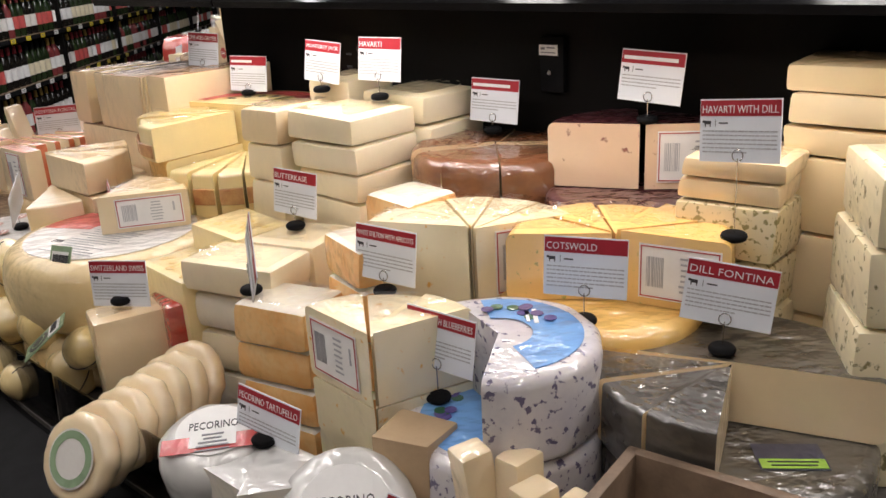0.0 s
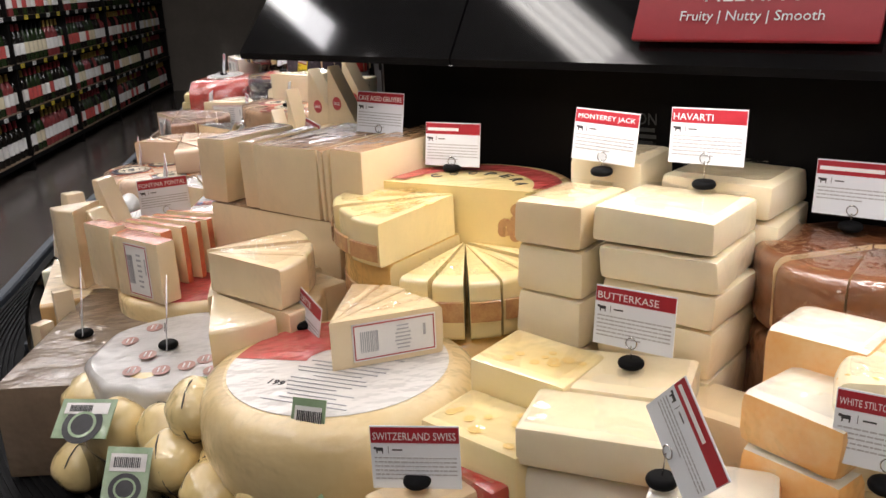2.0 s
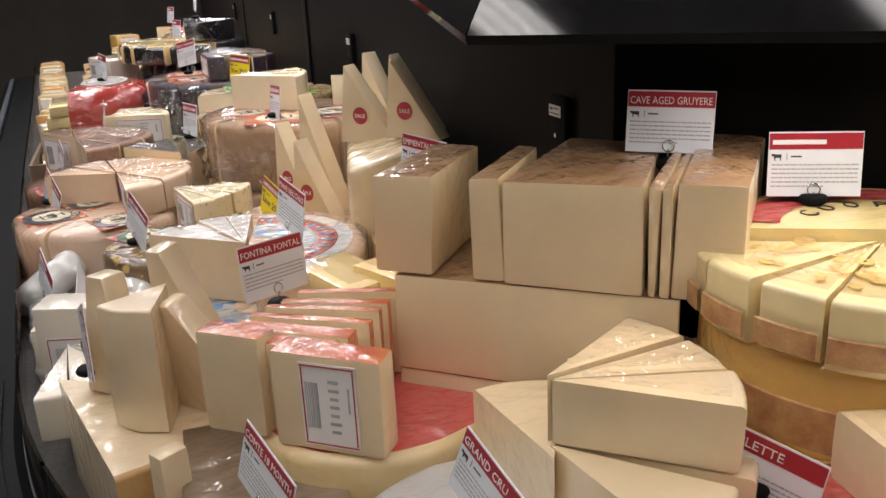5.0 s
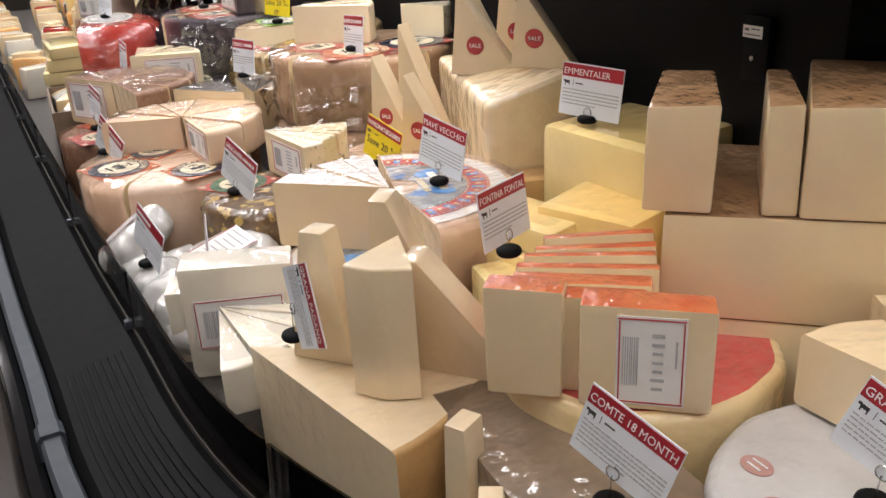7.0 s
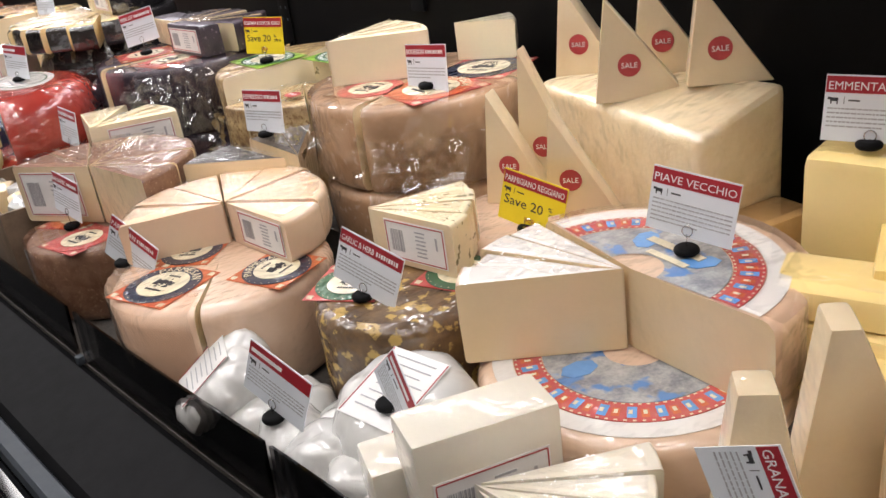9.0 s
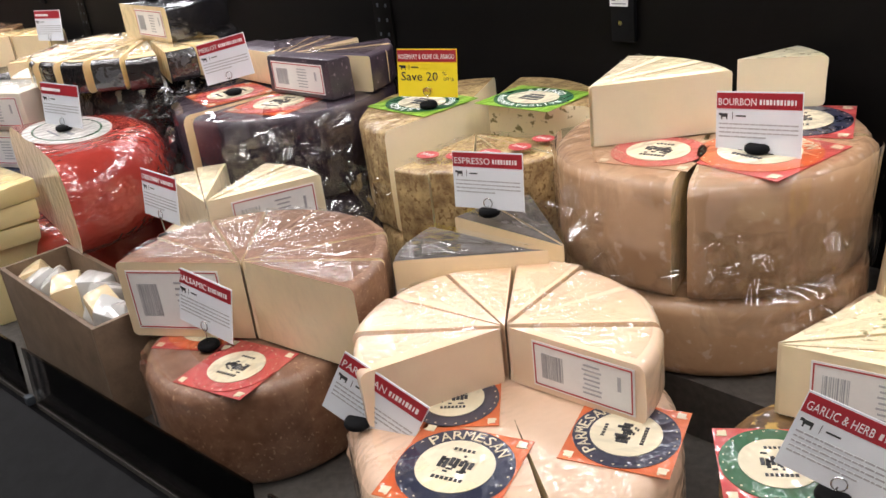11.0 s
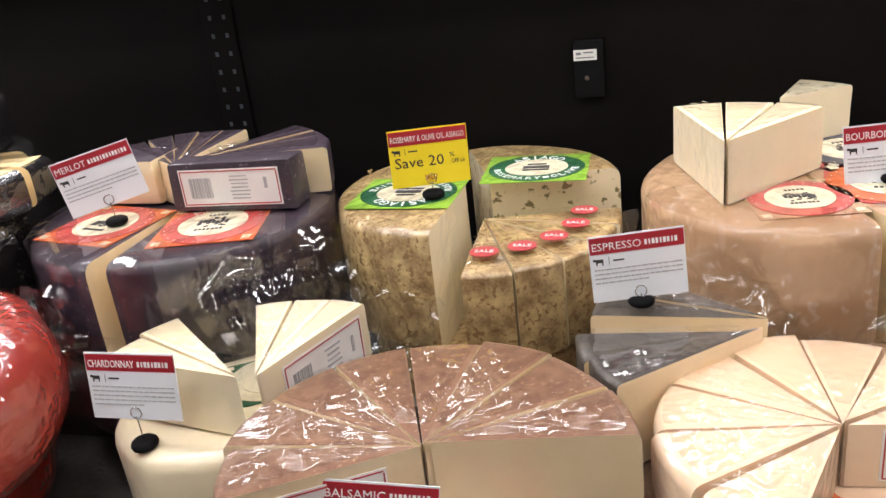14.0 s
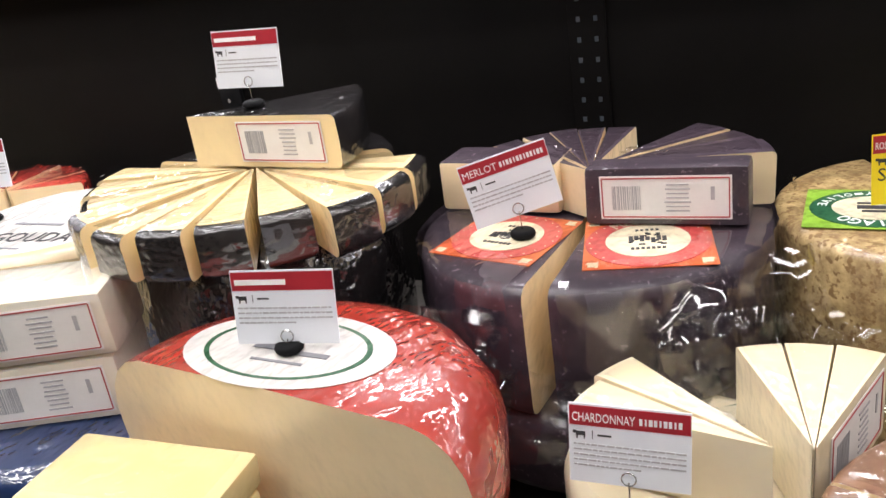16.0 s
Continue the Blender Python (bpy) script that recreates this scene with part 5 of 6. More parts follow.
for i in range(6):
    block("cheese_stick", 1.215 + 0.034 * i, -0.455 + 0.026 * i, DECK, 0.030, 0.024, 0.085 + 0.012 * (i % 2), 35 + 4 * i, TAN, "small wrapped cheese stick with silvery film", 0.003, 0.002, group="small wrapped sticks")
    block("cheese_stick", 1.195 + 0.034 * i, -0.490 + 0.024 * i, DECK, 0.030, 0.024, 0.070 + 0.01 * (i % 3), 30 + 5 * i, TAN, "small wrapped cheese stick with silvery film", 0.003, 0.002, group="small wrapped sticks")
# white wedges and wrapped pieces by the lip
fan("cheese_wedge", 0.778, -0.580, DECK + 0.040, 0.140, 0.056, -12, 64, 5, WHITE, WHITE, label="flat white cheese wedge in film", group="white wedges fanned out", gap=1.0)
ob = block("cheese_block", 0.748, -0.548, DECK, 0.125, 0.055, 0.138, 72, WHITE, "white cheese block with a wide price label", 0.005, 0.002)
box_label(ob, 0.125, 0.055, 0.138, "front", 0.82, 0.45)
block("cheese_block", 0.700, -0.575, DECK, 0.10, 0.05, 0.095, 70, WHITE, "white cheese block by the front pane", 0.005, 0.002)
def white_round(x, y, z, r, h, rx_, rot, label):
    v, f, fm = sector_data(r, h, 0, 360, h * 0.4, 0.003, 0.004)
    ob = obj("cheese_round", v, f, [MILKWHITE], None, None, pose(x, y, z, rx_, 0, rot))
    tagged(ob, label, "cheese round", "white wrapped rounds")
    lb = flat("top_label", r * 1.05, r * 1.25, PAPER, ob, pose(0, 0, h + 0.0006), 0.0004, "white label with fine print")
    bars("print", [(0, r * (0.5 - 0.13 * i), r * rng.uniform(0.5, 0.85), r * 0.018) for i in range(8)], INKPALE, lb, pose(0, 0, 0.0006))
    bars("border", [(-r * 0.5, 0, 0.001, r * 1.2), (r * 0.5, 0, 0.001, r * 1.2)], INKRED, lb, pose(0, 0, 0.0006))
    return ob


white_round(0.622, -0.525, DECK + 0.025, 0.070, 0.08, 16, 10, "white wrapped round cheese with a label")
white_round(0.405, -0.612, DECK + 0.032, 0.060, 0.055, 38, -20, "white wrapped round cheese leaning on the front pane")
for x, y, r in ((0.520, -0.612, 0.044), (0.580, -0.606, 0.045), (0.560, -0.560, 0.042), (0.470, -0.622, 0.040), (0.640, -0.600, 0.044), (0.485, -0.575, 0.040), (0.69, -0.598, 0.038)):
    v, f = ball_data(r, r * 0.9, r * 0.75, 20, 12, 0.25)
    tagged(obj("fresh_cheese_bag", v, f, [MILKWHITE], None, None, pose(x, y, DECK + r * 0.7, 0, 0, rng.uniform(0, 360)), 60), "white fresh cheese in a glossy clear bag", "cheese bag", "fresh cheese bags")
# big decorated wheel
px, py = 0.742, -0.344
def piave_top(ob, z, a0, a1):
    disc("top_print", 0.138, LIGHTPRINT, ob, pose(0, 0, z), 0.118, 0.0005, 48, 1, "pale printed rim", a0, a1)
    disc("red_ring", 0.117, REDPRINT, ob, pose(0, 0, z), 0.090, 0.0006, 48, 1, "red patterned ring", a0, a1)
    disc("grey_print", 0.089, PICTURE, ob, pose(0, 0, z), 0.03, 0.0005, 48, 1, "dark printed picture", a0, a1)
    turn = (a1 - a0) / 360
    ring_marks(ob, 0.1035, int(26 * turn), 0.0085, 0.016, BLUEPRINT, z + 0.0009, a0, a1, 0.3)
    ring_marks(ob, 0.1045, int(26 * turn), 0.0070, 0.012, ORANGEPRINT, z + 0.0009, a0, a1, 0.75)
    ring_marks(ob, 0.1035, int(52 * turn), 0.0035, 0.006, CREAMPRINT, z + 0.0013, a0, a1, 0.5)
    ring_marks(ob, 0.1150, int(90 * turn), 0.0030, 0.002, CREAMPRINT, z + 0.0009, a0, a1, 0.5)
    ring_marks(ob, 0.0915, int(80 * turn), 0.0030, 0.002, CREAMPRINT, z + 0.0009, a0, a1, 0.5)
    for i in range(2):
        a = a0 + (a1 - a0) * (i + 0.7) / 2.4
        disc("blue_print", 0.013, BLUEPRINT, ob, pose(0.062 * math.cos(radians(a)), 0.062 * math.sin(radians(a)), z + 0.0007, 0, 0, a), 0, 0.0004, 7, 1.5)
    bars("lettering", [(0.0, 0.055, 0.07, 0.010), (0.01, 0.035, 0.05, 0.008)], CREAMPRINT, ob, pose(0, 0, z + 0.0013, 0, 0, (a0 + a1) / 2 - 90))


lowp = sector("cheese_wheel", px, py, DECK, 0.152, 0.092, 0, 360, RIND_PEACH, CREAM, bev=0.014, label="pale cheese wheel with a red and blue printed top", category="cheese wheel", group="decorated wheels")
piave_top(lowp, 0.0925, 0, 360)
upp = sector("cheese_wheel", px, py, DECK + 0.094, 0.155, 0.085, -4, 166, RIND_PEACH, TAN, bev=0.012, label="cut cheese wheel with a red and blue printed top", category="cheese wheel", group="decorated wheels")
film_band(upp, 0.155, 0.085, -2, 164, 0.002)
piave_top(upp, 0.0855, -3, 165)
fan("cheese_wedge", px - 0.003, py - 0.004, DECK + 0.094, 0.153, 0.084, 168, 230, 4, RIND_PEACH, TAN, LIGHTPRINT, label="cheese wedge with printed top in glossy film", group="decorated wedges", gap=0.8)
# large hard block with triangles standing on it
v, f, nn = box_data(0.315, 0.125, 0.195, 0.014, 0.008, 3)
v = [p + Vector((0, 0, 0.16 * max(0, p.x + 0.05) * (0.5 + p.y / 0.12) if p.z > 0.1 else 0)) for p in v]
rough_block = tagged(obj("cheese_block", v, f, [ROUGHPARM, RIND_PARM], [1 if k.y > 0.8 else 0 for k in nn], None, pose(0.564, -0.097, TIER, 0, 0, -13)), "large rough hard cheese block in film", "cheese block")
block("cheese_block", 0.715, -0.125, DECK, 0.12, 0.09, 0.16, -13, RIND_PARM, "hard cheese block with a tan rind", 0.006)
def triangle(x, y, z, rot, lean, w=0.095, h=0.135, t=0.030, flip=1):
    """A tall pale wedge standing on its rind, with a round dark-red sale sticker."""
    poly = [(-w * 0.5 * flip, 0), (w * 0.5 * flip, 0), (-w * 0.36 * flip, h)]
    if flip < 0:
        poly = poly[::-1]
    ob = prism("cheese_triangle", poly, t, PARM, pose(x, y, z, lean, 0, rot), None, 0.002, None, "tall pale hard cheese wedge with a round red sale sticker", "sale wedges")
    st = disc("sticker", 0.013, INKRED, ob, pose(-w * 0.12 * flip, -t / 2 - 0.0006, h * 0.36, 90, 0, 0), 0, 0.0006, 28, 1, "round dark red sale sticker")
    text_mesh("word", "SALE", PRINTWHITE, st, pose(0, 0, 0.0008), 0.018, 0.006)
    return ob


tz = TIER + 0.196
triangle(0.445, -0.062, tz, 25, 0, 0.092, 0.122)
triangle(0.572, -0.118, tz, 42, 0, 0.105, 0.118)
triangle(0.560, -0.045, tz + 0.010, 42, 0, 0.095, 0.118)
triangle(0.660, -0.075, tz + 0.018, 42, 0, 0.092, 0.112)
sector("cheese_wheel", 0.500, -0.240, DECK, 0.100, 0.144, 0, 360, RIND_PEACH, CREAM, bev=0.012, label="pale hard cheese wheel by a yellow sale sign", category="cheese wheel")
tl_ = DECK + 0.145
triangle(0.470, -0.222, tl_, 28, 0, 0.092, 0.140)
triangle(0.490, -0.182, tl_, 30, 0, 0.095, 0.185)
triangle(0.556, -0.208, tl_, 33, 0, 0.088, 0.125)
# herb-crusted wheel with white wedges on it
sector("cheese_wheel", 0.500, -0.440, DECK, 0.100, 0.128, 0, 360, RIND_GARLIC, CREAM, bev=0.014, label="cheese wheel crusted with garlic and herbs, ornate label", category="cheese wheel")
gl = tagged(new("label_pair"), "ornate red and green label on a herb-crusted wheel", "label")
gl.location = (0.500, -0.440, DECK + 0.1285)
crest_label(gl, -0.048, -0.035, 0.0, 35, REDPRINT, GREENPRINT, 0.085)
crest_label(gl, 0.035, 0.058, 0.0, 20, REDPRINT, GREENPRINT, 0.085)
fan("cheese_wedge", 0.420, -0.422, DECK + 0.131, 0.122, 0.062, 10, 78, 4, HERBPASTE, CREAM, HERBPASTE, lab=((0, -1),), label="cream cheese wedge with herbs on top and a price label", group="herbed wedges", gap=0.8)
# peach parmesan-type wheel with fanned wedges
sx_, sy_ = 0.262, -0.548
sv = sector("cheese_wheel", sx_, sy_, DECK, 0.136, 0.130, -35, 322, RIND_PEACH, CREAM, bev=0.018, label="smooth peach-coloured cheese wheel with ornate navy label", category="cheese wheel")
film_band(sv, 0.136, 0.130, 180, 320, 0.003)
crest_label(sv, 0.005, -0.075, 0.1306, 20, ORANGEPRINT, NAVYPRINT, 0.095, "PARMESAN")
crest_label(sv, 0.085, 0.035, 0.1306, 110, ORANGEPRINT, NAVYPRINT, 0.085, "PARMESAN")
crest_label(sv, -0.06, -0.01, 0.1306, 40, ORANGEPRINT, NAVYPRINT, 0.08)
fan("cheese_wedge", 0.222, -0.508, DECK + 0.131, 0.130, 0.056, 5, 250, 8, PINKPASTE, PINKPASTE, lab=((0, -1),), label="blush cheese wedge in glossy film, fanned out on a wheel", group="blush wedges fanned out", gap=1.2, bev=0.008)
# russet wheel with its fan
bw = sector("cheese_wheel", -0.085, -0.580, DECK, 0.118, 0.112, 0, 360, RIND_RUSSET, CREAM, bev=0.012, label="russet cheese wheel with ornate red label", category="cheese wheel")
film_band(bw, 0.118, 0.112, 180, 350, 0.004)
crest_label(bw, -0.055, -0.02, 0.1126, 30, REDPRINT, ORANGEPRINT, 0.095)
crest_label(bw, 0.045, -0.05, 0.1126, 15, REDPRINT, REDPRINT, 0.09)
sector("cheese_wheel", -0.055, -0.53, DECK, 0.105, 0.110, 60, 200, RIND_RUSSET, CREAM, bev=0.010, label="russet half wheel behind another", category="cheese wheel")
fan("cheese_wedge", -0.070, -0.585, DECK + 0.115, 0.150, 0.090, 8, 212, 8, RIND_RUSSET, CREAM, lab=((7, 1),), label="russet-topped cheese wedge in sparkling film, fanned out", group="russet wedges fanned out", gap=1.2, bev=0.006)
# espresso-rubbed wedges
block("label_card", 0.10, -0.455, DECK, 0.16, 0.12, 0.115, 20, RIND_RUSSET, "russet cheese quarter under dark wedges", 0.008, category="cheese block")
fan("cheese_wedge", 0.180, -0.390, DECK + 0.120, 0.158, 0.080, 184, 222, 2, RIND_ESPRESSO, CREAM, label="dark coffee-rubbed cheese wedge in shiny film", group="dark rubbed wedges", gap=0.8)
fan("cheese_wedge", 0.185, -0.375, DECK + 0.120, 0.150, 0.084, 142, 180, 2, RIND_ESPRESSO, CREAM, label="dark coffee-rubbed cheese wedge in shiny film", group="dark rubbed wedges", gap=0.8)
# tan wheels with cut wedges on top
bo = Vector((0.232, -0.184, 0))
sector("cheese_wheel", bo.x, bo.y, TIER, 0.158, 0.084, 0, 360, RIND_BLUSH, CREAM, bev=0.014, label="tan cheese wheel under another, wrapped in film", category="cheese wheel", group="tan wheels")
b1_ = sector("cheese_wheel", bo.x, bo.y, TIER + 0.085, 0.158, 0.118, -68, 20, RIND_BLUSH, CREAM, bev=0.014, label="quarter of a tan cheese wheel with ornate label, in film", category="cheese wheel", group="tan wheels")
film_band(b1_, 0.158, 0.118, -66, 18)
crest_label(b1_, 0.072, -0.038, 0.1186, -8, REDPRINT, ORANGEPRINT, 0.118, "BOURBON")
b2_ = sector("cheese_wheel", bo.x - 0.004, bo.y, TIER + 0.085, 0.158, 0.118, 24, 288, RIND_BLUSH, CREAM, bev=0.014, label="three quarters of a tan cheese wheel in film", category="cheese wheel", group="tan wheels")
film_band(b2_, 0.158, 0.118, 200, 286)
crest_label(b2_, 0.060, 0.070, 0.1186, 20, REDPRINT, NAVYPRINT, 0.115)
crest_label(b2_, -0.010, -0.078, 0.1186, 10, RIND_BLUSH, REDPRINT, 0.095)
fan("cheese_wedge", 0.150, -0.285, TIER + 0.205, 0.145, 0.062, 48, 108, 3, IVORY, IVORY, label="ivory cheese wedge lying on the tan wheel", group="ivory wedges", gap=0.6)
sector("cheese_wedge", 0.215, -0.10, TIER + 0.205, 0.09, 0.055, 30, 70, HERBPASTE, IVORY, bev=0.005, label="ivory cheese wedge standing on the tan wheel", category="cheese wedge")
film("film_scrap", 0.195, -0.338, 1.165, 0.17, 0.095, (82, 0, 8), amp=0.02)
film("film_scrap", 0.362, -0.292, 1.165, 0.15, 0.10, (80, 0, 40), amp=0.02)
# herb-coated wheels with green labels
ax, ay = -0.108, -0.182
sector("cheese_wheel", ax + 0.012, ay - 0.004, TIER, 0.148, 0.062, 0, 360, RIND_HERB, CREAM, bev=0.008, label="herb-coated cheese wheel under others", category="cheese wheel", group="herb-coated wheels")
sector("cheese_half", ax - 0.014, ay, TIER + 0.063, 0.146, 0.136, 118, 268, RIND_HERB, IVORY, bev=0.010, label="cut herb-coated cheese wheel with a green label", category="cheese wheel", group="herb-coated wheels")
sector("cheese_quarter", ax + 0.012, ay + 0.010, TIER + 0.063, 0.146, 0.136, 14, 112, RIND_HERB, HERBPASTE, bev=0.010, label="quarter of a herb-coated cheese wheel with a green label", category="cheese wheel", group="herb-coated wheels")
def asiago_label(x, y, z, rot, tilt=0):
    lb = tagged(flat("asiago_label", 0.118, 0.098, LIMEPRINT, None, pose(x, y, z, tilt, 0, rot)), "green top label with white oval and lettering", "label", "green top labels")
    disc("oval", 0.046, GREENPRINT, lb, pose(0, 0, 0.0007), 0, 0.0004, 40, 1.2)
    disc("centre", 0.029, CREAMPRINT, lb, pose(0, 0, 0.0012), 0, 0.0004, 40, 1.25)
    bars("crest", [(0, 0, 0.030, 0.008), (0, 0.010, 0.022, 0.004), (0, -0.010, 0.030, 0.004)], INK, lb, pose(0, 0, 0.0017))
    ring_text(lb, "ASIAGO", 0.0375, 0.012, 90, PRINTWHITE, 0.0013)
    for i, ch in enumerate("ROSEMARY-OLIVE"):
        a = 190 + i * 12.3
        text_mesh("letter", ch, PRINTWHITE, lb, pose(0.045 * math.cos(radians(a)), 0.038 * math.sin(radians(a)), 0.0013, 0, 0, a + 90), 0.007, 0.008)
    return lb


asiago_label(ax + 0.060, ay + 0.045, TIER + 0.2006, 2, 0)
asiago_label(ax - 0.072, ay - 0.030, TIER + 0.2006, 178, 0)
fan("cheese_wedge", ax + 0.006, ay - 0.012, TIER + 0.063, 0.150, 0.100, -88, 12, 5, RIND_HERB, IVORY, label="herb-coated cheese wedge with a small red sticker", group="herb-coated wedges", gap=1.0)
for i in range(5):
    a = -78 + 20 * i
    st = tagged(disc("sale_sticker", 0.013, INKRED, None, pose(ax + 0.006 + 0.112 * math.cos(radians(a)), ay - 0.012 + 0.112 * math.sin(radians(a)), TIER + 0.1690), 0, 0.0006, 24, 1.15), "small round red sale sticker on a herb-coated wedge", "sticker", "sale stickers")
    text_mesh("word", "SALE", PRINTWHITE, st, pose(0, 0, 0.0008), 0.019, 0.006)
film("film_scrap", -0.205, -0.322, 1.125, 0.17, 0.12, (75, 0, -20), amp=0.022)
film("film_scrap", -0.262, -0.14, 1.215, 0.06, 0.08, (70, 10, -80))
film("film_scrap", 0.052, -0.20, 1.19, 0.05, 0.05, (70, 10, 60))
# plum-coloured wheels
mx, my = -0.430, -0.262
sector("cheese_wheel", mx, my, TIER, 0.165, 0.080, 0, 360, RIND_PURPLE, CREAM, bev=0.014, label="dark plum cheese wheel under another", category="cheese wheel", group="plum wheels")
ma = sector("cheese_half", mx + 0.005, my + 0.002, TIER + 0.081, 0.162, 0.126, -91, 91, RIND_PURPLE, CREAM, bev=0.012, label="half of a plum-coloured cheese wheel with ornate label, in film", category="cheese wheel", group="plum wheels")
film_band(ma, 0.162, 0.126, -88, 60)
crest_label(ma, 0.060, -0.056, 0.1266, 12, ORANGEPRINT, REDPRINT, 0.112, "MERLOT")
mb = sector("cheese_half", mx - 0.006, my, TIER + 0.081, 0.162, 0.126, 94, 265, RIND_PURPLE, CREAM, bev=0.012, label="half of a plum-coloured cheese wheel with ornate label, in film", category="cheese wheel", group="plum wheels")
film_band(mb, 0.162, 0.126, 150, 260)
crest_label(mb, -0.062, -0.052, 0.1266, -12, ORANGEPRINT, REDPRINT, 0.108)
fan("cheese_wedge", mx + 0.012, my + 0.010, TIER + 0.210, 0.150, 0.050, 10, 62, 3, RIND_PURPLE, CREAM, label="plum-rinded cheese wedge in film on a wheel", group="plum wedges", gap=0.8)
ob = block("cheese_wedge", mx + 0.075, my - 0.002, TIER + 0.210, 0.145, 0.040, 0.056, 2, RIND_PURPLE, "plum-rinded cheese wedge with a wide price label", 0.005, 0.002, RIND_PURPLE)
box_label(ob, 0.145, 0.040, 0.056, "front", 0.80, 0.74)
fan("cheese_wedge", mx + 0.006, my - 0.010, TIER + 0.210, 0.148, 0.050, 84, 146, 5, RIND_PURPLE, CREAM, label="plum-rinded cheese wedge in film on a wheel", group="plum wedges", gap=0.8)
block("cheese_wedge", mx - 0.092, my + 0.034, TIER + 0.210, 0.13, 0.055, 0.052, -4, RIND_PURPLE, "plum-rinded cheese wedge in film", 0.005, 0.002, CREAM)
film("film_scrap", -0.545, -0.412, 1.165, 0.19, 0.11, (60, -14, -26), amp=0.026)
film("film_scrap", -0.445, -0.442, 1.15, 0.17, 0.08, (66, 6, 4), amp=0.024)
film("film_scrap", -0.272, -0.368, 1.180, 0.16, 0.15, (68, 0, 42), amp=0.028)
# white wine cheese
cw = sector("cheese_wheel", -0.312, -0.455, DECK, 0.100, 0.150, 0, 360, IVORY, IVORY, bev=0.014, label="ivory cheese wheel with an ornate label", category="cheese wheel")
crest_label(cw, 0.035, 0.035, 0.1506, 30, GREENPRINT, CREAMPRINT, 0.085)
fan("cheese_wedge", -0.248, -0.520, DECK + 0.153, 0.150, 0.062, 138, 170, 2, IVORY, IVORY, label="ivory cheese wedge in film on a wheel", group="ivory wedges by the sign", gap=0.7)
fan("cheese_wedge", -0.224, -0.532, DECK + 0.153, 0.140, 0.070, 70, 116, 3, IVORY, IVORY, lab=((0, -1),), label="ivory cheese wedge in film on a wheel", group="ivory wedges by the sign", gap=0.9)
# red-rind half wheel
sector("cheese_wheel", -0.672, -0.490, DECK, 0.128, 0.122, 0, 360, RIND_RED, CREAM, bev=0.030, bulge=0.004, label="red waxed cheese wheel under a cut one", category="cheese wheel", group="red waxed wheels")
pr = sector("cheese_half", -0.606, -0.582, DECK + 0.124, 0.166, 0.136, -6, 176, RIND_RED, CREAM, bev=0.032, bulge=0.016, rot=-4, label="half of a red waxed cheese wheel, cut face showing", category="cheese wheel", group="red waxed wheels")
disc("top_label", 0.058, LIGHTPRINT, pr, pose(-0.015, 0.056, 0.1365), 0, 0.0005, 40, 1.7, "pale oval label")
disc("label_ring", 0.046, GREENPRINT, pr, pose(-0.015, 0.056, 0.1371), 0.043, 0.0003, 40, 1.7)
bars("label_script", [(-0.03, 0.055, 0.03, 0.008), (0.01, 0.050, 0.04, 0.006), (-0.01, 0.035, 0.05, 0.003)], INKGREY, pr, pose(0, 0, 0.1373))
# yellow slices before it
block("cheese_block", -0.715, -0.640, DECK, 0.16, 0.085, 0.115, -6, SWISS, "pale yellow cheese block under slabs", 0.005, 0.003)
for i in range(3):
    sl_ = block("cheese_slab", -0.712 + 0.006 * i, -0.642 + 0.004 * i, DECK + 0.116 + 0.030 * i, 0.185 - 0.008 * i, 0.095 - 0.006 * i, 0.029, -5 + 4 * i, SWISS, "pale yellow cheese slab with a few holes, in film", 0.004, 0.003, group="pale yellow slabs")
    # holes along the front edge: tan discs in place of shaded dents
    for k in range(4):
        disc("hole", 0.004, TAN, sl_, pose(rng.uniform(-0.07, 0.07), -0.050 + 0.003 * i, 0.014, 90, 0, 0), 0.001, 0.0004, 12, 1.3)
# black waxed wheels with fanned wedges
kx, ky = -0.792, -0.288
sector("cheese_wheel", kx, ky, TIER, 0.150, 0.221, 0, 360, RIND_BLACK, GOLD, bev=0.040, bulge=0.004, label="glossy black waxed cheese wheel", category="cheese wheel")
fan("cheese_wedge", kx + 0.004, ky, TIER + 0.222, 0.182, 0.050, 176, 376, 11, RIND_BLACK, GOUDA, GOUDA, label="golden cheese wedge with black rind, fanned out on a wheel", group="golden wedges fanned out", gap=3.0, spread=0.016, bev=0.010)
sector("cheese_half", kx, ky + 0.012, TIER + 0.222, 0.150, 0.050, 20, 175, RIND_BLACK, GOUDA, bev=0.012, label="golden cheese half wheel with a black rind", category="cheese wheel")
ob = sector("cheese_wedge", kx - 0.072, ky + 0.000, TIER + 0.274, 0.195, 0.056, -4, 40, RIND_BLACK, GOUDA, bev=0.006, label="golden cheese wedge with black rind and a price label on top", category="cheese wedge")
price_label(ob, pose(0.122, -0.0096, 0.028, 90, 0, -4), 0.110, 0.044)
# white label stacks
for i in range(2):
    ob = block("cheese_block", -0.915 + 0.01 * i, -0.500, DECK + 0.161 + 0.068 * i, 0.15, 0.09, 0.066, 24, WHITE, "white cheese wedge pack with a price label", 0.006, 0.002, group="white labelled packs")
    box_label(ob, 0.15, 0.09, 0.066, "front", 0.85, 0.75)
sector("cheese_wheel", -0.915, -0.500, DECK, 0.130, 0.160, 0, 360, RIND_BLUE, CREAM, bev=0.020, label="glossy dark blue waxed wheel", category="cheese wheel")
gd = sector("cheese_wheel", -1.12, -0.285, TIER, 0.140, 0.205, 0, 360, STRAW, STRAW, LIGHTPRINT, bev=0.020, label="pale cheese wheel with a white printed top", category="cheese wheel")
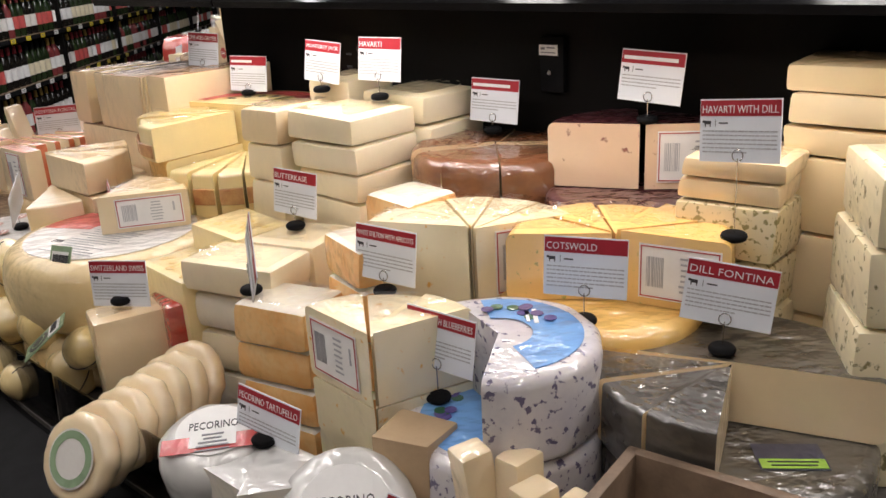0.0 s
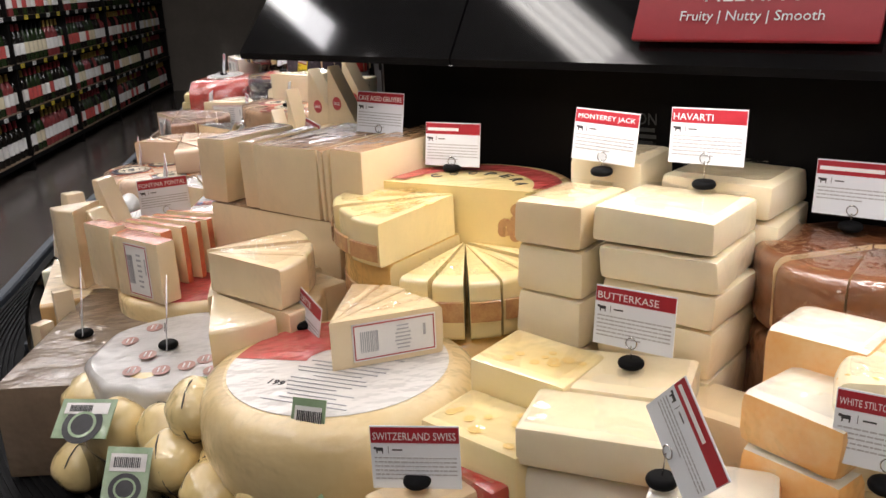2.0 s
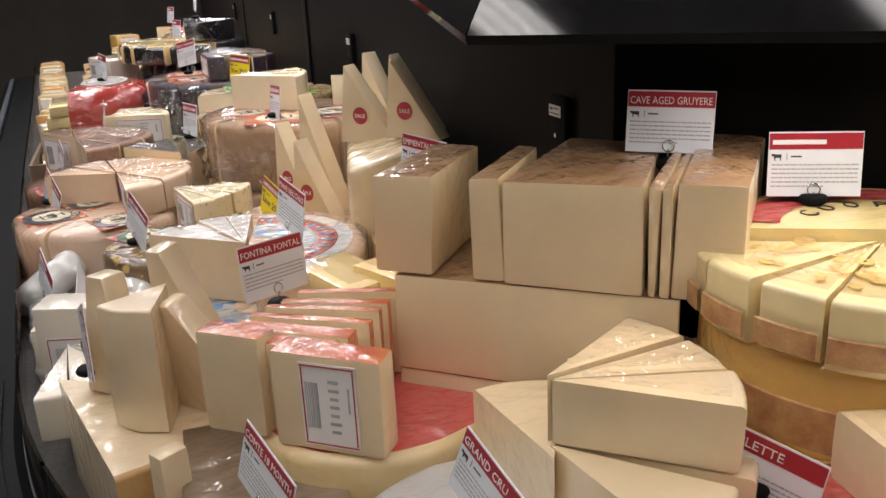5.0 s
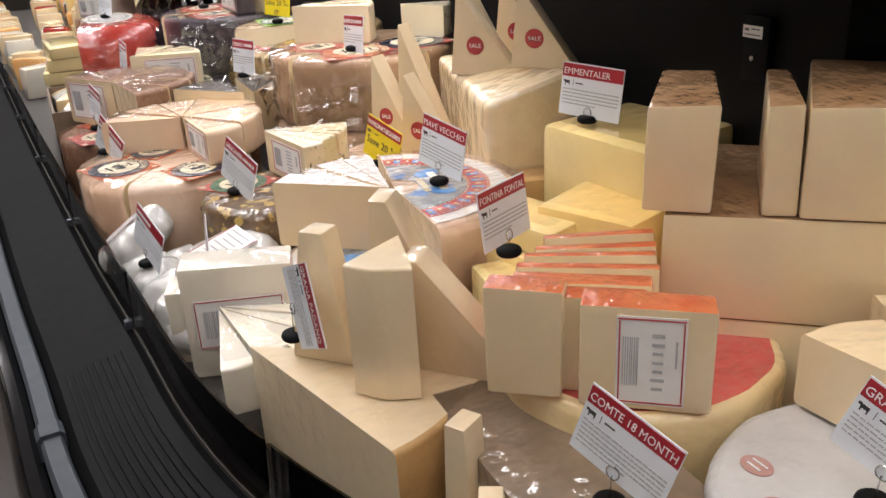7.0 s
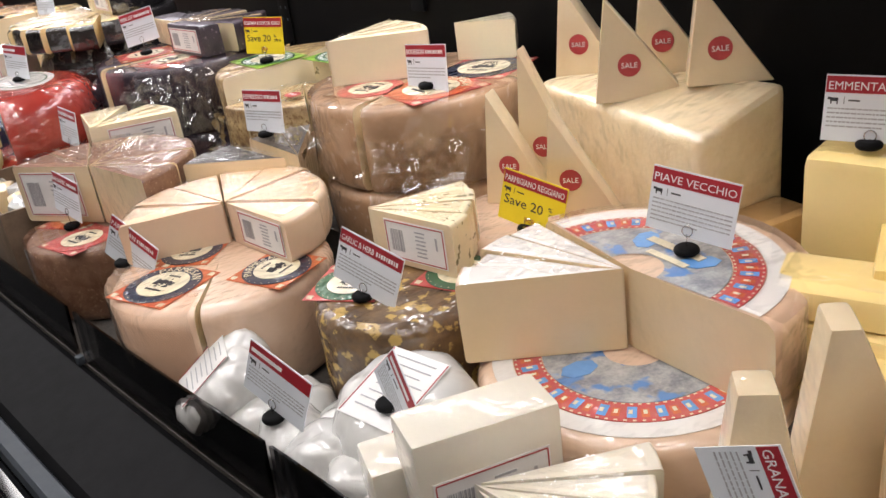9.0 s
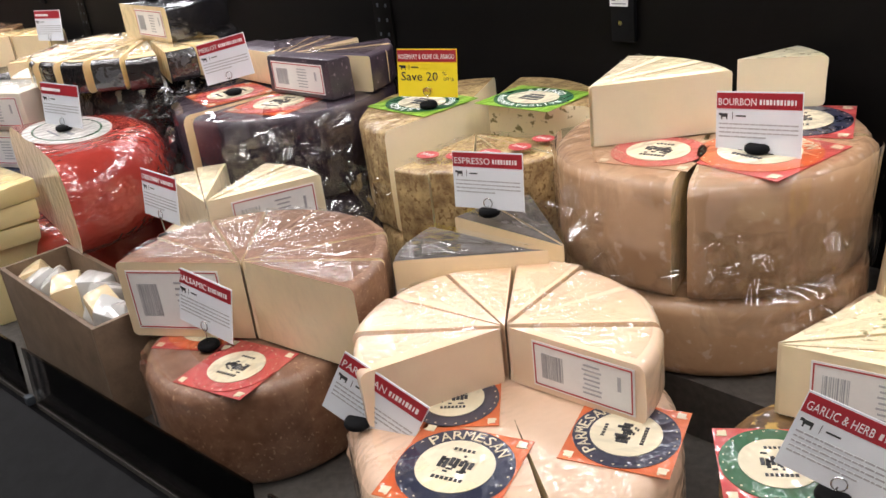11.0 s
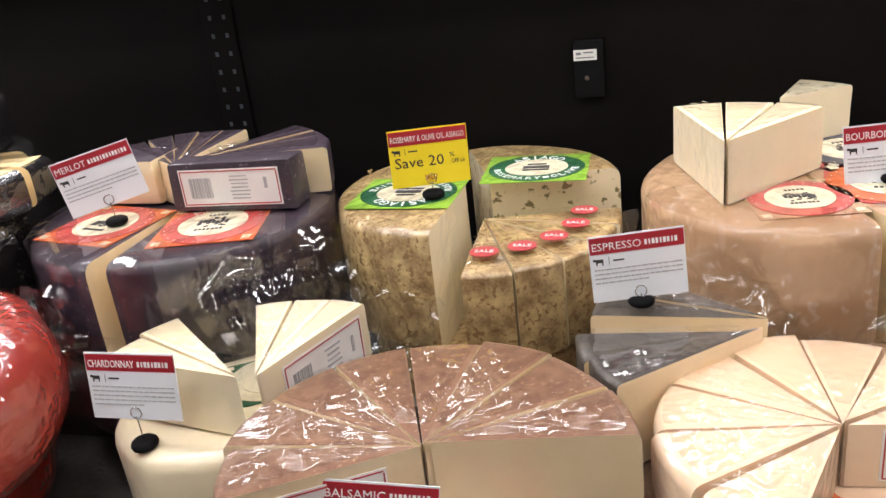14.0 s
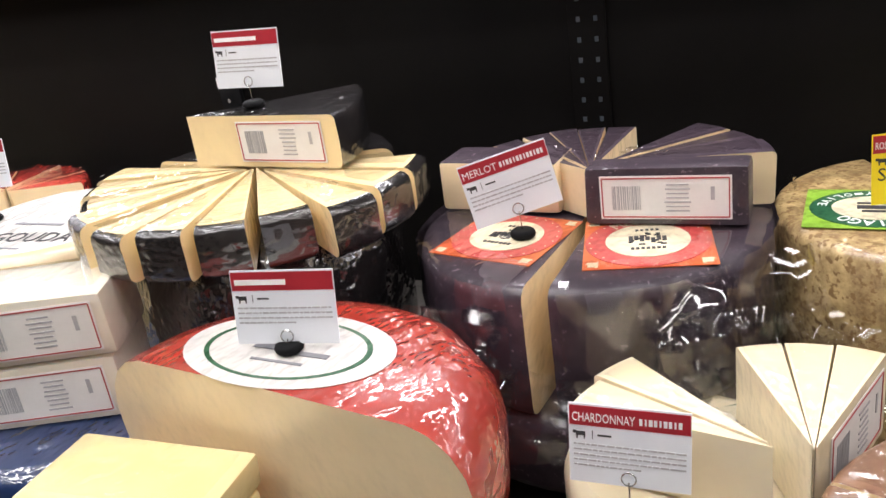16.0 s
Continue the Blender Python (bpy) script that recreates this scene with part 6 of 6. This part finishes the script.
text_mesh("word", "GOUDA", INK, gd, pose(0.03, -0.06, 0.2056, 0, 0, 5), 0.12, 0.028)
bars("print", [(0.0, -0.02, 0.08, 0.006), (0.0, -0.095, 0.09, 0.003)], INKGREY, gd, pose(0, 0, 0.2056))
# cardboard box of small soft cheeses by the lip
bxm = pose(-0.365, -0.652, DECK, 0, 0, 0)
bx = tagged(new("open_box"), "open dark cardboard box of small soft cheeses", "box")
bx.matrix_basis = bxm
for dx, dy, w, d in ((0, -0.044, 0.28, 0.006), (0, 0.044, 0.28, 0.006), (-0.143, 0, 0.006, 0.094), (0.143, 0, 0.006, 0.094)):
    box("box_side", w, d, 0.132, WOOD, pose(dx, dy, 0), bx, 0.001)
box("box_base", 0.275, 0.08, 0.004, WOOD, pose(0, 0, 0.0005), bx)
for i in range(9):
    p = (-0.475 + 0.0275 * i, -0.648 + rng.uniform(-0.012, 0.012))
    block("soft_cheese", p[0], p[1], DECK + 0.074, 0.048, 0.036, 0.058, rng.uniform(-40, 40), MILKWHITE if i % 3 else STRAW, "small wrapped soft cheese in a box", 0.008, 0.004, group="small soft cheeses", tilt=(rng.uniform(-25, 25), rng.uniform(-20, 20)))
block("box_filler", -0.365, -0.652, DECK + 0.005, 0.262, 0.07, 0.068, 0, PAPER, "white paper lining in the box", 0.004, category="paper")

# ---- the far end of the straight run ----
FARMATS = [(RIND_PALE, CREAM), (ORANGE, GOLD), (RIND_RUSSET, CREAM), (RIND_BLACK, YELLOW), (RIND_PEACH, TAN), (RIND_GOLD, SWISS), (MILKWHITE, WHITE), (RIND_RED, CREAM), (RIND_GRUYERE, STRAW)]
far = random.Random(21)
edge = random.Random(5)
xx = -1.22
while xx > -3.5:
    r = far.uniform(0.11, 0.14)
    rind, cut = FARMATS[far.randrange(len(FARMATS))]
    h1 = far.uniform(0.09, 0.13)
    sector("cheese_wheel", xx - r, -0.17, TIER, r, h1, 0, 360, rind, cut, bev=0.016, label="whole cheese wheel far along the case", category="cheese wheel", group="far wheels")
    rind2, cut2 = FARMATS[far.randrange(len(FARMATS))]
    fan("cheese_wedge", xx - r, -0.17, TIER + h1 + 0.001, r, far.uniform(0.06, 0.09), far.uniform(-40, 20), far.uniform(180, 300), far.randrange(4, 7), rind2, cut2, label="cut cheese wedge far along the case", group="far wedges")
    xx -= 2 * r + 0.02
xx = -1.10
while xx > -3.5:
    w = far.uniform(0.10, 0.16)
    rind, cut = FARMATS[far.randrange(len(FARMATS))]
    if far.random() < 0.5:
        zt = DECK
        for i in range(far.randrange(2, 4)):
            h = far.uniform(0.05, 0.075)
            ob = block("cheese_block", xx - w / 2, -0.46, zt, w, 0.13, h - 0.001, far.uniform(-20, 20), cut, "wrapped cheese block far along the case", 0.006, 0.003, rind if far.random() < 0.4 else None, group="far blocks")
            if far.random() < 0.7:
                box_label(ob, w, 0.13, h, "right", 0.7, 0.7)
            zt += h
    else:
        sector("cheese_wheel", xx - w / 2, -0.46, DECK, w / 2 + 0.01, 0.10, 0, 360, rind, cut, bev=0.016, label="cheese wheel far along the case", category="cheese wheel", group="far wheels")
        fan("cheese_wedge", xx - w / 2, -0.46, DECK + 0.101, w / 2 + 0.01, 0.07, -60, 200, 5, cut, cut, label="pale cheese wedge far along the case", group="far wedges")
    for i in range(2):
        h = far.uniform(0.06, 0.11)
        block("cheese_piece", xx - w * (0.25 + 0.5 * i), -0.615, DECK, w * 0.45, far.uniform(0.06, 0.10), h, far.uniform(-35, 35), far.choice((CREAM, MILKWHITE, TAN, RIND_RED, STRAW, WHITE)), "small wrapped cheese piece by the front pane", 0.008, 0.004, group="far pieces")
        block("cheese_piece", xx - w * (0.25 + 0.5 * i), -0.705 + 0.068 * (xx + 1.1), DECK, w * 0.46, edge.uniform(0.08, 0.11), edge.uniform(0.06, 0.10), edge.uniform(-30, 30), edge.choice((CREAM, MILKWHITE, TAN, ORANGE, STRAW, WHITE)), "small wrapped cheese piece by the front pane", 0.008, 0.004, group="far pieces")
    xx -= w + 0.02

# ---- wine shelves across the aisle ----
shelf = tagged(new("wine_shelf"), "long dark shelving full of wine bottles across the aisle", "shelving")
SX0, SX1, SY = -9.9, -1.0, -3.05
levels = [FLOOR + 0.12 + 0.365 * i for i in range(6)]
for z in levels:
    ob = box("shelf_board", SX1 - SX0, 0.34, 0.03, WOOD, pose((SX0 + SX1) / 2, SY, z - 0.03), shelf, 0.003)
    box("price_rail", SX1 - SX0, 0.012, 0.035, BLACKPLASTIC, pose((SX0 + SX1) / 2, SY + 0.178, z - 0.034), shelf, 0.002)
box("shelf_back", SX1 - SX0, 0.03, 2.25, BLACKWALL, pose((SX0 + SX1) / 2, SY - 0.19, FLOOR), shelf)
for i in range(8):
    box("upright", 0.04, 0.35, 2.25, BLACKWALL, pose(SX0 + (SX1 - SX0) * i / 7, SY - 0.005, FLOOR), shelf, 0.003)
GLASSES = [surface("bottle_dark", (0.012, 0.010, 0.008), None, 10, 0.08, bump=0), surface("bottle_green", (0.02, 0.035, 0.012), None, 10, 0.08, bump=0), surface("bottle_rose", (0.25, 0.05, 0.05), None, 10, 0.08, bump=0)]
CAPS = [surface("capsule_red", (0.25, 0.02, 0.03), None, 20, 0.3, bump=0), surface("capsule_gold", (0.45, 0.30, 0.08), None, 20, 0.3, metal=0.6, bump=0), BLACKPLASTIC]


def bottle(glass_mat, cap_mat, paper_mat):
    prof = [(0.0, 0), (0.036, 0), (0.0375, 0.004), (0.0375, 0.185), (0.034, 0.205), (0.018, 0.235), (0.0145, 0.25), (0.0145, 0.30), (0.0, 0.30)]
    def turn(name, pr, mat, parent=None):
        v, f = [], []
        n = 14
        for r, z in pr:
            v += [Vector((r * math.cos(6.2832 * i / n), r * math.sin(6.2832 * i / n), z)) for i in range(n)]
        for j in range(len(pr) - 1):
            f += [(j * n + i, j * n + (i + 1) % n, (j + 1) * n + (i + 1) % n, (j + 1) * n + i) for i in range(n)]
        return obj(name, v, f, [mat], None, parent, None, 40)
    b = turn("wine_bottle", prof, glass_mat)
    turn("label", [(0.0379, 0.06), (0.0382, 0.06), (0.0382, 0.15), (0.0379, 0.15)], paper_mat, b)
    turn("capsule", [(0.0146, 0.248), (0.0152, 0.248), (0.0152, 0.303), (0.0, 0.304)], cap_mat, b)
    return tagged(b, "dark wine bottle with a paper label on a shelf", "wine bottle", "wine bottles")


KINDS = [bottle(GLASSES[i % 3], CAPS[(i * 2 + i // 3) % 3], (PAPER, CREAMPRINT, PAPER, LIGHTPRINT, REDPRINT)[i % 5]) for i in range(5)]
spots = [(-2.95 - 0.098 * i, z) for z in levels[:4] for i in range(70)]
wr = random.Random(3)
for n, (x, z) in enumerate(spots):
    m = pose(x, SY + 0.11, z + 0.001, 0, 0, wr.uniform(0, 360))
    if n < len(KINDS):
        KINDS[n].matrix_basis = m
    else:
        copy_thing(KINDS[(n // 4 + wr.randrange(2)) % len(KINDS)], m)
for z in levels[1:5]:
    for i in range(26):
        tg = tagged(flat("shelf_tag", 0.075, 0.034, CARD_YELLOW if wr.random() < 0.3 else PAPER, None, pose(-2.9 - 0.25 * i, SY + 0.186, z - 0.017, 90, 0, 180)), "small paper price tag on the wine shelf edge", "price tag", "shelf tags")
        bars("print", [(0, 0.005, 0.05, 0.006), (0, -0.007, 0.04, 0.004)], INKGREY, tg, pose(0, 0, 0.0007))
ys = tagged(flat("price_sign", 0.20, 0.13, CARD_YELLOW, None, pose(-2.9, SY + 0.21, 1.02, 90, 0, 180), 0.003), "yellow price sign with dark figures on the wine shelf", "sign")
text_mesh("figures", "8.99  6.99", INK, ys, pose(0, 0, 0.004), 0.17, 0.07)


# ---- sign cards ----
def sign_card(tl, tr, title, sale=False, lean=8.0, w=0.087, h=0.063):
    tl, tr = Vector(tl), Vector(tr)
    size = 0.88 if tl.x > 1.0 else 0.97
    right = (tr - tl).normalized()
    up = Vector((0, 0, 1)) - right * right.z
    up.normalize()
    out = right.cross(up).normalized()
    up = (up * math.cos(radians(lean)) - out * math.sin(radians(lean))).normalized()
    out = right.cross(up).normalized()
    c = tl + right * (w * size / 2) - up * (h * size / 2)
    foot = c - up * (h * size / 2 + 0.004)
    hit, place, nrm, _, hob, _ = scene.ray_cast(bpy.context.evaluated_depsgraph_get(), foot + Vector((0, 0, 0.03)), (0, 0, -1), distance=0.10)
    base = place if hit else foot - Vector((0, 0, 0.01))
    card = tagged(new("sign_card"), ("yellow sale sign card with a red heading on a wire clip" if sale else "white sign card with a red heading on a black clip base"), "sign card", "cheese sign cards")
    card.location = base
    m = Matrix.Identity(4)
    for i in range(3):
        m[i][0], m[i][1], m[i][2] = right[i] * size, up[i] * size, out[i] * size
    m.translation = c - base
    v, f, _ = box_data(w, h, 0.0012, 0.0)
    panel = obj("panel", v, f, [CARD_YELLOW if sale else CARD], None, card, m @ pose(0, 0, -0.0006), 30)
    zt = 0.0013
    flat("heading", w * 0.985, 0.0155, CARD_RED, panel, pose(0, h / 2 - 0.0092, zt), 0.0003, "dark red heading band")
    if title.startswith("*"):
        n = len(title) - 1
        ww = min(w * 0.86, 0.0062 * n)
        bars("title", [(-w * 0.46 + ww / 2, h / 2 - 0.0100, ww, 0.0045)], PRINTWHITE, panel, pose(0, 0, zt + 0.0003), 0.0003)
    elif title.endswith("+"):
        ww = min(w * 0.52, 0.0056 * (len(title) - 1))
        text_mesh("title", title[:-1], PRINTWHITE, panel, pose(-w * 0.47 + ww / 2, h / 2 - 0.0102, zt + 0.0004), ww, 0.0070)
        x0 = -w * 0.47 + ww + 0.003
        bars("title_end", [(x0 + 0.0034 * i + 0.0013, h / 2 - 0.0102, (0.0022, 0.0014, 0.0026)[i % 3], 0.0050) for i in range(int((w * 0.46 - x0) / 0.0034))], PRINTWHITE, panel, pose(0, 0, zt + 0.0003), 0.0003)
    else:
        ww = min(w * 0.93, 0.0066 * len(title))
        text_mesh("title", title, PRINTWHITE, panel, pose(-w * 0.47 + ww / 2, h / 2 - 0.0102, zt + 0.0004), ww, 0.0075)
    bars("cow_mark", [(-w * 0.40, h / 2 - 0.0235, 0.0070, 0.0034), (-w * 0.40 - 0.0044, h / 2 - 0.0225, 0.0026, 0.0024), (-w * 0.40 - 0.0026, h / 2 - 0.0262, 0.0011, 0.003), (-w * 0.40 + 0.0028, h / 2 - 0.0262, 0.0011, 0.003), (-w * 0.30, h / 2 - 0.0240, 0.0005, 0.007), (-w * 0.2, h / 2 - 0.0240, 0.010, 0.0014)], INK, panel, pose(0, 0, zt), 0.0003)
    if sale:
        text_mesh("offer", "Save 20", INK, panel, pose(-w * 0.13, -0.0045, zt), w * 0.62, 0.0115)
        text_mesh("offer_unit", "%", INK, panel, pose(w * 0.29, -0.0005, zt), w * 0.08, 0.005)
        text_mesh("offer_word", "OFF Lb", INK, panel, pose(w * 0.36, -0.0078, zt), w * 0.17, 0.0045)
        text_mesh("sale_word", "SALE!", INKRED, panel, pose(0, -h / 2 + 0.009, zt), w * 0.16, 0.0055)
    else:
        k = 4 + (len(title) + int(abs(tl.x) * 100)) % 3
        lr = random.Random(len(title) * 31 + int(tl.x * 1000))
        rects = []
        for i in range(k):
            y = -0.0005 - 0.0042 * i
            x, end = -w * 0.46, w * (0.46 if i < k - 1 else 0.1)
            while x < end:
                q = lr.uniform(0.002, 0.007)
                rects.append((min(x, end - q) + q / 2, y, q, 0.0014))
                x += q + 0.0008
        bars("small_print", rects, INKPALE, panel, pose(0, 0, zt), 0.0003)
    # wire clip and its round black base
    bz = 0.0085
    v, f, _ = sector_data(0.0115, bz, 0, 360, 0.0038, 0.0005, 0.0)
    obj("clip_base", v, f, [BLACKPLASTIC], None, card, pose(0, 0, 0), 50, "round black clip base")
    low = m @ Vector((0, -h / 2 + 0.004, 0.0022))
    ring_c = m @ Vector((0, -h / 2 + 0.007, 0.0024))
    pts = [Vector((0, 0, bz - 0.001)), low]
    for i in range(13):
        a = -math.pi / 2 + 2 * math.pi * i / 12
        pts.append(ring_c + (right * math.cos(a) + up * math.sin(a)) * 0.0052)
    rod("wire", pts, 0.0006, CHROME, card, 5)
    return card


bpy.context.view_layer.update()
CARDS = [
    ((1.895, 0.632, 1.364), (1.951, 0.686, 1.372), "HAVARTI WITH DILL", 0), ((1.968, 0.607, 1.241), (1.997, 0.677, 1.234), "DILL FONTINA", 0),
    ((1.926, 0.486, 1.253), (1.955, 0.567, 1.253), "COTSWOLD", 0), ((1.840, 0.304, 1.247), (1.889, 0.375, 1.246), "WHITE STILTON WITH APRICOTS", 0),
    ((1.936, 0.357, 1.196), (1.985, 0.428, 1.192), "STILTON WITH BLUEBERRIES", 0), ((1.972, 0.200, 1.140), (2.020, 0.272, 1.132), "PECORINO TARTUFELLO", 0),
    ((2.118, 0.345, 1.118), (2.150, 0.424, 1.100), "*ABCDEFGHIJKLM", 0), ((1.700, 0.599, 1.389), (1.758, 0.664, 1.386), "*ABCDEFGHIJKL", 0), ((1.536, 0.434, 1.342), (1.592, 0.500, 1.342), "*ABCDEFGHIJK", 0),
    ((1.257, 0.050, 1.356), (1.300, 0.126, 1.356), "*ABCDEFGH", 0), ((1.171, -0.037, 1.390), (1.222, 0.033, 1.388), "CAVE AGED GRUYERE", 0),
    ((1.442, 0.206, 1.393), (1.502, 0.268, 1.390), "MONTEREY JACK", 0), ((1.514, 0.288, 1.399), (1.570, 0.354, 1.400), "HAVARTI", 0),
    ((1.634, 0.182, 1.259), (1.688, 0.250, 1.259), "BUTTERKASE", 0), ((1.718, -0.033, 1.177), (1.738, 0.052, 1.180), "SWITZERLAND SWISS", 0),
    ((1.425, -0.117, 1.208), (1.503, -0.079, 1.196), "RACLETTE", 0), ((1.367, -0.277, 1.207), (1.448, -0.262, 1.180), "GRAND CRU", 0),
    ((1.265, -0.414, 1.191), (1.345, -0.390, 1.168), "COMTE 18 MONTH", 0), ((1.050, -0.388, 1.256), (1.010, -0.312, 1.254), "FONTINA FONTAL", 0),
    ((0.811, -0.143, 1.303), (0.893, -0.112, 1.300), "EMMENTALER", 0), ((0.731, -0.292, 1.248), (0.815, -0.275, 1.238), "PIAVE VECCHIO", 0),
    ((0.511, -0.284, 1.201), (0.593, -0.266, 1.184), "PARMIGIANO REGGIANO", 1), ((0.475, -0.486, 1.193), (0.555, -0.464, 1.166), "GARLIC & HERB+", 0),
    ((0.501, -0.622, 1.130), (0.580, -0.604, 1.100), "*ABCDEFG", 0), ((0.660, -0.560, 1.150), (0.718, -0.574, 1.088), "*ABCDEFG", 0), ((1.010, -0.534, 1.212), (1.041, -0.533, 1.142), "GRANA PADANO", 0),
    ((0.153, -0.627, 1.182), (0.226, -0.604, 1.142), "PARMESAN+", 0), ((0.258, -0.221, 1.309), (0.345, -0.218, 1.315), "BOURBON+", 0),
    ((0.031, -0.366, 1.259), (0.115, -0.346, 1.262), "ESPRESSO+", 0), ((-0.187, -0.238, 1.328), (-0.107, -0.206, 1.326), "ROSEMARY & OLIVE OIL ASIAGO", 1),
    ((-0.531, -0.336, 1.334), (-0.456, -0.294, 1.350), "MERLOT+", 0), ((-0.384, -0.529, 1.225), (-0.298, -0.525, 1.223), "CHARDONNAY+", 0),
    ((-0.135, -0.622, 1.184), (-0.050, -0.610, 1.174), "BALSAMIC+", 0), ((-0.650, -0.531, 1.316), (-0.566, -0.510, 1.312), "*ABCDEFG", 0),
    ((-0.835, -0.250, 1.463), (-0.749, -0.250, 1.462), "*ABCDEFGHI", 0), ((1.860, 0.850, 1.420), (1.920, 0.912, 1.420), "PEPPER JACK", 0),
    ((1.835, 0.195, 1.262), (1.895, 0.210, 1.205), "*ABCDEFGH", 0), ((-1.25, -0.30, 1.36), (-1.17, -0.28, 1.36), "*ABCDEFG", 0), ((-1.15, -0.52, 1.26), (-1.07, -0.50, 1.26), "*ABCDEFG", 0), ((-1.9, -0.28, 1.38), (-1.82, -0.26, 1.38), "*ABCDEFG", 0)]
for tl, tr, title, sale in CARDS:
    sign_card(tl, tr, title, bool(sale))
